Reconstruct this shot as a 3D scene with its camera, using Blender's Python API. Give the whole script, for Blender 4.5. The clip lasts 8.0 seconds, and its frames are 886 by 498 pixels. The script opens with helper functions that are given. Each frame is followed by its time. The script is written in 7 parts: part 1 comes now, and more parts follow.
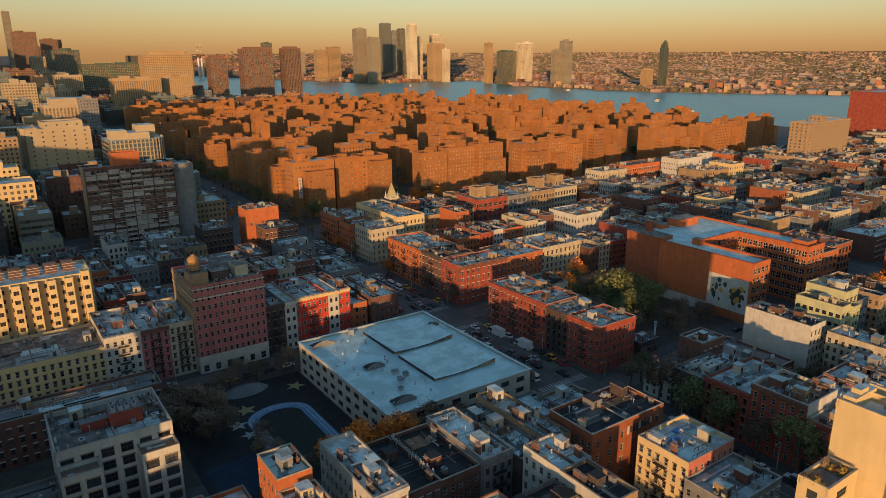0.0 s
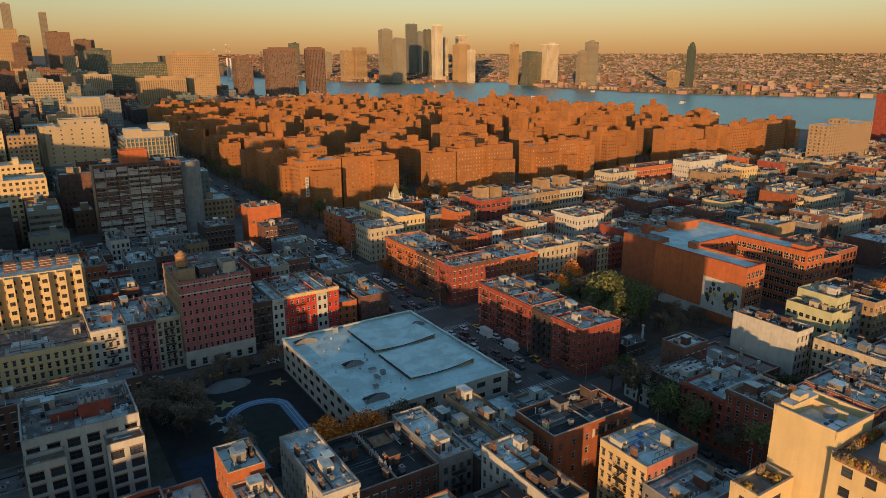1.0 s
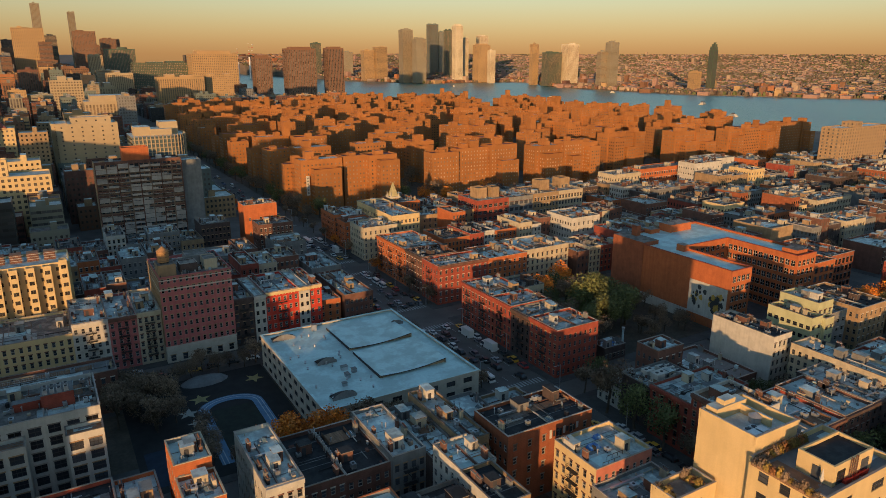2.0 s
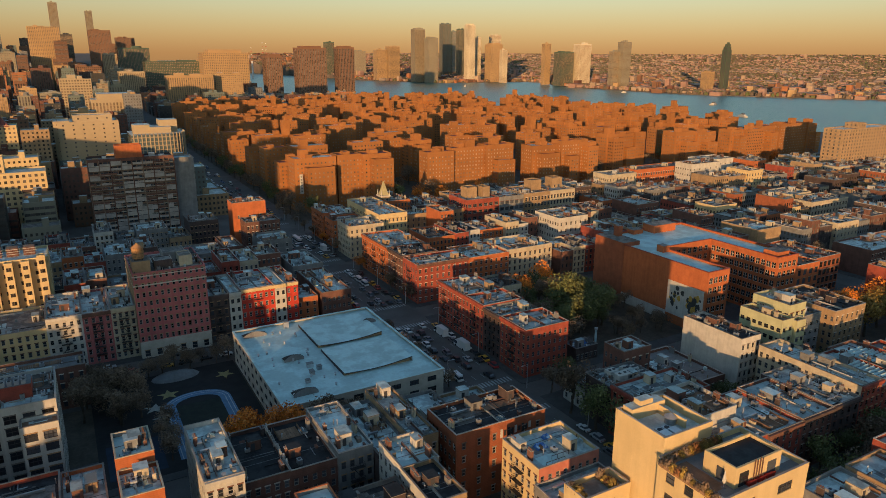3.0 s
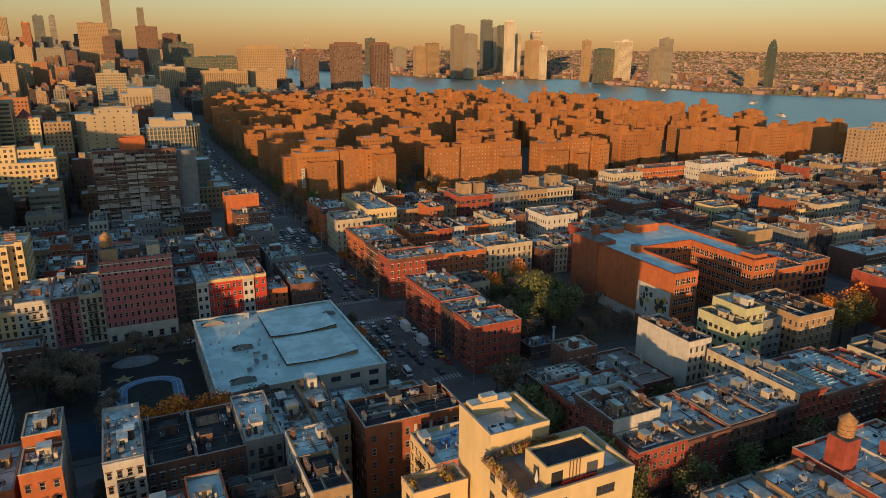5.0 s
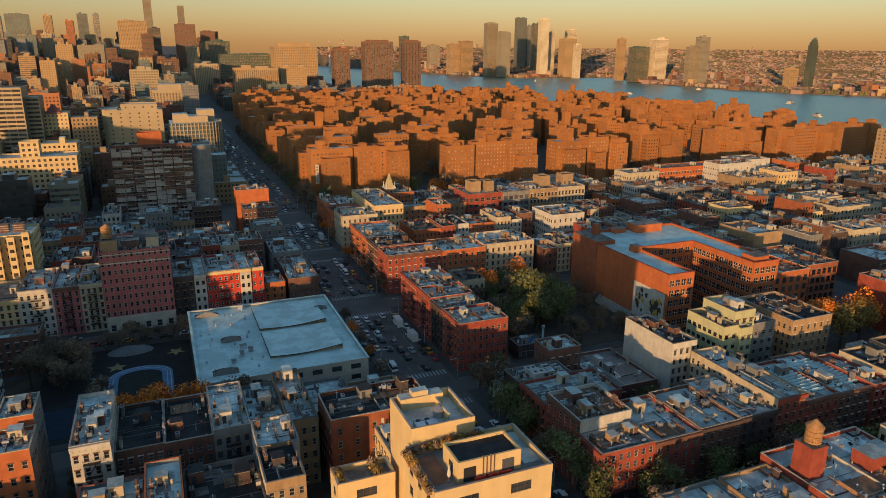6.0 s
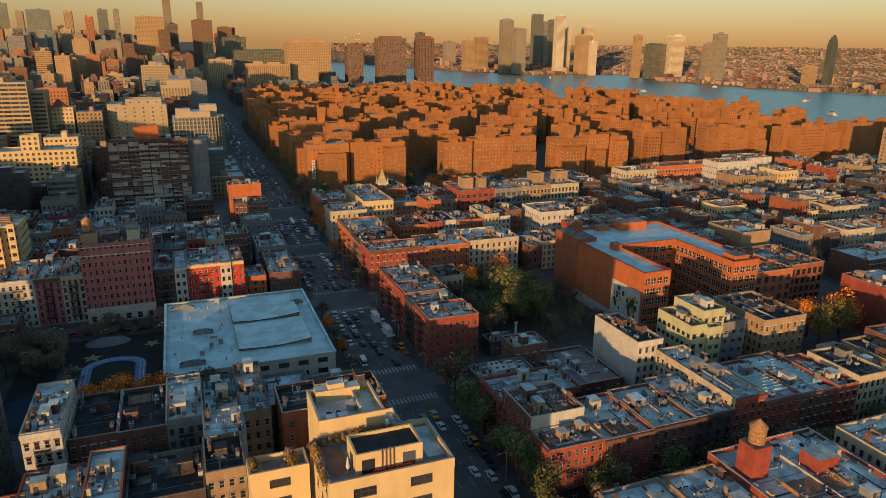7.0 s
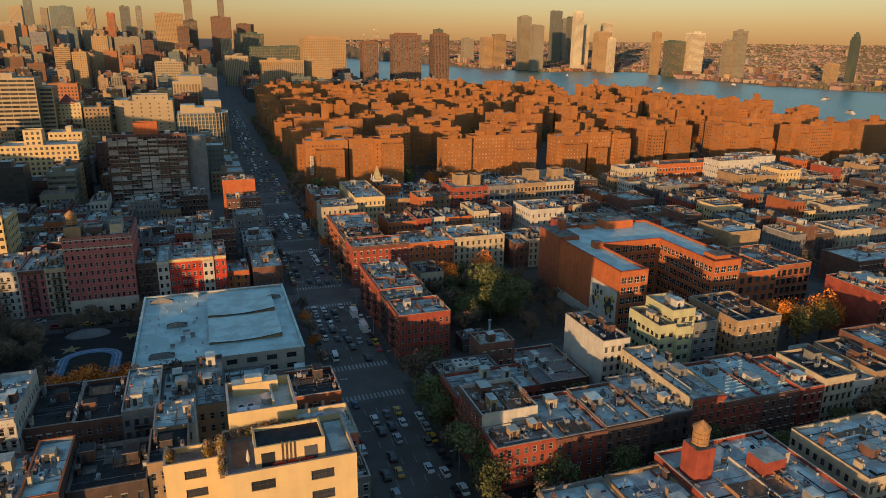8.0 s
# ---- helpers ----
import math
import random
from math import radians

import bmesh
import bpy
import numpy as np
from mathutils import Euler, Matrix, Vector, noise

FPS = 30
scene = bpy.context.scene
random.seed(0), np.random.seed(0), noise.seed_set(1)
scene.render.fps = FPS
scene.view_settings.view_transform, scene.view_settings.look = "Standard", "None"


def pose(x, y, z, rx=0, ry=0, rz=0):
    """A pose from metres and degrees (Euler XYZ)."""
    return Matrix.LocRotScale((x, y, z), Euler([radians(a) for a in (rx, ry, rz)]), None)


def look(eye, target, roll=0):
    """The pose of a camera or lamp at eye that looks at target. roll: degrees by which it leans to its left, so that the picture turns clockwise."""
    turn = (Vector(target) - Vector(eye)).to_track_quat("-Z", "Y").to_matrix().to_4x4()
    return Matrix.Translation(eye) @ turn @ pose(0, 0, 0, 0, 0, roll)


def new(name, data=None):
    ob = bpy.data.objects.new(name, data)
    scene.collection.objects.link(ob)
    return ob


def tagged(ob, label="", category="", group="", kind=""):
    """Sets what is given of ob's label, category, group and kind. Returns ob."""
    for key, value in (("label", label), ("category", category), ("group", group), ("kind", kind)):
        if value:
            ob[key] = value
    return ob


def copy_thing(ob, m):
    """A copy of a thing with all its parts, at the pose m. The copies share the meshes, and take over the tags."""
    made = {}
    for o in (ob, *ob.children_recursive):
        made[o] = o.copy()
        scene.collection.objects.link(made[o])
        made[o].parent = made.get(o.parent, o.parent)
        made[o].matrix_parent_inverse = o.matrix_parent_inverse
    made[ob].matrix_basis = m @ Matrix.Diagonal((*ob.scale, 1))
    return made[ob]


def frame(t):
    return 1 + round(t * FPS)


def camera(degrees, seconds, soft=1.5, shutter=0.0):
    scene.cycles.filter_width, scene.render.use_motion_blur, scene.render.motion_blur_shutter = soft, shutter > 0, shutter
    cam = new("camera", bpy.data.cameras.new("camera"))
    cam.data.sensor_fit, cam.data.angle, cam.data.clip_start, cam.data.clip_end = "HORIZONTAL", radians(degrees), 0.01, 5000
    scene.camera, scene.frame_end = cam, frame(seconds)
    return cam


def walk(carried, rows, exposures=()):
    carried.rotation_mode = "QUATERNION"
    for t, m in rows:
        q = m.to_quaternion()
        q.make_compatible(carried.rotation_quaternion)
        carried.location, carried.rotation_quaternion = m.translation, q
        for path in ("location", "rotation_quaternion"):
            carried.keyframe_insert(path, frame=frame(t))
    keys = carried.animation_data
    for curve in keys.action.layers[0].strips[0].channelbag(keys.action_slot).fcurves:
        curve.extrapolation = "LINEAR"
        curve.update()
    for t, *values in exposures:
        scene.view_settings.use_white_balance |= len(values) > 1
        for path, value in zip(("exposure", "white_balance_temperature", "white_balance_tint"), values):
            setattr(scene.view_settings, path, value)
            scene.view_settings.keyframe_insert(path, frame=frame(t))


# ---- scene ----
cam = camera(65.9, 8.0, 0.8)
METRES, EYE, TILT, LEAN, TURN = 123.5, 106.0, -0.95, 0.0, -34.8
ROWS = [
    (0.0, 0.0, 0.0, 0.0, -0.07, -15.0, 0.24),
    (0.5, 0.0593, -0.0022, -0.0013, 0.78, -14.95, 0.18),
    (1.0, 0.1194, -0.0026, -0.002, 2.28, -14.92, 0.06),
    (1.5, 0.1814, -0.0014, -0.0024, 3.43, -14.92, -0.06),
    (3.0, 0.3659, 0.0066, -0.0029, 5.5, -14.97, -0.29),
    (3.5, 0.4271, 0.0118, -0.0033, 6.26, -15.03, -0.37),
    (4.0, 0.4884, 0.0178, -0.0033, 6.92, -15.09, -0.43),
    (4.5, 0.5499, 0.0246, -0.0035, 7.86, -15.18, -0.48),
    (6.0, 0.7389, 0.052, -0.0053, 12.28, -15.45, -0.67),
    (6.5, 0.8011, 0.0633, -0.0057, 13.15, -15.58, -0.76),
    (7.0, 0.8639, 0.0764, -0.0053, 13.83, -15.74, -0.84),
    (7.5, 0.927, 0.0913, -0.0043, 14.59, -15.89, -0.91),
    (8.0, 0.9907, 0.1077, -0.0037, 15.56, -16.01, -0.94),
]
walk(cam, [(t, pose(0, 0, EYE, TILT, LEAN, TURN) @ pose(METRES * x, METRES * y, METRES * z, 90 + pitch, roll, yaw)) for t, x, y, z, yaw, pitch, roll in ROWS])

# ---- sky, sun, exposure ----
SUN_FROM = 222.0
SUN_UP = 5.4
world = bpy.data.worlds.new("dusk_sky")
scene.world = world
world.use_nodes = True
wn = world.node_tree.nodes
background = wn["Background"]
background.inputs[1].default_value = 0.122


def sky_layer(air, dust, ozone):
    """One share of the clear dusk sky, with the sun where the lamp stands."""
    n = wn.new("ShaderNodeTexSky")
    n.sky_type = "NISHITA"
    n.sun_disc = False
    n.sun_elevation, n.sun_rotation = radians(SUN_UP), radians(SUN_FROM)
    n.air_density, n.dust_density, n.ozone_density = air, dust, ozone
    return n


# layers of haze, clear air and blue, added together
total = None
for share, air, dust, ozone in (((1.16, 1.16, 1.06), 2.0, 0.0, 4.0), ((0.32, 0.40, 0.58), 1.0, 3.0, 1.0), ((0.40, 0.42, 0.44), 1.0, 0.8, 3.2), ((0.07, 0.07, 0.06), 0.5, 0.0, 6.0), ((0.06, 0.06, 0.05), 1.0, 0.0, 1.0)):
    add = wn.new("ShaderNodeVectorMath")
    add.operation = "MULTIPLY_ADD"
    world.node_tree.links.new(sky_layer(air, dust, ozone).outputs[0], add.inputs[0])
    add.inputs[1].default_value = share
    if total is not None:
        world.node_tree.links.new(total, add.inputs[2])
    total = add.outputs[0]
world.node_tree.links.new(total, background.inputs[0])
sun_data = bpy.data.lights.new("sun", "SUN")
sun_data.energy = 4.8
sun_data.angle = radians(0.6)
sun_data.color = (1.0, 0.565, 0.245)
sun = new("sun", sun_data)
_a = radians(SUN_FROM)
_d = Vector((math.sin(_a) * math.cos(radians(SUN_UP)), math.cos(_a) * math.cos(radians(SUN_UP)), math.sin(radians(SUN_UP))))
sun.matrix_world = look(_d * 300, (0, 0, 0))
scene.view_settings.exposure = 0.27

# ---- materials ----
MATS = {}


def surface(name, colour, rough=0.85, vary=0.25, scale=0.35, fine=6.0, bump=0.3, metal=0.0, second=None, piece=0.0, course=0.0, spec=0.3, sharp=0.13):
    """A worn surface: a base colour broken up by large patches and fine grain, each piece a little lighter or darker."""
    if name in MATS:
        return MATS[name]
    m = bpy.data.materials.new(name)
    m.use_nodes = True
    n, k = m.node_tree.nodes, m.node_tree.links
    p = n["Principled BSDF"]
    p.inputs["Roughness"].default_value = rough
    p.inputs["Metallic"].default_value = metal
    p.inputs["Specular IOR Level"].default_value = spec
    g = n.new("ShaderNodeNewGeometry")
    big = n.new("ShaderNodeTexNoise")
    big.inputs["Scale"].default_value = scale
    big.inputs["Detail"].default_value = 7
    big.inputs["Roughness"].default_value = 0.6
    small = n.new("ShaderNodeTexNoise")
    small.inputs["Scale"].default_value = fine
    small.inputs["Detail"].default_value = 3
    k.new(g.outputs["Position"], big.inputs["Vector"])
    k.new(g.outputs["Position"], small.inputs["Vector"])
    ramp = n.new("ShaderNodeValToRGB")
    other = second or tuple(c * (1 - vary) for c in colour)
    ramp.color_ramp.elements[0].position, ramp.color_ramp.elements[1].position = 0.5 - sharp, 0.5 + sharp
    ramp.color_ramp.elements[0].color = (*other, 1)
    ramp.color_ramp.elements[1].color = (*colour, 1)
    k.new(big.outputs["Fac"], ramp.inputs["Fac"])
    grain = n.new("ShaderNodeMapRange")
    grain.inputs["To Min"].default_value, grain.inputs["To Max"].default_value = 1 - vary * 0.7, 1 + vary * 0.7
    k.new(small.outputs["Fac"], grain.inputs["Value"])
    mul = n.new("ShaderNodeVectorMath")
    mul.operation = "SCALE"
    k.new(ramp.outputs["Color"], mul.inputs[0])
    k.new(grain.outputs["Result"], mul.inputs["Scale"])
    out = mul.outputs[0]
    if piece:
        r = n.new("ShaderNodeMapRange")
        r.inputs["To Min"].default_value, r.inputs["To Max"].default_value = 1 - piece, 1 + piece
        k.new(g.outputs["Random Per Island"], r.inputs["Value"])
        oi = n.new("ShaderNodeObjectInfo")
        r2 = n.new("ShaderNodeMapRange")
        r2.inputs["To Min"].default_value, r2.inputs["To Max"].default_value = 1 - piece, 1 + piece
        k.new(oi.outputs["Random"], r2.inputs["Value"])
        both = n.new("ShaderNodeMath")
        both.operation = "MULTIPLY"
        k.new(r.outputs["Result"], both.inputs[0])
        k.new(r2.outputs["Result"], both.inputs[1])
        mul2 = n.new("ShaderNodeVectorMath")
        mul2.operation = "SCALE"
        k.new(out, mul2.inputs[0])
        k.new(both.outputs[0], mul2.inputs["Scale"])
        out = mul2.outputs[0]
    height = small.outputs["Fac"]
    if course or name.split("_")[0] in ("painted", "stucco", "cement"):
        # rain streaks and grime that run down the wall
        run = n.new("ShaderNodeVectorMath")
        run.operation = "MULTIPLY"
        run.inputs[1].default_value = (1.1, 1.1, 0.07)
        k.new(g.outputs["Position"], run.inputs[0])
        streak = n.new("ShaderNodeTexNoise")
        streak.inputs["Scale"].default_value = 1.0
        streak.inputs["Detail"].default_value = 5
        k.new(run.outputs[0], streak.inputs["Vector"])
        wash = n.new("ShaderNodeMapRange")
        wash.inputs["From Min"].default_value, wash.inputs["From Max"].default_value = 0.36, 0.58
        wash.inputs["To Min"].default_value, wash.inputs["To Max"].default_value = (0.95, 1.01) if name.startswith("stucco") else (0.91, 1.02)
        k.new(streak.outputs["Fac"], wash.inputs["Value"])
        mul4 = n.new("ShaderNodeVectorMath")
        mul4.operation = "SCALE"
        k.new(out, mul4.inputs[0])
        k.new(wash.outputs["Result"], mul4.inputs["Scale"])
        out = mul4.outputs[0]
    if course:
        sep = n.new("ShaderNodeSeparateXYZ")
        k.new(g.outputs["Position"], sep.inputs[0])
        row = n.new("ShaderNodeMath")
        row.operation = "PINGPONG"
        row.inputs[1].default_value = course
        k.new(sep.outputs["Z"], row.inputs[0])
        rr = n.new("ShaderNodeMapRange")
        rr.inputs["From Max"].default_value = course * 0.25
        rr.inputs["To Min"].default_value = 0.82
        k.new(row.outputs[0], rr.inputs["Value"])
        mul3 = n.new("ShaderNodeVectorMath")
        mul3.operation = "SCALE"
        k.new(out, mul3.inputs[0])
        k.new(rr.outputs["Result"], mul3.inputs["Scale"])
        out = mul3.outputs[0]
    k.new(out, p.inputs["Base Color"])
    if bump:
        b = n.new("ShaderNodeBump")
        b.inputs["Strength"].default_value = bump
        b.inputs["Distance"].default_value = 0.05
        k.new(height, b.inputs["Height"])
        k.new(b.outputs["Normal"], p.inputs["Normal"])
    MATS[name] = m
    return m


def glass(name, colour, rough=0.12, piece=0.6):
    m = surface(name, colour, rough=rough, vary=0.15, scale=0.1, fine=0.5, bump=0.0, piece=piece, spec=0.6)
    return m


M_BRICK = surface("brick_red", (0.31, 0.07, 0.045), vary=0.30, course=0.22, piece=0.06)
M_BRICK2 = surface("brick_brown", (0.17, 0.082, 0.06), vary=0.3, course=0.22, piece=0.06)
M_BRICKD = surface("brick_dark", (0.085, 0.06, 0.055), vary=0.3, course=0.22, piece=0.06)
M_RUSSET = surface("brick_russet", (0.30, 0.095, 0.045), vary=0.22, course=0.22)
M_ORANGE = surface("brick_orange", (0.44, 0.13, 0.048), vary=0.2, course=0.22, piece=0.05)
M_PINK = surface("brick_rose", (0.42, 0.13, 0.125), vary=0.18, course=0.22)
M_TAN = surface("brick_tan", (0.34, 0.23, 0.13), vary=0.22, course=0.22, piece=0.08)
M_CREAM = surface("painted_cream", (0.45, 0.385, 0.275), vary=0.18, piece=0.06)
M_WHITE = surface("painted_white", (0.48, 0.46, 0.41), vary=0.18, piece=0.06)
M_GREY = surface("cement_grey", (0.2, 0.2, 0.195), vary=0.25, piece=0.08)
M_SCARLET = surface("painted_scarlet", (0.48, 0.05, 0.03), vary=0.2)
M_YELLOW = surface("stucco_yellow", (0.57, 0.43, 0.225), vary=0.12, scale=0.2)
M_GREEN = surface("stucco_pale_green", (0.42, 0.42, 0.25), vary=0.15)
M_STUY = surface("brick_housing", (0.33, 0.136, 0.043), vary=0.2, scale=0.05, fine=1.5, course=0.0, piece=0.1)
M_STONE = surface("limestone", (0.50, 0.45, 0.37), vary=0.2)
M_SILVER = surface("roof_silver_coat", (0.47, 0.555, 0.53), rough=0.55, vary=0.3, scale=0.3, fine=1.8, second=(0.285, 0.33, 0.32), piece=0.28, sharp=0.07)
M_TAR = surface("roof_black_tar", (0.033, 0.033, 0.035), rough=0.8, vary=0.45, scale=0.4, fine=1.8, sharp=0.06)
M_GRAVEL = surface("roof_gravel", (0.22, 0.195, 0.17), vary=0.45, scale=0.4, fine=2.2, piece=0.2, sharp=0.06)
M_MEMBRANE = surface("roof_white_membrane", (0.49, 0.66, 0.645), rough=0.55, vary=0.22, scale=0.16, fine=1.0, sharp=0.06)
M_REDROOF = surface("roof_red_deck", (0.30, 0.10, 0.08), vary=0.3)
M_COPING = surface("coping", (0.27, 0.24, 0.21), vary=0.3, piece=0.5)
M_METAL = surface("galvanised", (0.45, 0.46, 0.47), rough=0.45, vary=0.25, metal=0.6, piece=0.3)
M_IRON = surface("black_iron", (0.03, 0.03, 0.032), rough=0.6, vary=0.2)
M_TRIM = surface("window_frame_paint", (0.25, 0.235, 0.21), vary=0.15, piece=0.45)
M_DFRAME = surface("window_frame_dark", (0.05, 0.05, 0.055), vary=0.15)
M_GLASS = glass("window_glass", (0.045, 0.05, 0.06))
# far panes, paler than near glass to lower their contrast with the walls
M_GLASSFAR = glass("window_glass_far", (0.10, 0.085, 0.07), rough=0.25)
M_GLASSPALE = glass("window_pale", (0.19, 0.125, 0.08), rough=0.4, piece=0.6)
M_CURTAIN = glass("curtain_wall_glass", (0.10, 0.14, 0.15), rough=0.15, piece=0.25)
M_ASPHALT = surface("asphalt", (0.135, 0.118, 0.105), rough=0.9, vary=0.3, scale=0.08, fine=2.0)
M_PAVE = surface("pavement_concrete", (0.09, 0.083, 0.077), vary=0.3, scale=0.25, fine=1.5)
M_LAND = surface("city_ground", (0.15, 0.115, 0.09), vary=0.45, scale=0.012, fine=0.12, bump=0.0, second=(0.06, 0.055, 0.045))
M_PAINT = surface("road_paint", (0.38, 0.38, 0.36), vary=0.4, fine=3)
M_BARK = surface("bark", (0.09, 0.07, 0.05), vary=0.35, fine=9)
M_TARP = surface("tarpaulin_blue", (0.05, 0.16, 0.42), rough=0.5, vary=0.2, scale=1.0)
M_DECK = surface("roof_deck_boards", (0.26, 0.15, 0.09), vary=0.3, scale=0.8, piece=0.2)
M_SOIL = surface("yard_soil", (0.095, 0.077, 0.056), vary=0.4, scale=0.15, fine=1.2)
M_WOOD = surface("tank_cedar", (0.36, 0.20, 0.09), vary=0.3, scale=1.5, fine=6)


def leaf_material(name, a, b):
    m = surface(name, a, rough=0.75, vary=0.3, scale=0.25, fine=2.0, bump=0.0, second=b, piece=0.35)
    return m


M_LEAFG = leaf_material("leaves_green", (0.12, 0.13, 0.045), (0.08, 0.095, 0.035))
M_LEAFO = leaf_material("leaves_orange", (0.68, 0.22, 0.025), (0.5, 0.15, 0.025))
M_RUSTLEAF = leaf_material("leaves_rust", (0.30, 0.115, 0.04), (0.17, 0.08, 0.03))
M_LEAFY = leaf_material("leaves_yellow", (0.30, 0.19, 0.04), (0.17, 0.12, 0.035))
M_LEAFB = leaf_material("leaves_brown", (0.20, 0.135, 0.085), (0.12, 0.085, 0.057))


def water_material():
    m = bpy.data.materials.new("river_water")
    m.use_nodes = True
    n, k = m.node_tree.nodes, m.node_tree.links
    p = n["Principled BSDF"]
    p.inputs["Base Color"].default_value = (0.04, 0.165, 0.145, 1)
    p.inputs["Roughness"].default_value = 0.3
    g = n.new("ShaderNodeNewGeometry")
    t = n.new("ShaderNodeTexNoise")
    t.inputs["Scale"].default_value = 0.25
    t.inputs["Detail"].default_value = 6
    k.new(g.outputs["Position"], t.inputs["Vector"])
    b = n.new("ShaderNodeBump")
    b.inputs["Strength"].default_value = 1.0
    b.inputs["Distance"].default_value = 1.2
    k.new(t.outputs["Fac"], b.inputs["Height"])
    k.new(b.outputs["Normal"], p.inputs["Normal"])
    return m


M_WATER = water_material()

# ---- mesh building ----


class Shape:
    """Collects faces in world places; made() turns them into one mesh object, its origin at a base point."""

    def __init__(self):
        self.v, self.f, self.m, self.mats = [], [], [], []

    def slot(self, mat):
        if mat not in self.mats:
            self.mats.append(mat)
        return self.mats.index(mat)

    def face(self, pts, mat):
        i = len(self.v)
        self.v.extend(pts)
        self.f.append(tuple(range(i, i + len(pts))))
        self.m.append(self.slot(mat))

    def box(self, x0, y0, z0, x1, y1, z1, mat, top=None, bottom=False):
        i = len(self.v)
        self.v.extend([(x0, y0, z0), (x1, y0, z0), (x1, y1, z0), (x0, y1, z0), (x0, y0, z1), (x1, y0, z1), (x1, y1, z1), (x0, y1, z1)])
        s = self.slot(mat)
        self.f.extend([(i, i + 1, i + 5, i + 4), (i + 1, i + 2, i + 6, i + 5), (i + 2, i + 3, i + 7, i + 6), (i + 3, i, i + 4, i + 7)])
        self.f.append((i + 4, i + 5, i + 6, i + 7))
        self.m.extend([s] * 4 + [self.slot(top or mat)])
        if bottom:
            self.f.append((i + 3, i + 2, i + 1, i))
            self.m.append(s)

    def shell(self, x0, y0, z0, x1, y1, z1, wall, roof, rim=None, up=0.9, t=0.45):
        """A block with a parapet round a sunk roof, all one skin."""
        i = len(self.v)
        for a, b, c, d, z in ((x0, y0, x1, y1, z0), (x0, y0, x1, y1, z1 + up), (x0 + t, y0 + t, x1 - t, y1 - t, z1 + up), (x0 + t, y0 + t, x1 - t, y1 - t, z1)):
            self.v.extend([(a, b, z), (c, b, z), (c, d, z), (a, d, z)])
        w, r, e = self.slot(wall), self.slot(roof), self.slot(rim or wall)
        for k, m in ((0, w), (4, e), (8, w)):
            for q in range(4):
                o = (q + 1) % 4
                self.f.append((i + k + q, i + k + o, i + k + 4 + o, i + k + 4 + q))
                self.m.append(m)
        self.f.append((i + 12, i + 13, i + 14, i + 15))
        self.m.append(r)

    def turned_box(self, c, half, z0, z1, angle, mat, top=None, shrink=1.0):
        ca, sa = math.cos(angle), math.sin(angle)
        ring = [(-half[0], -half[1]), (half[0], -half[1]), (half[0], half[1]), (-half[0], half[1])]
        lo = [(c[0] + a * ca - b * sa, c[1] + a * sa + b * ca, z0) for a, b in ring]
        hi = [(c[0] + shrink * (a * ca - b * sa), c[1] + shrink * (a * sa + b * ca), z1) for a, b in ring]
        self.ring(lo, hi, mat)
        self.face(hi, top or mat)

    def ring(self, lo, hi, mat):
        n = len(lo)
        i = len(self.v)
        self.v.extend(lo)
        self.v.extend(hi)
        s = self.slot(mat)
        for a in range(n):
            b = (a + 1) % n
            self.f.append((i + a, i + b, i + n + b, i + n + a))
            self.m.append(s)

    def tube(self, c, r0, r1, z0, z1, mat, n=10, cap=True):
        lo = [(c[0] + r0 * math.cos(6.2832 * a / n), c[1] + r0 * math.sin(6.2832 * a / n), z0) for a in range(n)]
        hi = [(c[0] + r1 * math.cos(6.2832 * a / n), c[1] + r1 * math.sin(6.2832 * a / n), z1) for a in range(n)]
        self.ring(lo, hi, mat)
        if cap:
            self.face(hi, mat)

    def mesh(self, name, base=(0, 0, 0)):
        me = bpy.data.meshes.new(name)
        bx, by, bz = base
        me.from_pydata([(x - bx, y - by, z - bz) for x, y, z in self.v], [], self.f)
        for mt in self.mats:
            me.materials.append(mt)
        me.polygons.foreach_set("material_index", self.m)
        return me

    def made(self, name, base=(0, 0, 0), parent=None, label="", category="", kind="", group=""):
        ob = new(name, self.mesh(name, base))
        if parent is None:
            ob.location = base
        else:
            ob.parent = parent
        return tagged(ob, label, category, group, kind)


def joined(parts, into):
    off = len(into.v)
    remap = [into.slot(mt) for mt in parts.mats]
    into.v.extend(parts.v)
    into.f.extend([tuple(i + off for i in fa) for fa in parts.f])
    into.m.extend([remap[i] for i in parts.m])


def root(name, base, label, category, group=""):
    ob = new(name)
    ob.empty_display_size = 1
    ob.location = base
    return tagged(ob, label, category, group)


def placed(name, me, parent, local, turn=0.0, label="", kind=""):
    ob = new(name, me)
    ob.parent = parent
    ob.location = local
    ob.rotation_euler = (0, 0, turn)
    return tagged(ob, label, "", "", kind)


# ---- windows ----
WINDOW_MESH = {}


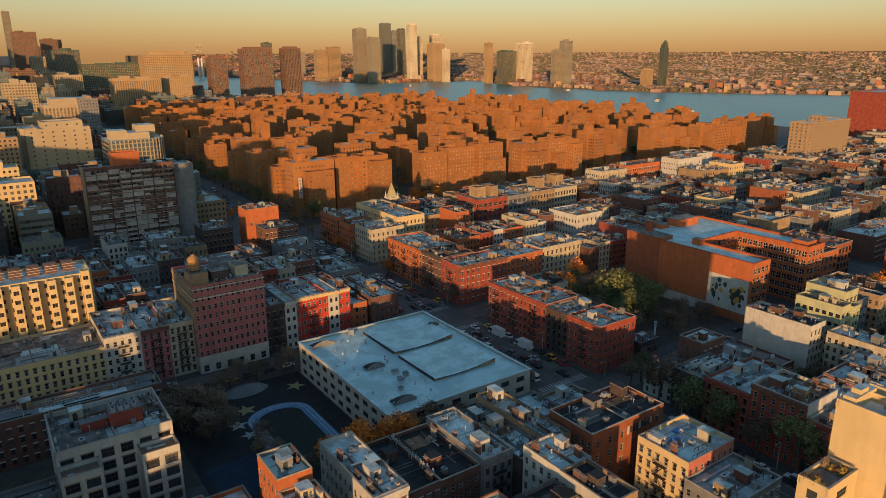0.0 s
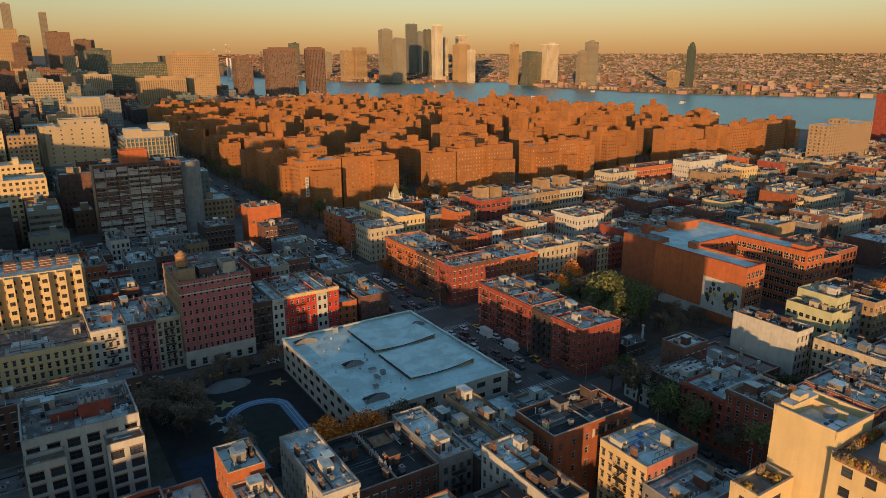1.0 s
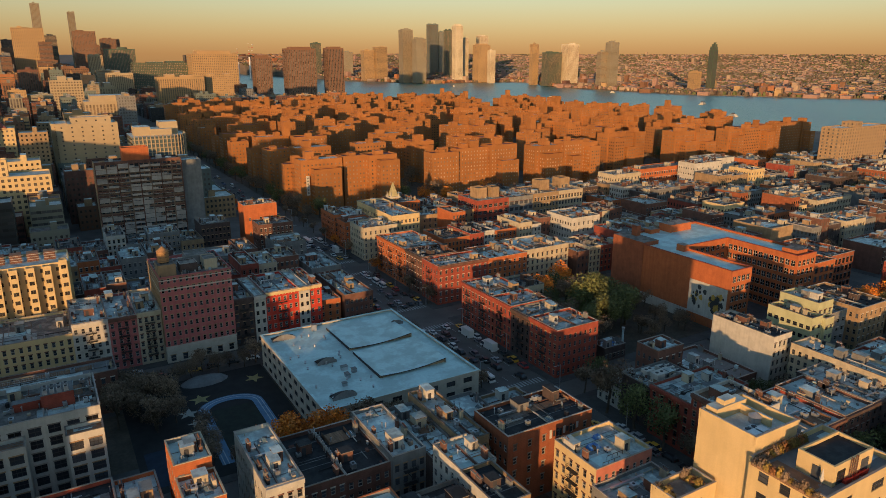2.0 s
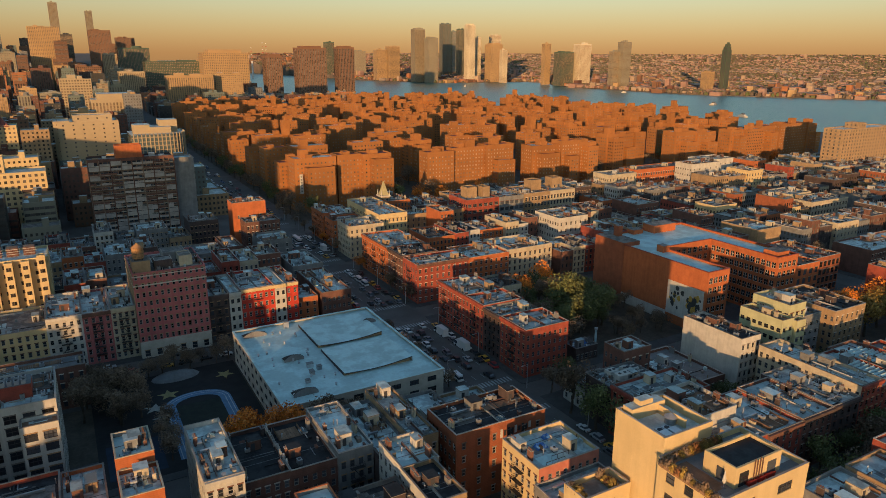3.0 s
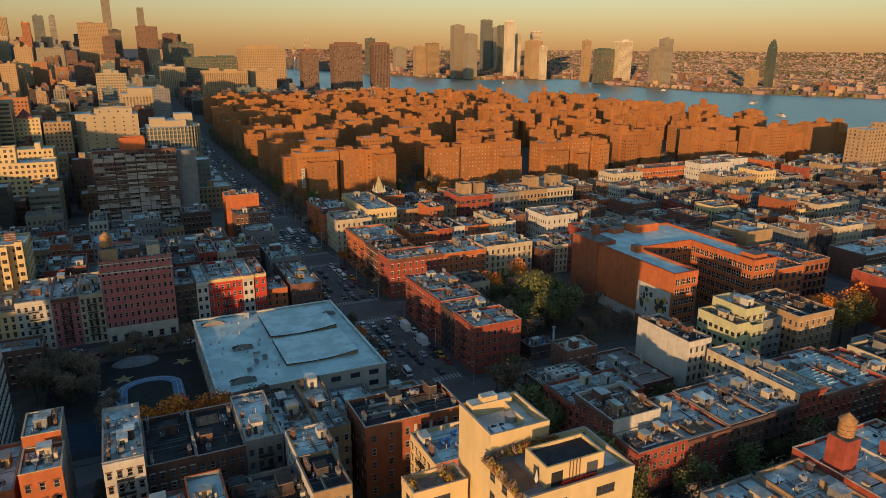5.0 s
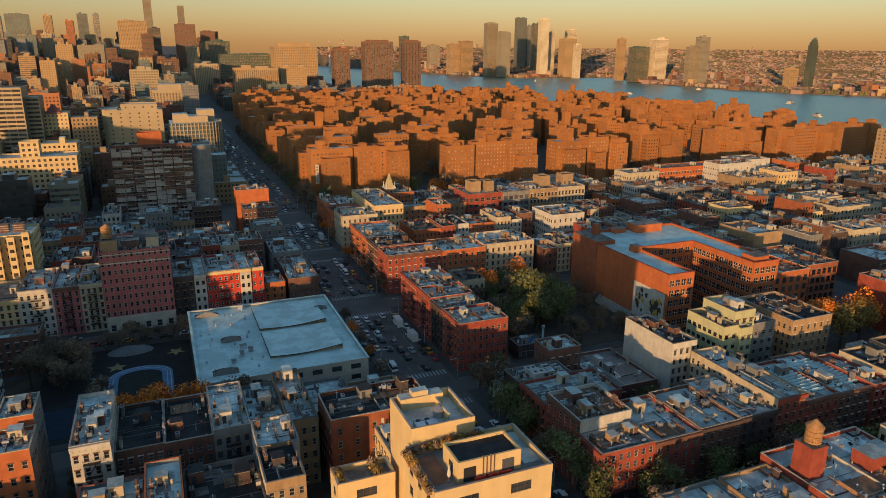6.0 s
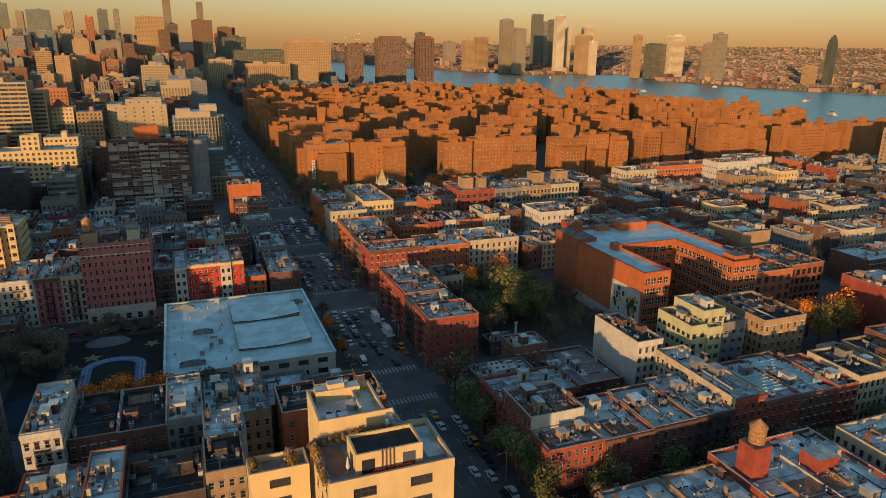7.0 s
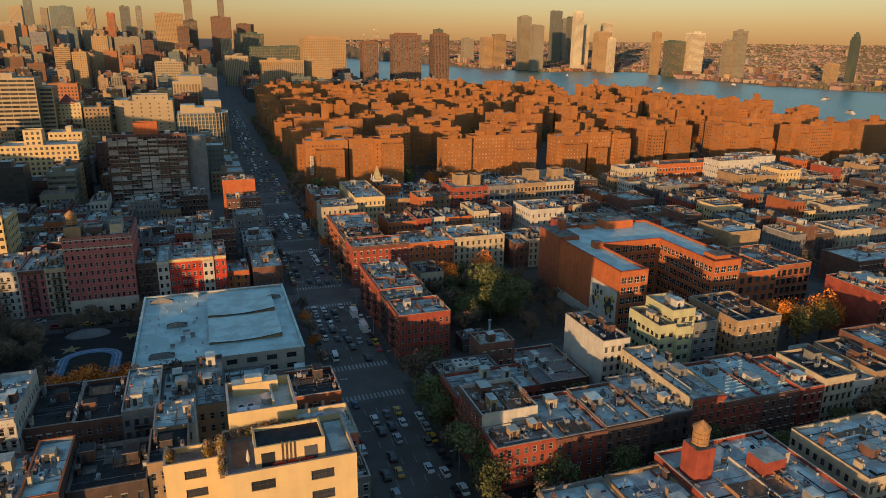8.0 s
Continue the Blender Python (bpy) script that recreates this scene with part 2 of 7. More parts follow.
def lattice(shape, xs, zs, solid, y0, y1, mat):
    """A flat grid of solid cells, one connected skin with its holes left open."""
    seen = {}
    m = shape.slot(mat)

    def at(i, j, y):
        key = (i, j, y)
        if key not in seen:
            seen[key] = len(shape.v)
            shape.v.append((xs[i], y, zs[j]))
        return seen[key]

    def quad(*c):
        shape.f.append(tuple(at(*k) for k in c))
        shape.m.append(m)

    for i in range(len(xs) - 1):
        for j in range(len(zs) - 1):
            if solid(i, j):
                quad((i, j, y0), (i + 1, j, y0), (i + 1, j + 1, y0), (i, j + 1, y0))
                if not solid(i - 1, j):
                    quad((i, j, y1), (i, j, y0), (i, j + 1, y0), (i, j + 1, y1))
                if not solid(i + 1, j):
                    quad((i + 1, j, y0), (i + 1, j, y1), (i + 1, j + 1, y1), (i + 1, j + 1, y0))
                if not solid(i, j - 1):
                    quad((i, j, y1), (i + 1, j, y1), (i + 1, j, y0), (i, j, y0))
                if not solid(i, j + 1):
                    quad((i, j + 1, y0), (i + 1, j + 1, y0), (i + 1, j + 1, y1), (i, j + 1, y1))


def window_meshes(w, h, frame_mat):
    """A sash frame and its panes, facing -y, centred on its foot."""
    key = (round(w, 2), round(h, 2), frame_mat.name)
    if key not in WINDOW_MESH:
        a, t, d = w / 2, 0.09, 0.06
        n = int(w / 0.9) if w > 1.6 else 1
        bars = [-a + w * q / n for q in range(1, n)]
        xs = [-a - 0.12, -a, -a + t] + [u for x in bars for u in (x - t / 2, x + t / 2)] + [a - t, a, a + 0.12]
        zs = [-0.12, 0, t, h * 0.48, h * 0.48 + t, h - t, h]

        def solid(i, j):
            if not (0 <= i < len(xs) - 1 and 0 <= j < len(zs) - 1):
                return False
            if j == 0:
                return True
            if i in (0, len(xs) - 2):
                return False
            return j in (1, 3, 5) or i % 2 == 1

        s = Shape()
        lattice(s, xs, zs, solid, -d - 0.04, d, frame_mat)
        p = Shape()
        p.box(-a + t * 0.8, 0.0, t * 0.8, a - t * 0.8, 0.02, h - t * 0.8, M_GLASS)
        WINDOW_MESH[key] = (s.mesh("window"), p.mesh("pane"))
    return WINDOW_MESH[key]


def facade(shape, wall, p0, p1, z0, z1, rows, cols, w, h, first, step, depth=0.22, edge=0.0, pane=None):
    """A wall from p0 to p1 (its outside on the right of that way) with real openings. Returns the foot and turn of each opening."""
    ux, uy = p1[0] - p0[0], p1[1] - p0[1]
    width = math.hypot(ux, uy)
    ux, uy = ux / width, uy / width
    nx, ny = uy, -ux
    turn = math.atan2(uy, ux)

    def P(u, z, d=0.0):
        return (p0[0] + ux * u - nx * d, p0[1] + uy * u - ny * d, z)

    def Q(u0, u1, za, zb, mat=wall):
        if u1 - u0 > 1e-3 and zb - za > 1e-3:
            shape.face([P(u0, za), P(u1, za), P(u1, zb), P(u0, zb)], mat)

    out = []
    if cols < 1 or rows < 1:
        Q(0, width, z0, z1)
        return out
    pitch = (width - 2 * edge) / cols
    w = min(w, pitch * 0.8)
    low = z0
    for r in range(rows):
        a = z0 + first + r * step
        b = a + h
        if b > z1 - 0.3:
            break
        Q(0, width, low, a)
        u = 0.0
        for c in range(cols):
            m = edge + pitch * (c + 0.5)
            Q(u, m - w / 2, a, b)
            u = m + w / 2
            l = m - w / 2
            shape.face([P(l, a), P(u, a), P(u, a, depth), P(l, a, depth)], wall)
            shape.face([P(l, b, depth), P(u, b, depth), P(u, b), P(l, b)], wall)
            shape.face([P(l, a), P(l, a, depth), P(l, b, depth), P(l, b)], wall)
            shape.face([P(u, a, depth), P(u, a), P(u, b), P(u, b, depth)], wall)
            shape.face([P(l, a, depth), P(u, a, depth), P(u, b, depth), P(l, b, depth)], pane or M_GLASS)
            out.append((P(m, a, depth - 0.08), turn, w, h))
        Q(u, width, a, b)
        low = b
    Q(0, width, low, z1)
    return out


def plain_windows(shape, p0, p1, z0, z1, rows, cols, w, h, first, step, mat=None, edge=0.0, out=0.04):
    """Shallow window units set on a far wall."""
    ux, uy = p1[0] - p0[0], p1[1] - p0[1]
    width = math.hypot(ux, uy)
    ux, uy = ux / width, uy / width
    nx, ny = uy, -ux
    pitch = (width - 2 * edge) / max(cols, 1)
    w = min(w, pitch * 0.96)
    for r in range(rows):
        a = z0 + first + r * step
        if a + h > z1 - 0.2:
            break
        for c in range(cols):
            m = edge + pitch * (c + 0.5)
            q = [(p0[0] + ux * u + nx * out, p0[1] + uy * u + ny * out, z) for u, z in ((m - w / 2, a), (m + w / 2, a), (m + w / 2, a + h), (m - w / 2, a + h))]
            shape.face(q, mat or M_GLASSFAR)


def sashes(shape, holes, mat, wide=False):
    """Sash bars standing in far openings, drawn as thin strips just before the glass."""
    for (x, y, z), turn, w, h in holes:
        ux, uy = math.cos(turn), math.sin(turn)

        def strip(u0, u1, z0, z1):
            shape.face([(x + ux * u0, y + uy * u0, z + z0), (x + ux * u1, y + uy * u1, z + z0), (x + ux * u1, y + uy * u1, z + z1), (x + ux * u0, y + uy * u0, z + z1)], mat)

        b = 0.1
        strip(-w / 2, -w / 2 + b, 0, h)
        strip(w / 2 - b, w / 2, 0, h)
        strip(-w / 2 + b, w / 2 - b, 0, b)
        strip(-w / 2 + b, w / 2 - b, h - b, h)
        strip(-w / 2 + b, w / 2 - b, h * 0.48, h * 0.48 + b)
        if wide:
            strip(-0.06, 0.06, b, h * 0.48)
            strip(-0.06, 0.06, h * 0.48 + b, h - b)


RESERVED = []


def reserve(x0, y0, x1, y1):
    RESERVED.append((x0, y0, x1, y1))


def is_free(x0, y0, x1, y1):
    return not any(x0 < b[2] - 0.6 and x1 > b[0] + 0.6 and y0 < b[3] - 0.6 and y1 > b[1] + 0.6 for b in RESERVED)


def fire_escape(parent, base, p, turn, z0, floors, step, width=3.4):
    """Iron balconies with rails, joined by ladders, on the front of a tenement."""
    s = Shape()
    for k in range(floors):
        z = z0 + k * step
        s.box(-width / 2, -1.1, z - 0.06, width / 2, -0.02, z, M_IRON, bottom=True)
        for zz in (0.5, 0.95):
            s.box(-width / 2, -1.1, z + zz, width / 2, -1.05, z + zz + 0.05, M_IRON)
            for e in (-width / 2, width / 2 - 0.05):
                s.box(e, -1.05, z + zz, e + 0.05, -0.02, z + zz + 0.05, M_IRON)
        for q in range(9):
            x = -width / 2 + (width - 0.04) * q / 8
            s.box(x, -1.1, z, x + 0.04, -1.06, z + 1.0, M_IRON)
        if k < floors - 1:
            d = 1 if k % 2 else -1
            for o in (-0.75, -0.35):
                s.face([(-d * 1.2, o, z), (-d * 1.2, o + 0.06, z), (d * 1.0, o + 0.06, z + step), (d * 1.0, o, z + step)], M_IRON)
                s.face([(-d * 1.2, o, z), (-d * 1.2, o, z + 0.15), (d * 1.0, o, z + step + 0.15), (d * 1.0, o, z + step)], M_IRON)
            for q in range(8):
                f = (q + 0.5) / 8
                x = -d * 1.2 + d * 2.2 * f
                s.box(x - 0.1, -0.75, z + step * f, x + 0.1, -0.3, z + step * f + 0.03, M_IRON)
    return placed("fire_escape", s.mesh("fire_escape"), parent, (p[0] - base[0], p[1] - base[1], -base[2]), turn, "black iron fire escape with ladders")


def roof_clutter(rnd, x0, y0, x1, y1, z, shapes, dense=1.0, dark=False):
    """Stair bulkheads, chimneys, vents, skylights and cooling units on a roof; each in its own shape."""
    w, d = x1 - x0, y1 - y0
    if w < 4 or d < 6:
        return
    pale = [M_CREAM, M_WHITE, M_TAN, M_GREY, M_BRICK2] if not dark else [M_BRICKD, M_GREY, M_BRICK2]

    def take(name):
        s = Shape()
        shapes.append((name, s))
        return s

    for k in range(1 + (rnd.random() < 0.35 * dense)):
        bw, bd, bh = min(rnd.uniform(1.8, 3.2), w * 0.4), min(rnd.uniform(2.2, 4.2), d * 0.3), rnd.uniform(2.1, 3.0)
        bx, by = rnd.uniform(x0 + 0.3, x1 - bw - 0.3), rnd.uniform(y0 + d * 0.1, y1 - bd - 0.6)
        s = take("stair_bulkhead")
        m = rnd.choice(pale)
        s.box(bx, by, z, bx + bw, by + bd, z + bh, m, M_TAR if dark else M_SILVER)
        s.box(bx - 0.12, by - 0.12, z + bh, bx + bw + 0.12, by + bd + 0.12, z + bh + 0.15, M_COPING, M_TAR if dark else M_SILVER, True)
        s.box(bx + 0.5, by - 0.06, z, bx + 1.4, by, z + 2.0, M_DFRAME)
    if rnd.random() < 0.3 * dense:
        s = take("roof_deck")
        a, b = w * rnd.uniform(0.35, 0.6), d * rnd.uniform(0.15, 0.3)
        px, py = rnd.uniform(x0 + 0.4, x1 - a - 0.4), rnd.uniform(y0 + 0.6, y1 - b - 0.6)
        for q in range(int(a / 0.6)):
            s.box(px + 0.6 * q, py, z + 0.12, px + 0.6 * q + 0.54, py + b, z + 0.2, M_DECK)
        for ex in (px, px + a - 0.1):
            s.box(ex, py, z + 0.2, ex + 0.06, py + b, z + 1.1, M_DECK)
    if rnd.random() < 0.4 * dense:
        s = take("duct_run")
        yy = rnd.uniform(y0 + 1, y1 - 1.5)
        s.box(x0 + w * 0.15, yy, z + 0.3, x0 + w * rnd.uniform(0.5, 0.85), yy + 0.5, z + 0.8, M_METAL, None, True)
        s.box(x0 + w * 0.15, yy, z, x0 + w * 0.15 + 0.5, yy + 0.5, z + 0.3, M_METAL)
    for k in range(rnd.randint(2, 4)):
        cx, cy = rnd.choice([x0 + 0.45, x1 - 1.1]), rnd.uniform(y0 + 1, y1 - 2.5)
        h = rnd.uniform(1.2, 2.6)
        s = take("chimney")
        cd = rnd.uniform(0.8, 2.2)
        s.box(cx, cy, z, cx + 0.7, cy + cd, z + h, rnd.choice([M_BRICKD, M_BRICK2, M_CREAM, M_GREY]))
        s.box(cx - 0.08, cy - 0.08, z + h, cx + 0.78, cy + cd + 0.08, z + h + 0.12, M_COPING, None, True)
        for q in range(int(cd / 0.5)):
            s.tube((cx + 0.35, cy + 0.3 + 0.5 * q), 0.14, 0.12, z + h + 0.12, z + h + 0.55, M_BRICK2, 6)
    for k in range(int(rnd.randint(2, 5) * dense)):
        px, py = rnd.uniform(x0 + 0.8, x1 - 0.8), rnd.uniform(y0 + 1, y1 - 1)
        s = take("vent_pipe")
        h = rnd.uniform(0.6, 1.6)
        s.tube((px, py), 0.12, 0.12, z, z + h, M_METAL, 6)
        s.tube((px, py), 0.26, 0.08, z + h, z + h + 0.25, M_METAL, 6)
    for k in range(int(rnd.randint(1, 3) * dense)):
        px, py = rnd.uniform(x0 + 1, x1 - 2.2), rnd.uniform(y0 + 1, y1 - 2.4)
        s = take("cooling_unit")
        a, b, h = rnd.uniform(0.8, 1.4), rnd.uniform(0.8, 1.6), rnd.uniform(0.8, 1.3)
        s.box(px, py, z + 0.25, px + a, py + b, z + 0.25 + h, M_METAL, None, True)
        s.tube((px + a / 2, py + b / 2), 0.34, 0.34, z + 0.25 + h, z + 0.33 + h, M_DFRAME, 8)
        for ex in (0.05, a - 0.15):
            s.box(px + ex, py + 0.05, z, px + ex + 0.1, py + b - 0.05, z + 0.25, M_IRON)
    if rnd.random() < 0.6:
        px, py = rnd.uniform(x0 + 1, x1 - 2.6), rnd.uniform(y0 + 1, y1 - 3)
        s = take("skylight")
        a, b = rnd.uniform(1.2, 2), rnd.uniform(1.5, 2.4)
        s.box(px, py, z, px + a, py + b, z + 0.45, M_METAL)
        lo = [(px, py, z + 0.45), (px + a, py, z + 0.45), (px + a, py + b, z + 0.45), (px, py + b, z + 0.45)]
        hi = [(px + a / 2 - 0.05, py + 0.3, z + 0.95), (px + a / 2 + 0.05, py + 0.3, z + 0.95), (px + a / 2 + 0.05, py + b - 0.3, z + 0.95), (px + a / 2 - 0.05, py + b - 0.3, z + 0.95)]
        s.ring(lo, hi, M_CURTAIN)
        s.face(hi, M_METAL)
    if rnd.random() < 0.5 * dense:
        # low parapet wall across the roof with a pale cap
        s = take("party_wall")
        xx = rnd.choice([x0 + w * 0.33, x0 + w * 0.5, x0 + w * 0.66])
        s.box(xx, y0 + 0.2, z, xx + 0.3, y1 - d * rnd.uniform(0.05, 0.5), z + rnd.uniform(0.4, 0.9), rnd.choice([M_BRICK2, M_GREY, M_WHITE]), M_COPING)
    if rnd.random() < 0.35:
        px, py = rnd.uniform(x0 + 1, x1 - 1), rnd.uniform(y0 + 1, y1 - 1)
        s = take("antenna_mast")
        s.tube((px, py), 0.04, 0.03, z, z + 3.2, M_METAL, 5)
        for q in range(3):
            s.box(px - 0.7 + q * 0.15, py - 0.02, z + 2.3 + q * 0.3, px + 0.7 - q * 0.15, py + 0.02, z + 2.34 + q * 0.3, M_METAL)


def roof_litter(rnd, x0, y0, x1, y1, z, count, dark=False):
    """Small boxes, pipes, kerbs, hatches, dishes and boards scattered over a roof, in one shape."""
    s = Shape()
    w, d = x1 - x0, y1 - y0
    if w < 3 or d < 4:
        return s
    tones = (M_METAL, M_WHITE, M_GREY, M_BRICK2, M_TAR, M_CREAM, M_SILVER, M_IRON, M_COPING, M_TAN) if not dark else (M_METAL, M_GREY, M_TAR, M_IRON, M_BRICK2, M_WHITE)
    for k in range(count):
        m = rnd.choice(tones)
        kind = rnd.random()
        px, py = rnd.uniform(x0, x1 - 1.2), rnd.uniform(y0, y1 - 1.2)
        if rnd.random() < 0.3:
            px = rnd.choice([x0 + 0.1, x1 - 0.7])
        if kind < 0.42:
            a, b, h = rnd.uniform(0.3, 1.1), rnd.uniform(0.3, 1.2), rnd.uniform(0.25, 1.3)
            s.box(px, py, z, px + a, py + b, z + h, m)
            if rnd.random() < 0.4:
                s.box(px - 0.06, py - 0.06, z + h, px + a + 0.06, py + b + 0.06, z + h + 0.1, M_COPING, None, True)
        elif kind < 0.6:
            s.tube((px + 0.4, py + 0.4), 0.1, 0.1, z, z + rnd.uniform(0.5, 1.7), m, 5)
        elif kind < 0.76:
            # a pipe or cable tray along or across the roof
            L = rnd.uniform(1.5, 0.6 * max(w, 3))
            if rnd.random() < 0.5:
                s.box(px, py, z + 0.12, min(px + L, x1), py + 0.16, z + 0.3, m, None, True)
            else:
                s.box(px, py, z + 0.12, px + 0.16, min(py + L, y1), z + 0.3, m, None, True)
        elif kind < 0.88:
            # low kerb walls round a patch
            a, b, h = rnd.uniform(1.5, max(1.6, w * 0.35)), rnd.uniform(1.5, 4.0), rnd.uniform(0.2, 0.6)
            a, b = min(a, x1 - px), min(b, y1 - py)
            s.box(px, py, z, px + a, py + 0.2, z + h, m)
            s.box(px, py + 0.2, z, px + 0.2, py + b, z + h, m)
        elif kind < 0.95:
            # board or sheet lying at a slant
            a, b = rnd.uniform(0.6, 1.8), rnd.uniform(0.5, 1.2)
            s.face([(px, py, z + 0.05), (px + a, py, z + 0.05), (px + a, py + b, z + 0.35), (px, py + b, z + 0.35)], m)
        else:
            # rail of a terrace
            a = rnd.uniform(2, max(2.2, w * 0.5))
            a = min(a, x1 - px)
            for q in range(4):
                s.box(px + (a - 0.08) * q / 3, py, z, px + (a - 0.08) * q / 3 + 0.08, py + 0.08, z + 1.0, M_IRON)
            s.box(px, py - 0.02, z + 1.0, px + a, py + 0.1, z + 1.08, M_IRON, None, True)
    return s


def tenement(x0, y0, x1, y1, h, wall, roof=None, level=2, faces="SW", floors=0, seed=None, label="", front="S", escape="", cols=None, trim=None,
             win=(1.05, 1.75), parapet=0.9, clutter=1.0, base_mat=None, side=None, frame_mat=None, cornice=None, name="apartment_building", category="apartment building", hold=True, ground=4.0, into=None, paint=()):
    """A walk-up with walls, openings, parapet, cornice, roof and rooftop things. level 2: every window a part; 1: joined; 0: far."""
    if hold:
        reserve(x0, y0, x1, y1)
    rnd = random.Random(seed if seed is not None else int(x0 * 131 + y0 * 17 + h * 7))
    roof = roof or rnd.choice([M_SILVER, M_SILVER, M_SILVER, M_GRAVEL, M_GREY, M_TAR, M_GRAVEL] if y0 > 226 or (x0 > 250 and not 60 < y0 < 104) else [M_SILVER, M_SILVER, M_SILVER, M_SILVER, M_GREY, M_GRAVEL, M_TAR])
    trim = trim or M_COPING
    side = side or wall
    frame_mat = frame_mat or rnd.choice([M_TRIM, M_DFRAME, M_TRIM])
    floors = floors or max(1, round((h - 0.8) / 3.25))
    step = (h - ground * 0.25) / floors if floors > 1 else h
    base = ((x0 + x1) / 2, (y0 + y1) / 2, 0)
    if not label:
        label = "brick walk-up tenement with a flat roof and parapet"
    runs = {"S": ((x0, y0), (x1, y0)), "E": ((x1, y0), (x1, y1)), "N": ((x1, y1), (x0, y1)), "W": ((x0, y1), (x0, y0))}
    walls = into if into is not None else Shape()
    top = h + parapet
    if level == 0:
        walls.box(x0, y0, 0, x1, y1, top - 0.004, wall, wall)
        for fc in faces:
            p0, p1 = runs[fc]
            n = cols or max(2, round(math.dist(p0, p1) / 2.3))
            plain_windows(walls, p0, p1, 0, h, floors, n, win[0], win[1], 1.1, step)
        t = 0.35
        walls.box(x0 + t, y0 + t, h - 0.2, x1 - t, y1 - t, top + 0.002, roof, roof)
        for q in ((x0, y0, x1, y0 + t), (x0, y1 - t, x1, y1), (x0, y0 + t, x0 + t, y1 - t), (x1 - t, y0 + t, x1, y1 - t)):
            walls.box(q[0], q[1], top, q[2], q[3], top + 0.35, trim, trim)
        bits = []
        roof_clutter(rnd, x0 + 0.5, y0 + 0.5, x1 - 0.5, y1 - 0.5, top, bits, 0.6)
        if 0 < y0 and x0 < 620:
            bits.append(("litter", roof_litter(rnd, x0 + 0.5, y0 + 0.5, x1 - 0.5, y1 - 0.5, top, int((x1 - x0) * (y1 - y0) / 16))))
        for nm, s in bits:
            joined(s, walls)
        if into is not None:
            return None
        return walls.made(name, base, None, label, category)
    top_thing = root(name, base, label, category)
    holes = []
    for fc in "SENW":
        p0, p1 = runs[fc]
        mat = wall if fc in faces else side
        mat = dict(paint).get(fc, mat)
        if fc in faces:
            n = cols if (cols and fc == front) else max(2, round(math.dist(p0, p1) / 2.2))
            lowest = 0.0
            if base_mat and fc in (front, "S", "W", "E"):
                lowest = ground
                holes += facade(walls, base_mat, p0, p1, 0, ground, 1, max(2, n // 2), 1.8, 2.4, 0.6, step, 0.3)
            rows = floors if not base_mat else floors - 1
            holes += facade(walls, mat, p0, p1, lowest, top, rows, n, win[0], win[1], 1.0 if not base_mat else 0.6, step)
        else:
            facade(walls, mat, p0, p1, 0, top, 0, 0, 1, 1, 1, 1)
    walls.made("wall", base, top_thing)
    # coping, cornice and the inside of the parapet
    t = 0.32
    cop = Shape()
    e = 0.06
    loops = [[(x0 + i, y0 + i, z), (x1 - i, y0 + i, z), (x1 - i, y1 - i, z), (x0 + i, y1 - i, z)] for i, z in ((-e, top), (-e, top + 0.14), (t, top + 0.14), (t, top))]
    for lo, hi in zip(loops, loops[1:]):
        cop.ring(lo, hi, trim)
    cop.made("coping", base, top_thing)
    rf = Shape()
    if parapet > 0.3:
        lo = [(x0 + t, y0 + t, h), (x0 + t, y1 - t, h), (x1 - t, y1 - t, h), (x1 - t, y0 + t, h)]
        rf.ring(lo, [(a, b, top) for a, b, _ in lo], side if side is not M_BRICKD else M_GREY)
    rf.face([(x0 + t, y0 + t, h + 0.01), (x1 - t, y0 + t, h + 0.01), (x1 - t, y1 - t, h + 0.01), (x0 + t, y1 - t, h + 0.01)], roof)
    patches = Shape()
    for k in range(rnd.randint(2, 4)):
        yy = y0 + (y1 - y0) * rnd.uniform(0.15, 0.85)
        patches.box(x0 + t, yy, h, x1 - t, yy + 0.14, h + 0.08 + 0.01 * k, M_GREY)
    for k in range(rnd.randint(2, 5)):
        a, b = rnd.uniform(0.15, 0.5) * (x1 - x0), rnd.uniform(0.1, 0.35) * (y1 - y0)
        px, py = rnd.uniform(x0 + t, x1 - t - a), rnd.uniform(y0 + t, y1 - t - b)
        z = h + 0.018 + 0.006 * k
        pm = rnd.choice([M_SILVER, M_MEMBRANE, M_SILVER, M_SILVER, M_GREY] if roof is not M_TAR else [M_TAR, M_GRAVEL, M_TAR])
        patches.face([(px, py, z), (px + a, py, z), (px + a, py + b, z), (px, py + b, z)], pm)
    rf.made("roof", base, top_thing)
    if level > 1:
        patches.made("roof_patch", base, top_thing, "", "", "stuff")
    if cornice:
        cn = Shape()
        p0, p1 = runs[front]
        L = math.dist(p0, p1)
        cn.box(0, -0.65, top - 1.0, L, 0.0, top - 0.05, cornice, None, True)
        cn.box(0, -0.35, top - 1.35, L, 0.0, top - 1.0, cornice, None, True)
        for q in range(int(L / 1.2)):
            cn.box(0.4 + q * 1.2, -0.55, top - 1.5, 0.65 + q * 1.2, 0.0, top - 1.0, cornice, None, True)
        placed("cornice", cn.mesh("cornice"), top_thing, (p0[0] - base[0], p0[1] - base[1], 0), math.atan2(p1[1] - p0[1], p1[0] - p0[0]))
    sf = Shape()
    if level == 1 and holes:
        sashes(sf, holes, frame_mat)
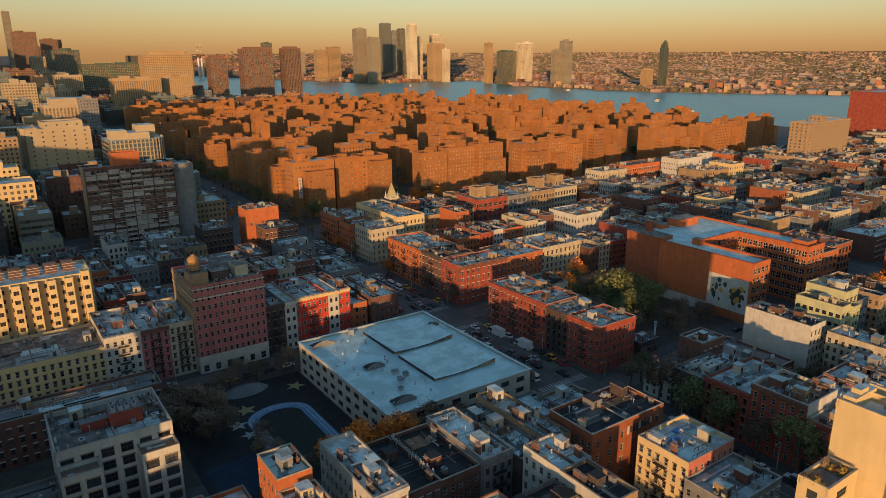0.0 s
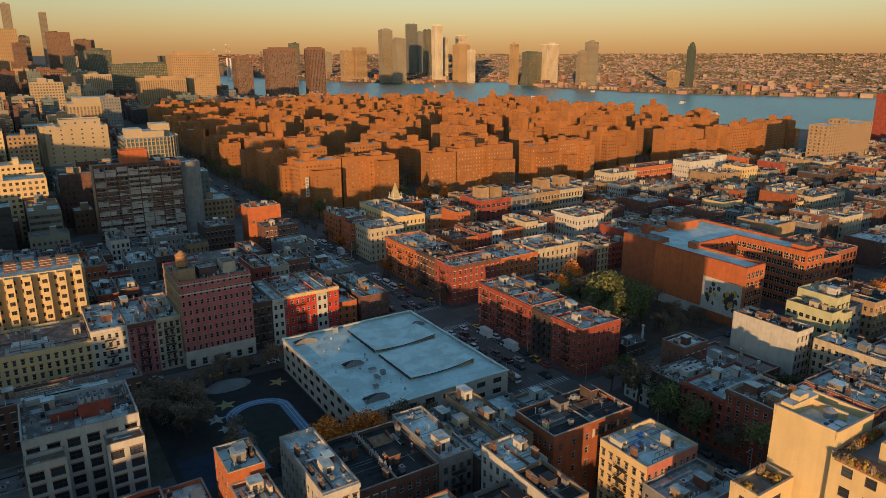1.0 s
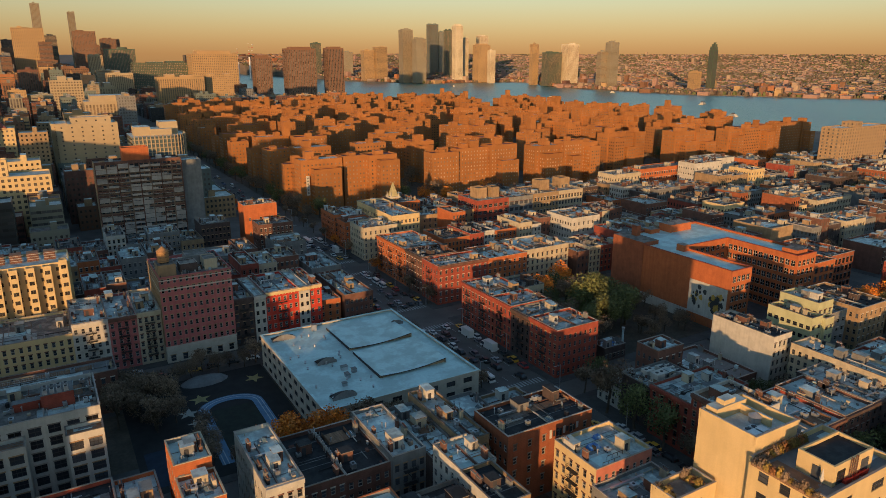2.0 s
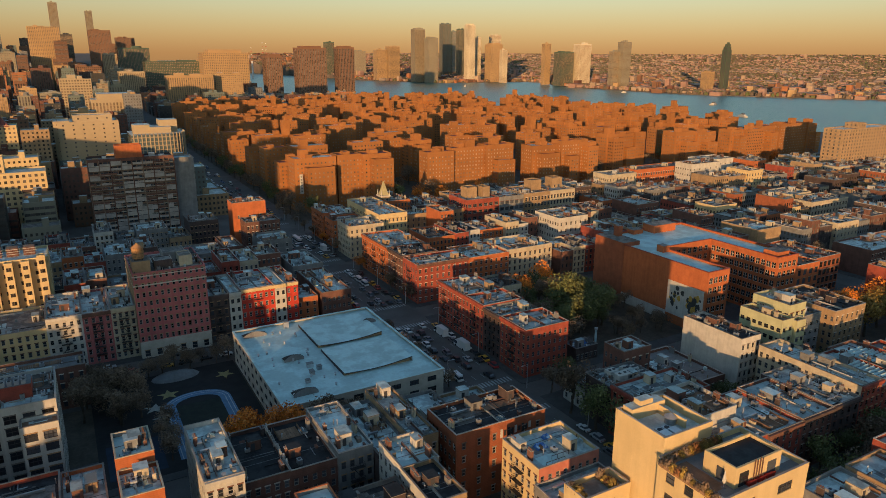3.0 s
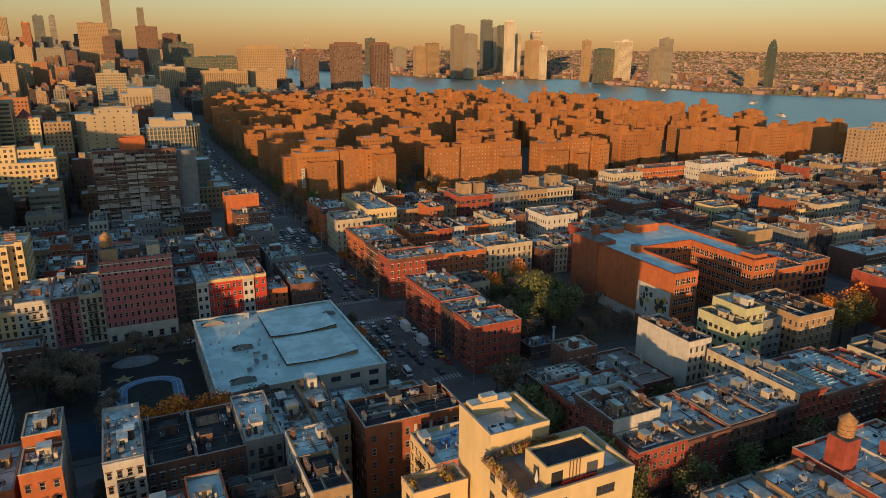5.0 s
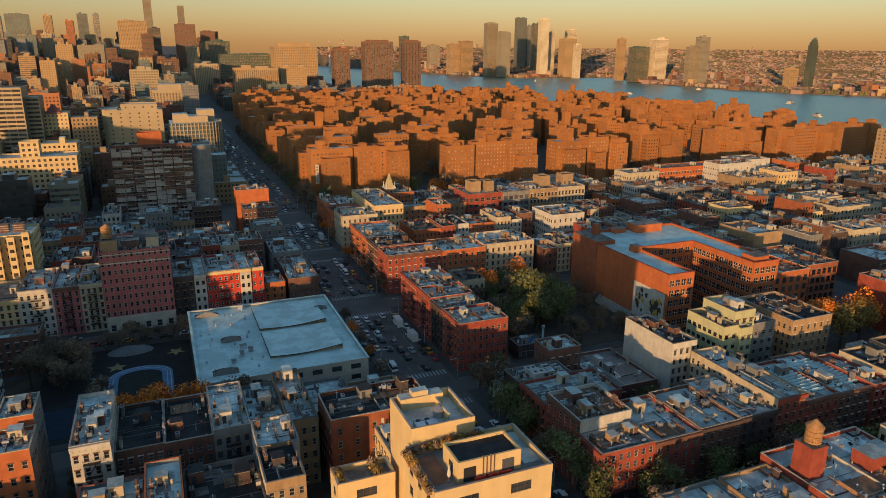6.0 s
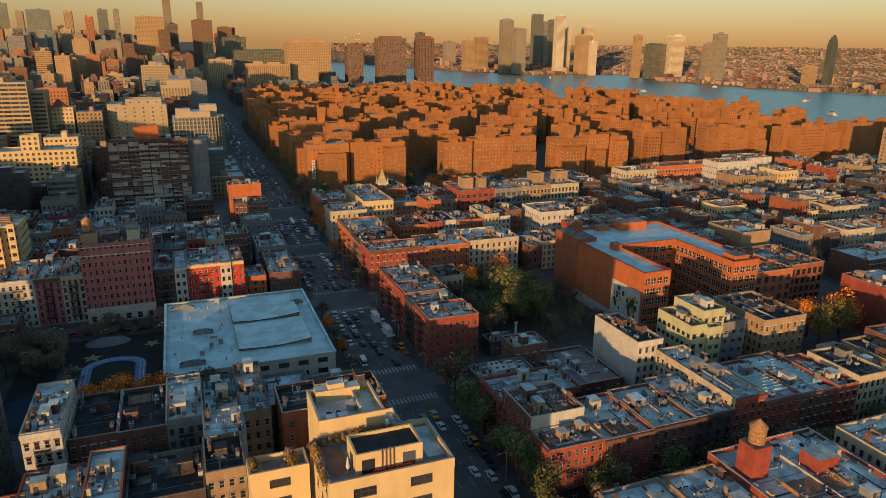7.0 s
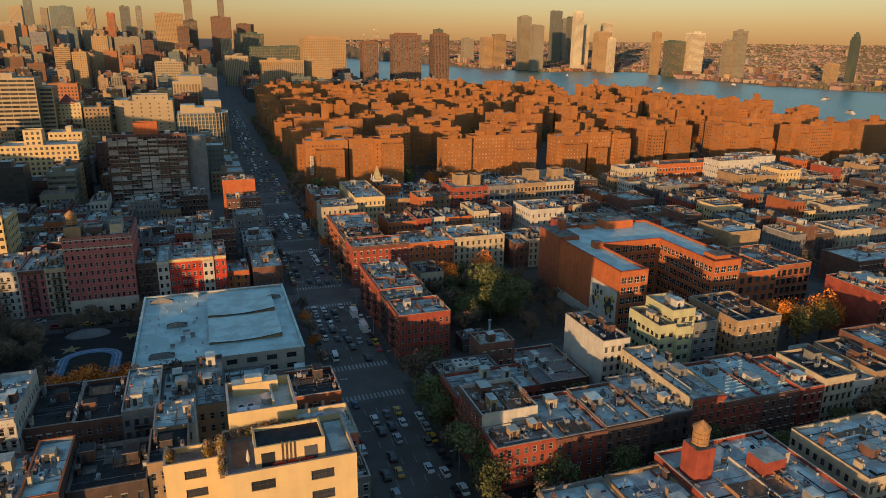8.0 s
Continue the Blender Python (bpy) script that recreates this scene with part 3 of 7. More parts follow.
    # flat lintels over the openings of the front
    if level >= 1 and holes and front in faces:
        ln = sf if level == 1 else Shape()
        ang = math.atan2(runs[front][1][1] - runs[front][0][1], runs[front][1][0] - runs[front][0][0])
        tone = rnd.choice([M_STONE, M_BRICK2, M_COPING, M_TAN])
        for foot, turn, w, hh in holes:
            if abs(math.sin((turn - ang) / 2)) < 0.01:
                ux, uy = math.cos(turn), math.sin(turn)
                nx, ny = uy, -ux
                off = 0.3 if level == 1 else 0.25
                cx, cy, cz = foot[0] + nx * off, foot[1] + ny * off, foot[2] + hh
                a = w / 2 + 0.15
                p = [(cx - ux * a, cy - uy * a), (cx + ux * a, cy + uy * a), (cx + ux * a - nx * 0.16, cy + uy * a - ny * 0.16), (cx - ux * a - nx * 0.16, cy - uy * a - ny * 0.16)]
                ln.ring([(x, y, cz) for x, y in p], [(x, y, cz + 0.28) for x, y in p], tone)
                ln.face([(x, y, cz + 0.28) for x, y in p], tone)
        if ln.v and level > 1:
            ln.made("lintel", base, top_thing, "", "", "stuff")
    if level == 1 and sf.v:
        sf.made("window_trim", base, top_thing, "", "", "stuff")
    if level >= 2:
        for foot, turn, w, hh in holes:
            fr, pa = window_meshes(w, hh, frame_mat)
            ob = placed("window", fr, top_thing, (foot[0] - base[0], foot[1] - base[1], foot[2]), turn)
            if level > 2:
                placed("pane", pa, ob, (0, 0, 0))
    bits = []
    roof_clutter(rnd, x0 + 0.5, y0 + 0.5, x1 - 0.5, y1 - 0.5, h, bits, clutter, roof is M_TAR)
    if clutter > 0:
        loose = roof_litter(rnd, x0 + 0.5, y0 + 0.5, x1 - 0.5, y1 - 0.5, h, int(min(1.6, 0.4 + 0.4 * clutter) * (x1 - x0) * (y1 - y0) / 13), roof is M_TAR)
        if loose.v and level == 1:
            bits.append(("roof_litter", loose))
        elif loose.v:
            loose.made("roof_litter", base, top_thing, "", "", "stuff")
    if level == 1:
        bits.append(("vent_pipe", patches))
    if level >= 2:
        for nm, s in bits:
            s.made(nm, base, top_thing, "", "", "stuff" if nm == "roof_deck" else "")
    else:
        for want in ("stair_bulkhead", "chimney", "roof_gear"):
            j = Shape()
            for nm, s in bits:
                if nm == want or (want == "roof_gear" and nm not in ("stair_bulkhead", "chimney")):
                    joined(s, j)
            if j.v:
                j.made(want, base, top_thing, "", "", "stuff")
    for fc in escape:
        p0, p1 = runs[fc]
        L = math.dist(p0, p1)
        for q in range(max(1, int(L / 8.5))):
            f = (q + 0.5) / max(1, int(L / 8.5))
            fire_escape(top_thing, base, (p0[0] + (p1[0] - p0[0]) * f, p0[1] + (p1[1] - p0[1]) * f), math.atan2(p1[1] - p0[1], p1[0] - p0[0]), step + 0.7, floors - 1, step)
    return top_thing



# ---- ground, river, streets ----
WEST_SHORE = ((-5000, 1500), (-500, 1150), (300, 1060), (620, 985), (900, 870), (1200, 745), (1700, 790), (1810, 600), (2200, 480), (3400, 430), (5000, 380))
EAST_SHORE = ((-5000, 2600), (-500, 2150), (800, 1960), (1100, 1740), (1340, 1600), (1800, 1570), (1990, 1620), (2200, 1760), (2300, 1700), (2330, 1340), (2700, 1190), (3400, 1120), (5000, 950))


def along(line, y):
    for (a, xa), (b, xb) in zip(line, line[1:]):
        if a <= y <= b:
            return xa + (xb - xa) * (y - a) / (b - a)
    return line[-1][1]


def rise(x, y):
    d = min(math.hypot(x, y), 4900)
    return max(0.0, d - 2900) / 1900 * 78 + max(0.0, d - 4300) / 600 * 20


def build_ground():
    ys = sorted({-5000 + 200 * k for k in range(51)} | {p[0] for p in WEST_SHORE} | {p[0] for p in EAST_SHORE})
    rows = []
    for y in ys:
        a, b = along(WEST_SHORE, y), along(EAST_SHORE, y)
        r = [(-5000 + (a + 5000) * k / 10, y) for k in range(11)]
        row = [(x, yy, rise(x, yy)) for x, yy in r] + [(a + 0.5, y, -5.0), (b - 0.5, y, -5.0)]
        row += [(b + (5000 - b) * k / 16, y, 0.6 + rise(b + (5000 - b) * k / 16, y)) for k in range(17)]
        rows.append(row)
    s = Shape()
    n = len(rows[0])
    for ra, rb in zip(rows, rows[1:]):
        for k in range(n - 1):
            s.face([ra[k], ra[k + 1], rb[k + 1], rb[k]], M_ASPHALT if k < 11 else M_LAND)
    s.made("ground", (0, 0, 0), None, "dark asphalt and soil of the city reaching the horizon", "ground", "structure")
    w = Shape()
    w.face([(300, -5000, -1.5), (2700, -5000, -1.5), (2700, 5000, -1.5), (300, 5000, -1.5)], M_WATER)
    w.made("water", (0, 0, 0), None, "wide blue-grey tidal river with small ripples", "river", "structure")


build_ground()

AVENUES = ((-300, -270), (-93, -63), (136, 166), (353, 377), (574, 598), (785, 809), (960, 975))
STREETS = [(-267, -251), (-188, -172), (-109, -93), (-30, -14), (49, 65), (129, 145), (208, 226), (288, 304), (366, 396)]
BLOCKS_X = [(AVENUES[k][1], AVENUES[k + 1][0]) for k in range(len(AVENUES) - 1)]
BLOCKS_Y = [(STREETS[k][1], STREETS[k + 1][0]) for k in range(len(STREETS) - 1)]
KERB = 4.0


def pavement(x0, y0, x1, y1, k=1):
    s = Shape()
    s.box(x0 - KERB * k, y0 - 3.2, 0, x1 + KERB * k, y1 + 3.2, 0.15, M_PAVE)
    return s.made("pavement_%d" % k, ((x0 + x1) / 2, (y0 + y1) / 2, 0), None, "worn concrete pavement round a city block", "pavement", "structure")


for bx in BLOCKS_X:
    for by in BLOCKS_Y:
        pavement(bx[0], by[0], bx[1], by[1])
for k, bx in enumerate(BLOCKS_X):
    for by in BLOCKS_Y:
        yard = Shape()
        yard.box(bx[0] + 14, by[0] + 15, 0.15, bx[1] - 14, by[1] - 15, 0.17, M_SOIL)
        yard.made("yard_ground_%d" % (k + 1), ((bx[0] + bx[1]) / 2, (by[0] + by[1]) / 2, 0), None, "dark soil and paving of the back yards", "ground", "structure")
estate = Shape()
estate.box(169, 399, 0, 770, 1010, 0.15, M_SOIL)
estate.box(169, 1010, 0, 690, 1190, 0.15, M_SOIL)
estate.made("estate_ground", (480, 650, 0), None, "dark lawns and paths round the housing blocks", "ground", "structure")

# ---- landmark buildings, block by block ----
T = tenement
# north side of the twelfth street, west of the avenue
T(54, 223.5, 78.4, 250, 31, M_PINK, M_GRAVEL, 1, "SWE", 9, label="tall rose brick apartment house on a pale stone base", cols=12, base_mat=M_STONE, trim=M_PINK, front="S", ground=6.0, paint={"W": M_TAN}.items(), win=(0.95, 1.7), clutter=2.5)
for name, z0, z1, out in (("string_course", 6.0, 6.5, 0.2), ("string_course", 27.2, 27.7, 0.2), ("crown_moulding", 30.6, 30.95, 0.2)):
    band = Shape()
    o = out
    band.ring([(54 - o, 223.5 - o, z0), (78.4 + o, 223.5 - o, z0), (78.4 + o, 250 + o, z0), (54 - o, 250 + o, z0)], [(54 - o, 223.5 - o, z1), (78.4 + o, 223.5 - o, z1), (78.4 + o, 250 + o, z1), (54 - o, 250 + o, z1)], M_STONE)
    band.made(name, (66, 236, z0), None, "pale stone band round a rose brick house", "moulding", "structure")
T(26, 227, 37, 254, 18.5, M_WHITE, M_SILVER, 1, "SWE", 6, label="white painted tenement with black fire escapes", cols=5, escape="S", front="S", cornice=M_WHITE)
T(37, 227, 46, 254, 18.3, M_PINK, M_SILVER, 1, "S", 6, label="faded pink tenement with black fire escapes", cols=4, escape="S", cornice=M_BRICK2)
T(46, 227, 53.9, 254, 18.6, M_CREAM, M_SILVER, 1, "S", 6, label="pale cream tenement with black fire escapes", cols=4, escape="S", cornice=M_CREAM)
T(-4, 227, 26, 252, 15.5, M_YELLOW, M_GRAVEL, 1, "SWE", 5, label="long yellow stucco walk-up with many small windows", cols=13)
T(-34, 227, -4, 252, 15.5, M_YELLOW, M_SILVER, 1, "S", 5, label="long yellow stucco walk-up with a silver roof", cols=12)
T(78.6, 226, 86.3, 250, 17.8, M_BRICKD, M_SILVER, 1, "S", 5, label="dark brick tenement with black fire escapes", cols=3, escape="S", cornice=M_BRICKD)
T(86.3, 225.4, 90.7, 250, 18.0, M_WHITE, M_SILVER, 1, "S", 5, label="narrow white fronted tenement bay", cols=2, cornice=M_WHITE)
T(90.7, 226, 103.7, 250, 18.4, M_SCARLET, M_SILVER, 1, "S", 5, label="bright red tenement with white window surrounds and fire escapes", cols=6, escape="S", cornice=M_YELLOW, frame_mat=M_WHITE)
T(103.7, 225.4, 108, 250, 18.5, M_WHITE, M_SILVER, 1, "S", 5, label="narrow white fronted bay under a yellow cornice", cols=2, cornice=M_YELLOW)
T(108, 226, 113, 250, 18.4, M_SCARLET, M_SILVER, 1, "SE", 5, label="red tenement end with a yellow cornice", cols=2, cornice=M_YELLOW, frame_mat=M_WHITE)
T(113, 229, 122, 244, 10, M_ORANGE, M_SILVER, 1, "SE", 3, label="low orange brick house behind the school roof", cols=3)
T(123.5, 228, 136, 262, 11, M_BRICK2, M_SILVER, 1, "SE", 3, label="low brown brick corner building on the avenue", clutter=2.0)
T(122, 262, 136, 287, 13, M_GREY, M_SILVER, 1, "SE", 4, label="grey cement corner building with a cluttered roof", clutter=2.0)

# between eleventh and tenth, west of the avenue
T(39.3, 113.5, 46.7, 124.5, 25.3, M_ORANGE, M_MEMBRANE, 2, "SEW", 7, label="narrow orange brick tenement with a pale roof", cols=3, side=M_GREY, trim=M_CREAM, paint={"E": M_GREY}.items(), clutter=0.6)
T(39.3, 103, 47, 113.4, 22.6, M_ORANGE, M_SILVER, 2, "SEW", 6, label="lower orange brick front of a narrow tenement", cols=3, trim=M_CREAM, paint={"E": M_GREY}.items())
T(54.3, 102.3, 62.3, 127, 21.6, M_WHITE, M_SILVER, 2, "SEW", 6, label="white tenement with a blue painted side wall", cols=4, escape="S", clutter=1.6, cornice=M_WHITE)
T(62.4, 106, 73, 128, 16.2, M_BRICK2, M_TAR, 2, "S", 5, label="dark brick row house with a black tar roof", cols=5, clutter=0.4)
T(73, 106, 83.8, 128, 16.0, M_BRICK2, M_TAR, 2, "S", 5, label="dark brick row house with a black tar roof", cols=5, clutter=0.4)
T(83.8, 104.8, 92.3, 128.2, 17.7, M_GREY, M_SILVER, 2, "S", 5, label="grey row house with a silver coated roof", cols=4, escape="S")
T(92.5, 102, 101, 128, 16.0, M_BRICKD, M_SILVER, 1, "S", 4, label="dark row house crowded with rooftop units", cols=3, clutter=2.5)
T(101, 102, 108, 130, 17.8, M_TAN, M_SILVER, 2, "SW", 5, label="tan brick tenement with tall chimneys on its side wall", cols=3, clutter=2.0)
T(92, 89, 101, 101, 20.5, M_WHITE, M_MEMBRANE, 2, "SW", 6, label="whitewashed tenement end with a pale roof", cols=3, clutter=0.6)
T(91.6, 75, 99.6, 88.9, 20.8, M_TAN, M_TAR, 2, "SW", 6, label="tan brick rear tenement with a dark roof", cols=4, clutter=0.7, paint={"W": M_WHITE}.items())
T(69.3, 70, 76.3, 91, 21.0, M_BRICKD, M_MEMBRANE, 2, "SEW", 6, label="dark tenement with a pale blue-white roof", cols=3, clutter=1.0, trim=M_ORANGE)
T(57, 68, 69.1, 90, 19.2, M_BRICKD, M_SILVER, 2, "SEW", 6, label="dark tenement with a patched silver roof", cols=4, clutter=2.0, trim=M_BRICK)
T(76.5, 74, 91.4, 90.5, 18.0, M_BRICKD, M_TAR, 2, "S", 5, label="dark brick rear building with a black tar roof", clutter=0.6, cols=5)
T(40, 64.5, 56.8, 84, 18.6, M_BRICK2, M_SILVER, 2, "SEW", 5, label="brown tenement with a silver roof and red parapet", cols=5, clutter=2.0, trim=M_BRICK)
T(108, 112, 121, 130, 13, M_GREY, M_SILVER, 1, "SE", 4, label="low grey building with a silver roof", clutter=1.6)
T(121, 112, 136, 129, 11, M_TAN, M_SILVER, 1, "SE", 3, label="low tan corner building beside the avenue", clutter=1.6)
T(110, 97, 136, 111.5, 18.8, M_RUSSET, M_TAR, 2, "SEW", 5, label="red brick tenement with a black tar roof and painted gable", cols=6, clutter=1.5)
scrawl = root("painted_scrawl", (127, 96.9, 16.3), "unreadable black and pale paint strokes on a brick gable", "graffiti")
for k in range(9):
    stroke = Shape()
    stroke.box(122.5 + 1.05 * k, 96.93, 15.4 + 0.3 * (k % 3), 123.2 + 1.05 * k, 96.99, 17.7 - 0.4 * (k % 2), M_IRON if k % 4 else M_WHITE)
    stroke.made("stroke", (127, 96.9, 16.3), scrawl)
T(119, 77, 136, 91, 18.5, M_YELLOW, M_SILVER, 2, "SWE", 6, label="yellow fronted tenement with pink side wall and blue tarpaulins", escape="W", front="W", clutter=0.7, seed=5, paint={"S": surface("stucco_coral", (0.46, 0.16, 0.11), vary=0.2)}.items())
T(118, 65, 136, 77, 15, M_GREY, M_SILVER, 2, "SWE", 5, label="grey roofed corner tenement on the avenue", clutter=2.0)

# east of the avenue, between eleventh and twelfth
T(165, 145, 183, 160, 16.6, M_BRICK, M_SILVER, 1, "SW", 5, label="red brick corner tenement with fire escapes", escape="W", cols=6, cornice=M_BRICK, front="W", clutter=1.5)
T(165, 160, 182, 171, 16.2, M_BRICKD, M_SILVER, 1, "W", 5, label="dark painted brick tenement on the avenue", escape="W", front="W", cols=4, cornice=M_BRICKD, clutter=2)
T(165, 171, 182, 184, 16.8, M_BRICK, M_SILVER, 1, "W", 5, label="red brick tenement with shops at street level", escape="W", front="W", cols=5, cornice=M_BRICK, clutter=2)
T(165, 184, 182, 205, 16.6, M_BRICK, M_SILVER, 1, "W", 5, label="red brick tenement row with shops at street level", escape="W", front="W", cols=9, cornice=M_BRICK, clutter=2)
T(187, 192, 197, 207, 14, M_CREAM, M_TAR, 1, "SW", 4, label="pale tenement with black fire escapes on its rear", escape="S", cols=4, clutter=1.5)

T(188, 146, 198, 153, 4.5, M_BRICKD, M_TARP, 1, "S", 1, label="low garden hut with a bright blue roof", clutter=0.5)
pole = Shape()
pole.tube((199.5, 149), 0.45, 0.4, 0, 9.5, surface("pole_pale_blue", (0.35, 0.5, 0.55), vary=0.3), 10)
pole.tube((199.5, 149), 0.6, 0.6, 9.5, 10.2, M_METAL, 10)
pole.made("totem_pole", (199.5, 149, 0), None, "pale blue painted column beside the garden hut", "column")

# east of the avenue, between tenth and eleventh
T(166, 66, 181, 75.4, 14.8, M_BRICK, M_GRAVEL, 3, "SW", 5, label="red brick corner tenement over a dark shopfront", cols=5, cornice=M_BRICK, clutter=2.5, base_mat=M_IRON, front="W", side=M_WHITE)
T(166, 75.5, 181, 91, 18.2, M_BRICK, M_DECK, 2, "W", 6, label="red brick tenement with a whitewashed gable and roof terrace", cols=6, front="W", cornice=M_BRICK2, side=M_WHITE, clutter=2.5, trim=M_WHITE)
T(166, 91, 190, 105, 14.6, M_BRICK, M_SILVER, 2, "WS", 5, label="red brick tenement with a broad silver roof", cols=5, front="W", cornice=M_BRICK)
T(167, 105.2, 185, 117, 12.6, M_BRICKD, M_SILVER, 1, "WS", 3, label="low dark building with white cooling plant on its roof", cols=4, front="W", clutter=3)
T(196, 104, 213.6, 128.5, 7.0, M_BRICK2, M_GREY, 1, "SW", 2, label="long low brown building with a dark grey roof", cols=5, clutter=0.5)
for k, (x, y, a, b, q) in enumerate(((172, 108, 4.5, 3.0, 2.6), (177.2, 107.5, 2.2, 2.2, 1.6), (177.5, 111, 2.4, 3.2, 2.0), (181, 108, 2.0, 2.0, 1.5), (181.2, 111.5, 2.0, 2.4, 1.5), (172.5, 112.5, 3.4, 2.6, 1.8))):
    plant = root("cooling_plant", (x, y, 12.6), "white rooftop cooling plant with round fans", "cooling plant", "cooling plant on the low roof")
    case = Shape()
    case.box(x, y, 12.55, x + a, y + b, 12.6 + q, M_WHITE)
    case.made("casing", (x, y, 12.6), plant)
    for f in (0.28, 0.72):
        fan = Shape()
        fan.tube((x + a * f, y + b / 2), 0.5, 0.5, 12.6 + q, 12.72 + q, M_DFRAME, 10)
        fan.made("fan_cowl", (x, y, 12.6), plant)
T(168, 117, 182.5, 128, 6, M_WHITE, M_TAR, 1, "WS", 2, label="low white walled shop with a dark roof", cols=4, front="W")
T(183, 118, 194.5, 127, 15.6, M_BRICK2, M_SILVER, 1, "SW", 4, label="brown building with a broad silver roof", cols=4, clutter=0.4)
T(181, 66, 195, 86, 14.5, M_BRICK, M_SILVER, 2, "S", 5, label="red brick row house facing tenth street", cols=5, cornice=M_BRICK2)
T(195, 66, 208, 86, 15, M_BRICK2, M_SILVER, 1, "S", 5, label="brown brick row house facing tenth street", cols=5, cornice=M_BRICKD, clutter=2)
T(208, 66, 220, 88, 15.2, M_BRICKD, M_SILVER, 1, "S", 5, label="dark brick row house with a cluttered roof", cols=4, cornice=M_BRICKD, clutter=2)
T(220, 66, 230, 98, 18, M_CREAM, M_SILVER, 1, "SW", 6, label="long cream tenement with a high side wall", cols=4, cornice=M_BRICK, clutter=1.5, paint={"S": M_BRICK}.items())
T(230, 66, 243, 88, 15.5, M_BRICK, M_SILVER, 1, "S", 5, label="red brick row house with a corrugated silver roof", cols=5, cornice=M_BRICK2)
T(243, 66, 256, 90, 15.2, M_BRICK2, M_SILVER, 1, "S", 5, label="brown brick row house with a silver roof", cols=5, cornice=M_BRICK2)
T(215.5, 101, 224.8, 124, 19.6, M_WHITE, M_TAR, 1, "SE", 6, label="pale narrow block with a blank side wall", cols=4, clutter=1.3)
T(241, 103, 249.5, 117, 25.5, M_GREEN, M_SILVER, 1, "SW", 7, label="pale green stucco apartment house with terraces", cols=3, win=(1.5, 1.4), clutter=1.5)
T(235, 101, 241, 117, 22, M_GREEN, M_DECK, 1, "SW", 6, label="stepped wing of a pale green apartment house", cols=2, win=(1.5, 1.4), clutter=0.8)
T(241.1, 100, 246, 102.9, 21, M_GREEN, M_DECK, 1, "S", 6, label="projecting bay of a pale green apartment house", cols=2, win=(1.5, 1.4), clutter=0)
T(249.6, 103, 259, 117, 20, M_GREY, M_GRAVEL, 1, "SE", 6, label="lower grey wing of a pale apartment house", cols=3, win=(1.5, 1.4))
T(266, 102, 284, 126, 19, M_TAN, M_TAR, 1, "SW", 6, label="tan brick tenement with a dark roof", cols=6, clutter=2)

reserve(287, 101, 330, 128.5)
# east of the avenue, between ninth and tenth
T(168, 30, 183, 49, 15, M_GREY, M_SILVER, 2, "SW", 5, label="grey tenement with a silver roof", clutter=1.5)
T(183, 28, 196.8, 48, 16, M_TAN, M_SILVER, 2, "SW", 5, label="tan tenement with a roof hut", clutter=1.5)
T(235, 28, 262, 49, 17, M_CREAM, M_SILVER, 1, "SW", 5, label="cream tenement with stepped white roof huts", clutter=2)

# north of twelfth, east of the avenue
T(166, 226, 192, 240, 17, M_BRICK, M_SILVER, 1, "SW", 5, label="red brick corner tenement with shops", cols=9, front="S", escape="W", cornice=M_BRICK2, clutter=2)
T(166, 240, 184, 256, 17.6, M_BRICK2, M_TAR, 1, "W", 5, label="brown brick tenement with a dark roof", cols=6, front="W", escape="W", cornice=M_BRICKD, clutter=2.5)
T(166, 256, 186, 287, 17.2, M_ORANGE, M_SILVER, 1, "W", 5, label="orange brick tenement row on the avenue", cols=11, front="W", escape="W", cornice=M_ORANGE, clutter=2)
T(192, 226, 214, 246, 16.5, M_ORANGE, M_SILVER, 1, "SW", 5, label="orange brick tenement with lit front", cols=8, clutter=2)
T(214, 227, 240, 248, 17, M_CREAM, M_SILVER, 1, "SW", 5, label="cream tenement pair with bulkheads", cols=9, clutter=2)
T(166, 304, 186, 322, 17, M_CREAM, M_SILVER, 1, "SW", 5, label="cream corner tenement with white roof huts", cols=7, clutter=2.5)
T(186, 310, 203, 358, 20, M_YELLOW, M_SILVER, 1, "SW", 5, label="long yellow brick building with a silver roof", cols=7)
T(204, 322, 247, 334, 15, M_TAN, M_GRAVEL, 1, "SW", 4, label="long low tan building with a sunlit upper wall", cols=12, clutter=0.8)
banner = root("wall_banner", (179.5, 427.0, 13), "tall white banner with dark marks on a brick slab", "banner")
cloth = Shape()
cloth.box(178.4, 424.9, 13, 180.8, 425.1, 26.4, M_WHITE)
cloth.made("cloth", (179.5, 427.0, 13), banner)
for k in range(6):
    mark = Shape()
    mark.box(179.0, 424.84, 14.2 + 2.0 * k, 180.2, 424.9, 15.3 + 2.0 * k, M_GREY)
    mark.made("mark", (179.5, 427.0, 13), banner)
# further east
T(247, 318, 270, 340, 20.5, M_BRICK, M_SILVER, 1, "SW", 5, label="red framed loft building with wide windows", cols=6, win=(2.6, 1.9), clutter=1.5)
T(270, 317, 288, 340, 20.5, M_GREY, M_SILVER, 1, "S", 5, label="grey loft building with red banded windows", cols=5, win=(2.6, 1.9), clutter=1.5)
T(288, 316, 308, 340, 21, M_TAN, M_GRAVEL, 1, "S", 5, label="olive tan apartment house with tall windows", cols=8, win=(1.4, 2.2))
T(308, 316, 328, 340, 21, M_CREAM, M_SILVER, 1, "SE", 5, label="cream apartment house with tall windows", cols=8, win=(1.4, 2.2))
T(269, 258, 289, 280, 19.5, M_WHITE, M_SILVER, 1, "SW", 5, label="white tenement with black fire escapes and roof huts", cols=6, clutter=2.5)
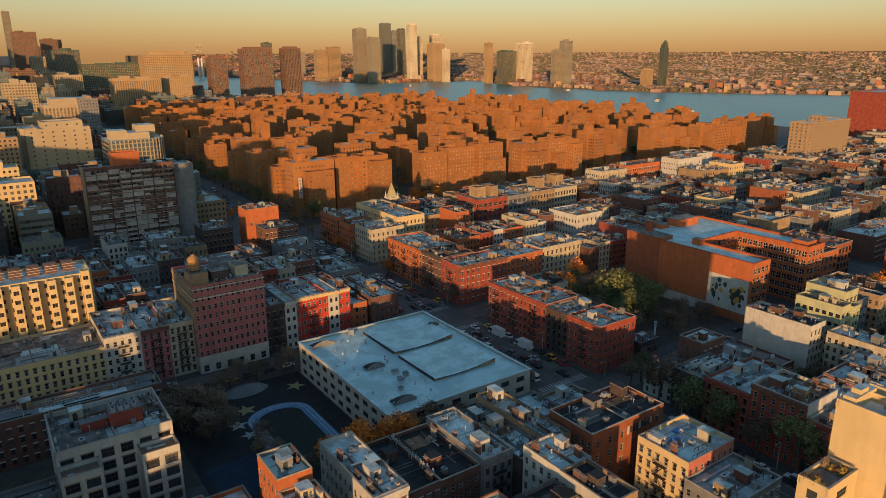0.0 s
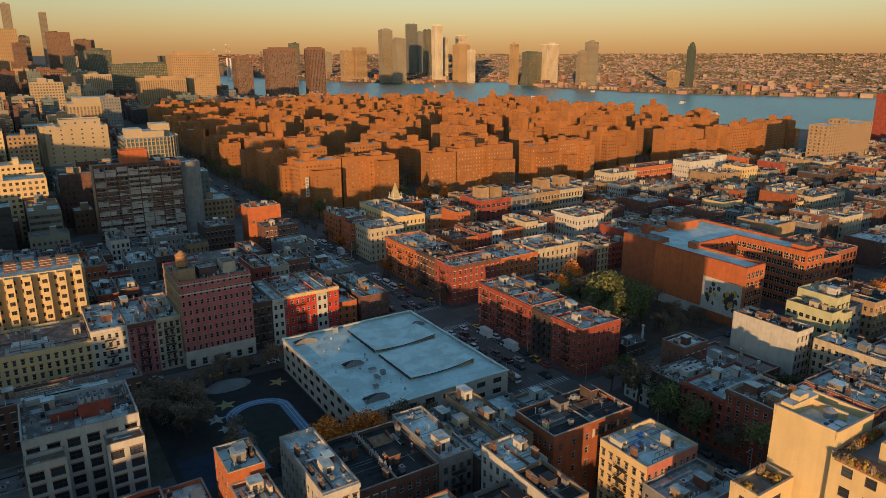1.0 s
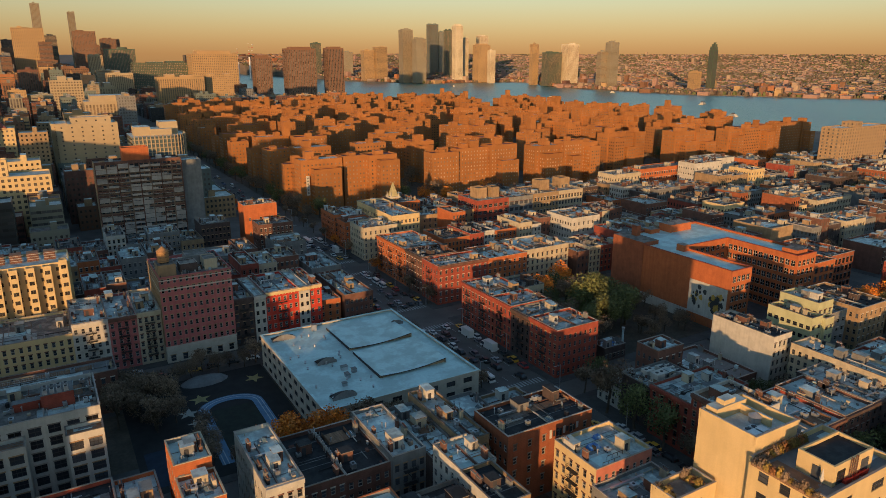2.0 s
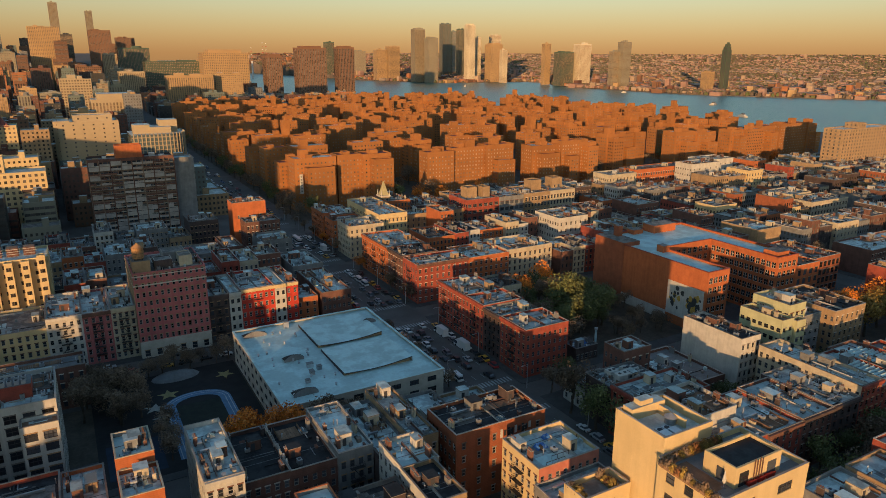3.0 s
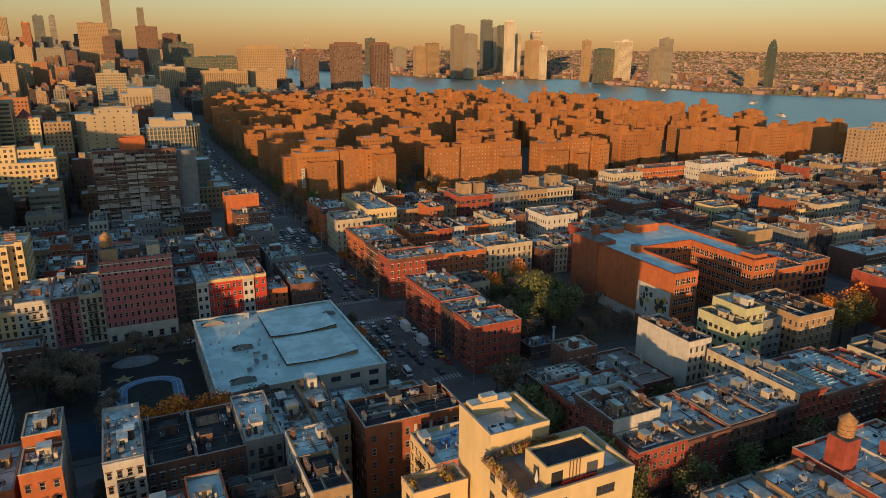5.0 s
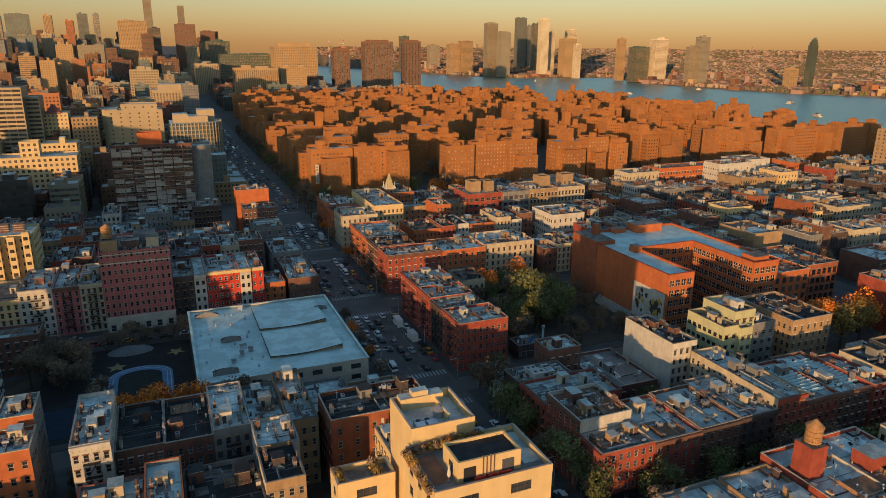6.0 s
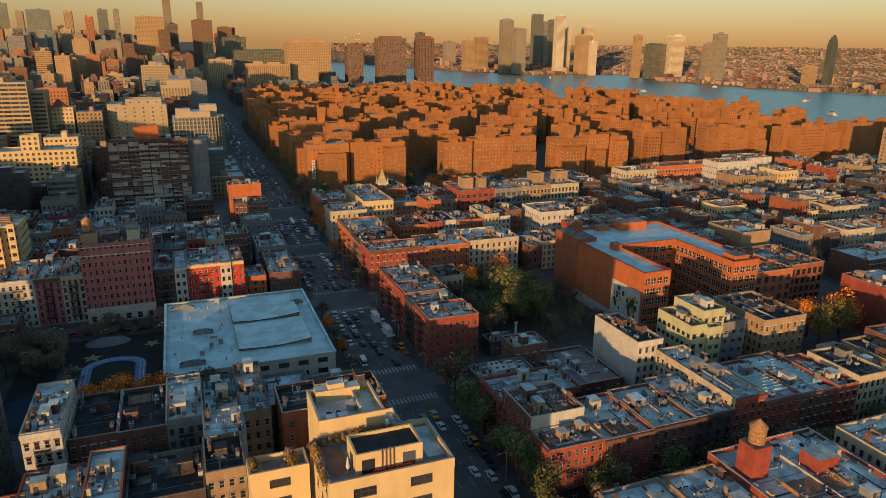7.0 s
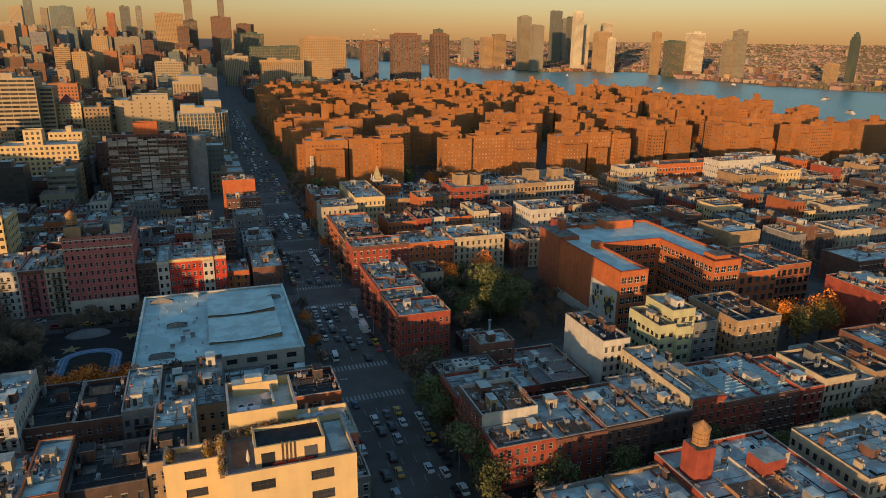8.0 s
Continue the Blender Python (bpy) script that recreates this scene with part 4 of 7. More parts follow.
T(302.2, 146, 326, 180, 17, M_ORANGE, M_DECK, 1, "SW", 4, label="tan brick loft with tall windows and a planted roof", cols=6, win=(2.2, 2.6), clutter=2)
T(326, 150, 348, 178, 16.5, M_RUSSET, M_GRAVEL, 1, "S", 4, label="orange brick loft with tall grouped windows", cols=7, win=(2.2, 2.6), clutter=2)
T(334, 184, 352, 206, 21.5, M_TAN, M_GRAVEL, 1, "E", 4, label="blank tan brick slab above its neighbours", clutter=0.5)
T(378, 152, 425, 172, 13, M_BRICK2, M_SILVER, 1, "S", 4, label="long rose brick school building with a pale roof", cols=20, clutter=0.6)
T(379, 246, 398, 262, 17, M_YELLOW, M_GRAVEL, 1, "SW", 4, label="yellow tenement with a lit top floor", cols=6)
T(384, 345, 411, 362, 20.5, M_CREAM, M_SILVER, 1, "SW", 5, label="broad cream loft block with roof huts", cols=8, clutter=2)
T(412, 347, 474, 362, 22, M_ORANGE, M_GRAVEL, 1, "S", 5, label="long orange brick loft building with many windows", cols=24, win=(1.5, 1.9), clutter=0.5)
T(450, 328, 480, 344, 26, M_WHITE, M_SILVER, 1, "SW", 6, label="plain white block above the roofs", cols=5, win=(1.0, 1.2))
T(484, 342, 514, 362, 25, M_WHITE, M_SILVER, 1, "SW", 6, label="plain white block with a flat roof", cols=5, win=(1.0, 1.2))
T(463, 305, 482, 326, 19, M_TAN, M_GRAVEL, 1, "SW", 5, label="olive tan tenement with small windows", cols=7)
T(484, 304, 500, 324, 22, M_YELLOW, M_SILVER, 1, "SW", 6, label="yellow brick house with a tall roof hut", cols=5, clutter=2)
T(452, 248, 475, 266, 17, M_CREAM, M_SILVER, 1, "SW", 5, label="cream tenement with a broad roof", cols=7, clutter=2)
T(408, 188, 428, 206, 15.5, M_CREAM, M_SILVER, 1, "SW", 4, label="cream house with a silver roof", cols=6, clutter=2)
T(446, 228, 484, 246, 16, M_CREAM, M_GRAVEL, 1, "SW", 4, label="long cream building with roof huts", cols=12, clutter=2)
for hx, hy, hz, hw in ((252, 330, 21.4, 7), (262, 328, 21.4, 5), (300, 330, 21.9, 8), (318, 331, 21.9, 8)):
    hut = Shape()
    hut.shell(hx, hy - 4, hz - 0.9, hx + hw, hy + 4, hz + 5.0, M_TAN, M_GRAVEL)
    hut.made("roof_house", (hx + hw / 2, hy, hz - 0.9), None, "square tan roof house on a loft building", "roof house", "", "roof houses on the lofts")
# west of the avenue, north of thirteenth
T(116.7, 352, 135, 364, 25.5, M_ORANGE, M_GRAVEL, 1, "S", 3, label="tall blank orange brick gable building with roof masts", cols=3, clutter=3)
T(120, 308, 136, 326, 14, M_GREY, M_SILVER, 1, "SE", 4, label="plain grey block beside the avenue", cols=3)


# ---- white roofed school hall ----
def school_hall():
    x0, y0, x1, y1, h = 82.5, 144, 133, 205, 11.0
    reserve(x0 - 49, 145, x1, 208)
    reserve(187, 145, 250, 192)
    reserve(197, 145, 250, 208)
    base = (107.5, 174.5, 0)
    top = root("school_hall", base, "low school hall with a broad white membrane roof", "school")
    w = Shape()
    holes = []
    for p0, p1, n in (((x0, y0), (x1, y0), 8), ((x1, y0), (x1, y1), 10), ((x1, y1), (x0, y1), 8), ((x0, y1), (x0, y0), 11)):
        holes += facade(w, M_STONE, p0, p1, 0, 11.6, 3, n, 3.1, 1.7, 1.2, 3.6, 0.35, 1.0)
    w.made("wall", base, top)
    for foot, turn, a, b in holes:
        fr, pa = window_meshes(a, b, M_DFRAME)
        ob = placed("window", fr, top, (foot[0] - base[0], foot[1] - base[1], foot[2]), turn)
    r = Shape()
    r.face([(x0, y0, h), (x1, y0, h), (x1, y1, h), (x0, y1, h)], M_MEMBRANE)
    r.made("roof", base, top)
    e = Shape()
    for q in ((x0 - 0.3, y0 - 0.3, x1 + 0.3, y0 + 0.5), (x0 - 0.3, y1 - 0.5, x1 + 0.3, y1 + 0.3), (x0 - 0.3, y0 + 0.5, x0 + 0.5, y1 - 0.5), (x1 - 0.5, y0 + 0.5, x1 + 0.3, y1 - 0.5)):
        e.box(q[0], q[1], 11.3, q[2], q[3], 11.75, M_STONE, M_MEMBRANE, True)
    e.made("parapet", base, top)
    # raised gymnasium roof in two vaulted halves with deep wavy eaves
    for k, (ya, yb) in enumerate(((154.5, 176.0), (178.0, 200.0))):
        g = Shape()
        n = 14
        xa, xb = 104.5, 127.5
        for j in range(n):
            u0, u1 = xa + (xb - xa) * j / n, xa + (xb - xa) * (j + 1) / n
            z0 = h + 1.2 - 0.8 * math.sin(3.0 * j / n) + 0.8 * j / n
            z1 = h + 1.2 - 0.8 * math.sin(3.0 * (j + 1) / n) + 0.8 * (j + 1) / n
            s0, s1 = (z0 - h) * 0.45 + h + 0.35, (z1 - h) * 0.45 + h + 0.35
            g.face([(u0, ya, z0), (u1, ya, z1), (u1, yb, s1), (u0, yb, s0)], M_MEMBRANE)
            g.face([(u0, ya, z0 - 0.28), (u1, ya, z1 - 0.28), (u1, ya, z1), (u0, ya, z0)], M_DFRAME)
            g.face([(u0, ya + 0.9, h), (u1, ya + 0.9, h), (u1, ya + 0.9, z1 - 0.06), (u0, ya + 0.9, z0 - 0.06)], M_TAN)
            g.face([(u1, yb, h), (u0, yb, h), (u0, yb, s0), (u1, yb, s1)], M_GREY)
        g.face([(xa, yb, h), (xa, ya + 0.9, h), (xa, ya + 0.9, h + 1.1), (xa, yb, h + 0.85)], M_DFRAME)
        g.face([(xb, ya, h), (xb, yb, h), (xb, yb, h + 1.2), (xb, ya, h + 1.9)], M_STONE)
        g.made("raised_roof", base, top, "vaulted white roof section")
    # roof monitors: a tan upright front under a dark curved hood
    for cx, cy, a, b, hh in ((94.5, 174.5, 6.5, 3.2, 2.2), (88.5, 199.5, 8, 3.2, 2.2), (90.5, 150.5, 7.5, 3.2, 2.3), (128, 192.5, 6.0, 3.0, 2.0)):
        s = Shape()
        n = 8
        prof = [(-a / 2 + a * k / n, hh * math.sin(math.pi * (0.12 + 0.76 * k / n))) for k in range(n + 1)]
        for (u0, z0), (u1, z1) in zip(prof, prof[1:]):
            s.face([(cx + u0, cy - b / 2, h + z0), (cx + u1, cy - b / 2, h + z1), (cx + u1, cy + b / 2, h + z1 * 0.4), (cx + u0, cy + b / 2, h + z0 * 0.4)], M_TAR)
            s.face([(cx + u0, cy - b / 2 + 0.1, h), (cx + u1, cy - b / 2 + 0.1, h), (cx + u1, cy - b / 2 + 0.1, h + z1 - 0.05), (cx + u0, cy - b / 2 + 0.1, h + z0 - 0.05)], M_GREY)
        s.made("roof_monitor", base, top, "curved dark roof monitor with a tan front")
    for cx, cy, a, b, hh in ((100.5, 201.5, 1.6, 1.6, 2.2), (97.5, 166.5, 2.0, 1.4, 1.2), (99.5, 163.5, 1.4, 1.4, 1.2), (96.5, 161.5, 1.2, 2.2, 1.0), (93.5, 156.5, 1.3, 1.3, 0.9)):
        s = Shape()
        s.box(cx - a / 2, cy - b / 2, h, cx + a / 2, cy + b / 2, h + hh, M_METAL, M_DFRAME)
        s.box(cx - a / 2 - 0.1, cy - b / 2 - 0.1, h + hh, cx + a / 2 + 0.1, cy + b / 2 + 0.1, h + hh + 0.15, M_GREY, None, True)
        s.made("roof_unit", base, top)
    rnd = random.Random(4)
    for k in range(26):
        px, py = rnd.uniform(x0 + 2, 102.5), rnd.uniform(y0 + 2, y1 - 2)
        s = Shape()
        s.tube((px, py), 0.3, 0.3, h, h + rnd.uniform(0.3, 0.8), M_METAL, 7)
        s.tube((px, py), 0.45, 0.1, h + 0.8, h + 1.0, M_METAL, 7)
        s.made("roof_vent", base, top)


school_hall()
garden = Shape()
garden.box(187, 147, 0.15, 250, 207, 0.24, M_SOIL)
garden.made("garden_ground", (218, 177, 0), None, "dark garden soil under the trees", "ground", "structure")


# ---- brick high school round a court ----
def high_school():
    base = (274, 172, 0)
    reserve(245, 139, 303, 207)
    top = root("brick_school", base, "large orange brick school round an open court", "school")
    h = 25.0
    w = Shape()
    holes = []
    # outer ring and court, both wound so that the outside lies on the right
    ring = ((247, 141), (259, 141), (259, 175), (288.5, 175), (288.5, 141), (301.5, 141), (301.5, 204), (247, 204))
    cols = (4, 13, 8, 13, 4, 0, 0, 0)
    for k, p in enumerate(ring):
        q = ring[(k + 1) % len(ring)]
        if cols[k]:
            holes += facade(w, M_ORANGE, p, q, 0, h + 0.9, 6, cols[k], 2.3, 2.5, 1.3, 3.95, 0.3, 0.6)
        else:
            facade(w, M_ORANGE, p, q, 0, h + 0.9, 0, 0, 1, 1, 1, 1)
    w.made("wall", base, top)
    sf = Shape()
    sashes(sf, holes, surface("sash_white", (0.55, 0.52, 0.46), vary=0.15), True)
    sf.made("window_sashes", base, top, "", "", "stuff")
    r = Shape()
    for a, b, c, d in ((247, 141, 259, 204), (259, 175, 288.5, 204), (288.5, 141, 301.5, 204)):
        r.face([(a, b, h), (c, b, h), (c, d, h), (a, d, h)], M_MEMBRANE)
    r.made("roof", base, top, "blue-white flat roof")
    c = Shape()
    t = 0.55
    for a, b, p, q in ((247, 141, 259, 141 + t), (259 - t, 141 + t, 259, 175), (259 - t, 175, 288.5 + t, 175 + t), (288.5, 141 + t, 288.5 + t, 175), (288.5, 141, 301.5, 141 + t), (301.5 - t, 141 + t, 301.5, 204), (247, 204 - t, 301.5 - t, 204), (247, 141 + t, 247 + t, 204 - t)):
        c.box(a - 0.05, b - 0.05, h + 0.9, p + 0.05, q + 0.05, h + 1.15, M_BRICK, None, True)
    c.made("coping", base, top, "red coping on the parapet")
    for a, b, p, q, z in ((246.7, 186, 256, 204.3, 26.8), (252.5, 196, 255, 199, 31.5), (276, 197, 290, 204.2, 28.6), (255.2, 171.5, 258.7, 175.3, 27.8), (291, 143, 298, 150, 27.4), (266, 200, 272, 204.2, 27.0)):
        s = Shape()
        s.box(a, b, 0 if a < 247 else h, p, q, z, M_RUSSET if a < 254 else M_ORANGE, M_GRAVEL)
        s.made("stair_tower", base, top)
    bw = Shape()
    bw.box(246.8, 160.2, 0.2, 247, 185.8, 4.6, M_WHITE)
    bw.made("painted_base", base, top, "white painted base of the side wall")
    # painted wall picture on a white ground, as plain shapes
    m = Shape()
    m.box(246.9, 142.0, 4.0, 247.0, 160.1, 18.0, M_WHITE)
    m.made("mural_ground", base, top, "large white painted wall panel")
    dark, gold = surface("mural_black", (0.05, 0.05, 0.05)), surface("mural_gold", (0.45, 0.28, 0.06))
    rnd = random.Random(8)
    for k in range(64):
        y, z = rnd.choice([146.6, 147.2, 155.2]) + max(-3.2, min(3.2, rnd.gauss(0, 1.7))), max(5.5, min(15.5, 11.0 + rnd.gauss(0, 2.4)))
        s = Shape()
        n = 7
        rad = rnd.uniform(0.45, 1.2)
        s.face([(246.89 - 0.002 * k, y + rad * math.cos(-6.283 * j / n) * rnd.uniform(0.6, 1.2), z + rad * math.sin(-6.283 * j / n) * rnd.uniform(0.8, 1.6)) for j in range(n)], dark if k % 3 else gold)
        s.made("mural_shape", base, top)


high_school()


# ---- yellow tower with roof terraces ----
def terrace_tower():
    base = (113, 33, 0)
    reserve(97, 18, 136, 49)
    top = root("terrace_tower", (base[0] + 1.1, base[1], 0), "tall yellow stucco apartment tower with planted roof terraces", "apartment tower")
    w = Shape()
    holes = []
    wide, small = (3.2, 1.5), (1.6, 1.6)

    def body(x0, y0, x1, y1, z, south, west, east):
        out = []
        for p0, p1, n in (((x0, y0), (x1, y0), south), ((x1, y0), (x1, y1), east), ((x1, y1), (x0, y1), 0), ((x0, y1), (x0, y0), west)):
            out.extend(facade(w, M_YELLOW, p0, p1, 0, z, 15 if n else 0, n, *(wide if p0[1] == p1[1] else small), 1.2 + (z - 1.0) % 3.3, 3.3, 0.3, 0.8))
        return out

    holes += body(106, 23.5, 123.6, 35, 50.0, 2, 3, 3)
    holes += body(107, 35, 117, 45, 52.6, 0, 0, 0)
    holes += body(97, 39.8, 106, 44.5, 42.8, 1, 1, 0)
    w.made("wall", base, top)
    for foot, turn, a, b in holes:
        fr, pa = window_meshes(a, b, M_DFRAME)
        ob = placed("window", fr, top, (foot[0] - base[0], foot[1] - base[1], foot[2]), turn)
        placed("pane", pa, ob, (0, 0, 0))
    r = Shape()
    r.face([(106, 23.5, 49.2), (123.6, 23.5, 49.2), (123.6, 35, 49.2), (106, 35, 49.2)], M_GREY)
    r.face([(107, 35, 51.2), (117, 35, 51.2), (117, 45, 51.2), (107, 45, 51.2)], M_SILVER)
    r.face([(97, 39.8, 41.9), (106, 39.8, 41.9), (106, 44.5, 41.9), (97, 44.5, 41.9)], M_GRAVEL)
    r.made("roof", base, top)
    for x0, y0, x1, y1, z in ((106, 23.5, 123.6, 35, 50.0), (107, 35, 117, 45, 52.6), (97, 39.8, 106, 44.5, 42.8)):
        c = Shape()
        t = 0.3
        for q in ((x0, y0, x1, y0 + t), (x0, y1 - t, x1, y1), (x0, y0 + t, x0 + t, y1 - t), (x1 - t, y0 + t, x1, y1 - t)):
            c.box(q[0] - 0.03, q[1] - 0.03, z - 1.4, q[2] + 0.03, q[3] + 0.03, z + 0.08, M_YELLOW, M_COPING)
        c.made("parapet", base, top)
    p = Shape()
    p.shell(110, 25.2, 49.2, 119.5, 30.5, 51.9, M_YELLOW, M_TAR, None, 0.5, 0.3)
    p.made("penthouse", base, top, "yellow penthouse with a black roof")
    for x0, y0, x1, y1, z0, z1 in ((110.8, 25.12, 112.6, 25.2, 49.3, 51.4), (116.6, 25.12, 118.4, 25.2, 49.3, 51.4), (109.92, 27, 110, 28.2, 49.3, 51.3)):
        q = Shape()
        q.box(x0, y0, z0, x1, y1, z1, M_GLASS)
        q.made("terrace_door", base, top, "dark glazed terrace door")
    for k in range(4):
        q = Shape()
        q.tube((113.6 + 0.55 * k, 25.0), 0.07, 0.07, 49.3, 52.9 - 0.3 * (k % 2), M_BRICK2, 6)
        q.made("flue_pipe", base, top)
    for x0, y0, x1, y1, z, h2, m in ((108, 42.6, 115, 44.6, 51.2, 2.0, M_YELLOW), (110, 42.9, 112.6, 44.4, 53.2, 0.8, M_YELLOW), (108.3, 36, 109.8, 37.5, 51.2, 0.9, M_METAL), (110.2, 36, 111.7, 37.5, 51.2, 0.9, M_METAL), (113.6, 37.2, 113.9, 44.0, 51.2, 1.5, M_YELLOW)):
        q = Shape()
        q.box(x0, y0, z, x1, y1, z + h2, m, M_SILVER if m is M_YELLOW else None)
        q.made("roof_plant" if m is M_METAL else "roof_wall", base, top)
    d = Shape()
    d.tube((113, 39.5), 0.9, 0.9, 51.2, 52.3, M_METAL, 12)
    d.tube((113, 39.5), 1.05, 0.1, 52.3, 52.9, M_METAL, 12)
    d.made("roof_ventilator", base, top)
    for x0, y0, x1, y1, z in ((120.6, 26, 123.2, 34, 49.25), (107, 26, 109.6, 33, 49.25)):
        q = Shape()
        q.face([(x0, y0, z), (x1, y0, z), (x1, y1, z), (x0, y1, z)], M_DECK if x0 < 110 else M_SILVER)
        q.made("terrace_deck", base, top)


terrace_tower()


def terrace_things():
    """Closed parasol, cushions and roof plant on the yellow tower."""
    base = (110.2, 26.2, 49.2)
    shade = root("parasol", base, "closed white parasol standing on a terrace", "parasol")
    p = Shape()
    p.tube((110.2, 26.2), 0.35, 0.35, 49.2, 49.3, M_GREY, 10)
    p.tube((110.2, 26.2), 0.04, 0.04, 49.3, 51.7, M_METAL, 6)
    p.made("pole", base, shade)
    c = Shape()
    c.tube((110.2, 26.2), 0.13, 0.3, 49.9, 50.3, M_WHITE, 9, False)
    c.tube((110.2, 26.2), 0.3, 0.05, 50.3, 51.8, M_WHITE, 9)
    c.made("canopy", base, shade)
    for k, (x, w) in enumerate(((113.4, 1.5), (115.4, 1.3), (117.2, 1.6))):
        b = Shape()
        b.box(x, 24.6, 49.2, x + w, 25.2, 49.65, M_SCARLET)
        b.box(x, 24.5, 49.65, x + w, 24.62, 50.0, M_SCARLET)
        b.made("terrace_bench", (x, 24.8, 49.2), None, "low red cushioned bench on a terrace", "bench", "", "benches on the terrace")
    for x in (109.6, 111.0):
        u = Shape()
        u.box(x, 37.2, 51.2, x + 1.1, 38.5, 52.0, M_METAL)
        u.tube((x + 0.55, 37.85), 0.42, 0.42, 52.0, 52.08, M_DFRAME, 10)
        u.made("cooling_unit", (x, 37.8, 51.2), None, "grey cooling unit on a yellow tower", "cooling unit", "", "cooling units on the tower")


terrace_things()


# ---- red building with a wooden water tank ----
def water_tank(x, y, z, r=1.75, high=3.6):
    """A cedar tank of staves and hoops under a conical lid, on an iron stand."""
    base = (x, y, z)
    tank = root("water_tank", base, "cedar rooftop water tank with a conical lid", "water tank", "rooftop water tanks")
    n = 20
    for k in range(n):
        a0, a1 = 6.2832 * k / n, 6.2832 * (k + 0.94) / n
        st = Shape()
        lo = [(x + q * math.cos(a), y + q * math.sin(a), z + 0.6) for q, a in ((r, a0), (r, a1), (r - 0.12, a1), (r - 0.12, a0))]
        hi = [(u, v, z + 0.6 + high) for u, v, _ in lo]
        st.ring(lo, hi, M_WOOD)
        st.face(hi, M_WOOD)
        st.made("stave", base, tank)
    lid = Shape()
    lid.tube((x, y), r + 0.2, 0.12, z + 0.6 + high, z + 2.3 + high, M_WOOD, 16)
    lid.made("lid", base, tank)
    for q in (0.14, 0.45, 0.76):
        hoop = Shape()
        hoop.tube((x, y), r + 0.04, r + 0.04, z + 0.6 + high * q, z + 0.68 + high * q, M_IRON, 20, False)
        hoop.made("hoop", base, tank)
    stand = Shape()
    stand.box(x - 1.5, y - 1.5, z + 0.2, x + 1.5, y + 1.5, z + 0.6, M_IRON, None, True)
    for dx in (-1.3, 1.15):
        for dy in (-1.3, 1.15):
            stand.box(x + dx, y + dy, z - 0.05, x + dx + 0.15, y + dy + 0.15, z + 0.2, M_IRON)
    stand.made("stand", base, tank)


def tank_building():
    b = T(197, 22, 227, 50, 17.5, M_BRICK, M_SILVER, 2, "SW", 5, label="red brick building with silver roofs and light courts", clutter=2.0)
    base = (201.0, 41.2, 17.5)
    s = Shape()
    s.box(198.7, 39.0, 17.5, 203.3, 43.6, 25.2, M_BRICK, M_GRAVEL)
    s.made("tank_house", base, None, "red brick roof house that carries the tank", "roof house")
    water_tank(201.0, 41.2, 25.0)
    s = Shape()
    s.box(214, 36, 17.5, 220, 41, 21, M_BRICK, M_SILVER)
    s.box(220, 38, 17.5, 223, 42, 20.6, M_CREAM, M_SILVER)
    s.made("roof_house", (217, 38, 17.5), None, "red and cream brick roof house on a silver roof", "roof house")


tank_building()
for x0, y0, x1, y1, h, m in ((54.6, 227, 60.5, 235, 4.0, M_TAN), (62, 228, 68, 234, 3.2, M_BRICKD), (70.5, 229, 75, 236, 3.6, M_CREAM), (66, 238, 74, 246, 3.0, M_GREY)):
    hut = Shape()
    hut.shell(x0, y0, 31, x1, y1, 31 + h, m, M_GRAVEL, M_COPING, 0.3, 0.3)
    hut.made("roof_house", ((x0 + x1) / 2, (y0 + y1) / 2, 31), None, "square roof house on a tall rose brick house", "roof house", "", "roof houses on the rose house")
water_tank(57.2, 231, 35.0, 2.0, 3.8)


# ---- grey modern block beside the playground ----
def modern_block():
    T(5, 152, 29, 172, 23.5, M_WHITE, M_GRAVEL, 2, "SE", 7, label="white modern apartment house with dark window bays", cols=6, win=(2.6, 2.1), frame_mat=M_DFRAME, clutter=3, parapet=1.1)
    T(5, 147, 13, 152, 20.2, M_WHITE, M_DECK, 2, "S", 6, label="white projecting bay with a roof terrace", cols=2, win=(2.8, 2.1), frame_mat=M_DFRAME, clutter=0)
    T(21, 147, 29, 152, 20.2, M_WHITE, M_DECK, 2, "SE", 6, label="white projecting bay with a roof terrace", cols=2, win=(2.8, 2.1), frame_mat=M_DFRAME, clutter=0)
    T(-12, 196, 36, 207, 13, M_BRICK2, M_GREY, 1, "SE", 4, label="long low brown school wing with a grey roof", cols=18)
    T(-30, 147, 5, 160, 14, M_GREY, M_GREY, 1, "S", 4, label="low grey cement block with a plain roof", cols=9)
    s = Shape()
    s.box(17, 158, 23.5, 24, 164, 27.2, M_BRICK, M_GREY)
    s.box(11, 160, 23.5, 17, 162.5, 25.6, M_BRICK, M_GREY)
    s.made("roof_house", (19, 163, 23.5), None, "red roof house on a white apartment block", "roof house")
    for k in range(8):
        u = Shape()
        x, y = 18 + 1.5 * (k % 4), 159 + 2.2 * (k // 4)
        u.box(x - 0.5, y - 0.5, 27.2, x + 0.5, y + 0.5, 28.3, M_METAL)
        u.tube((x, y), 0.38, 0.38, 28.3, 28.4, M_DFRAME, 8)
        u.made("cooling_unit", (x, y, 27.2), None, "grey cooling unit on a red roof house", "cooling unit", "", "cooling units on the red roof house")


modern_block()


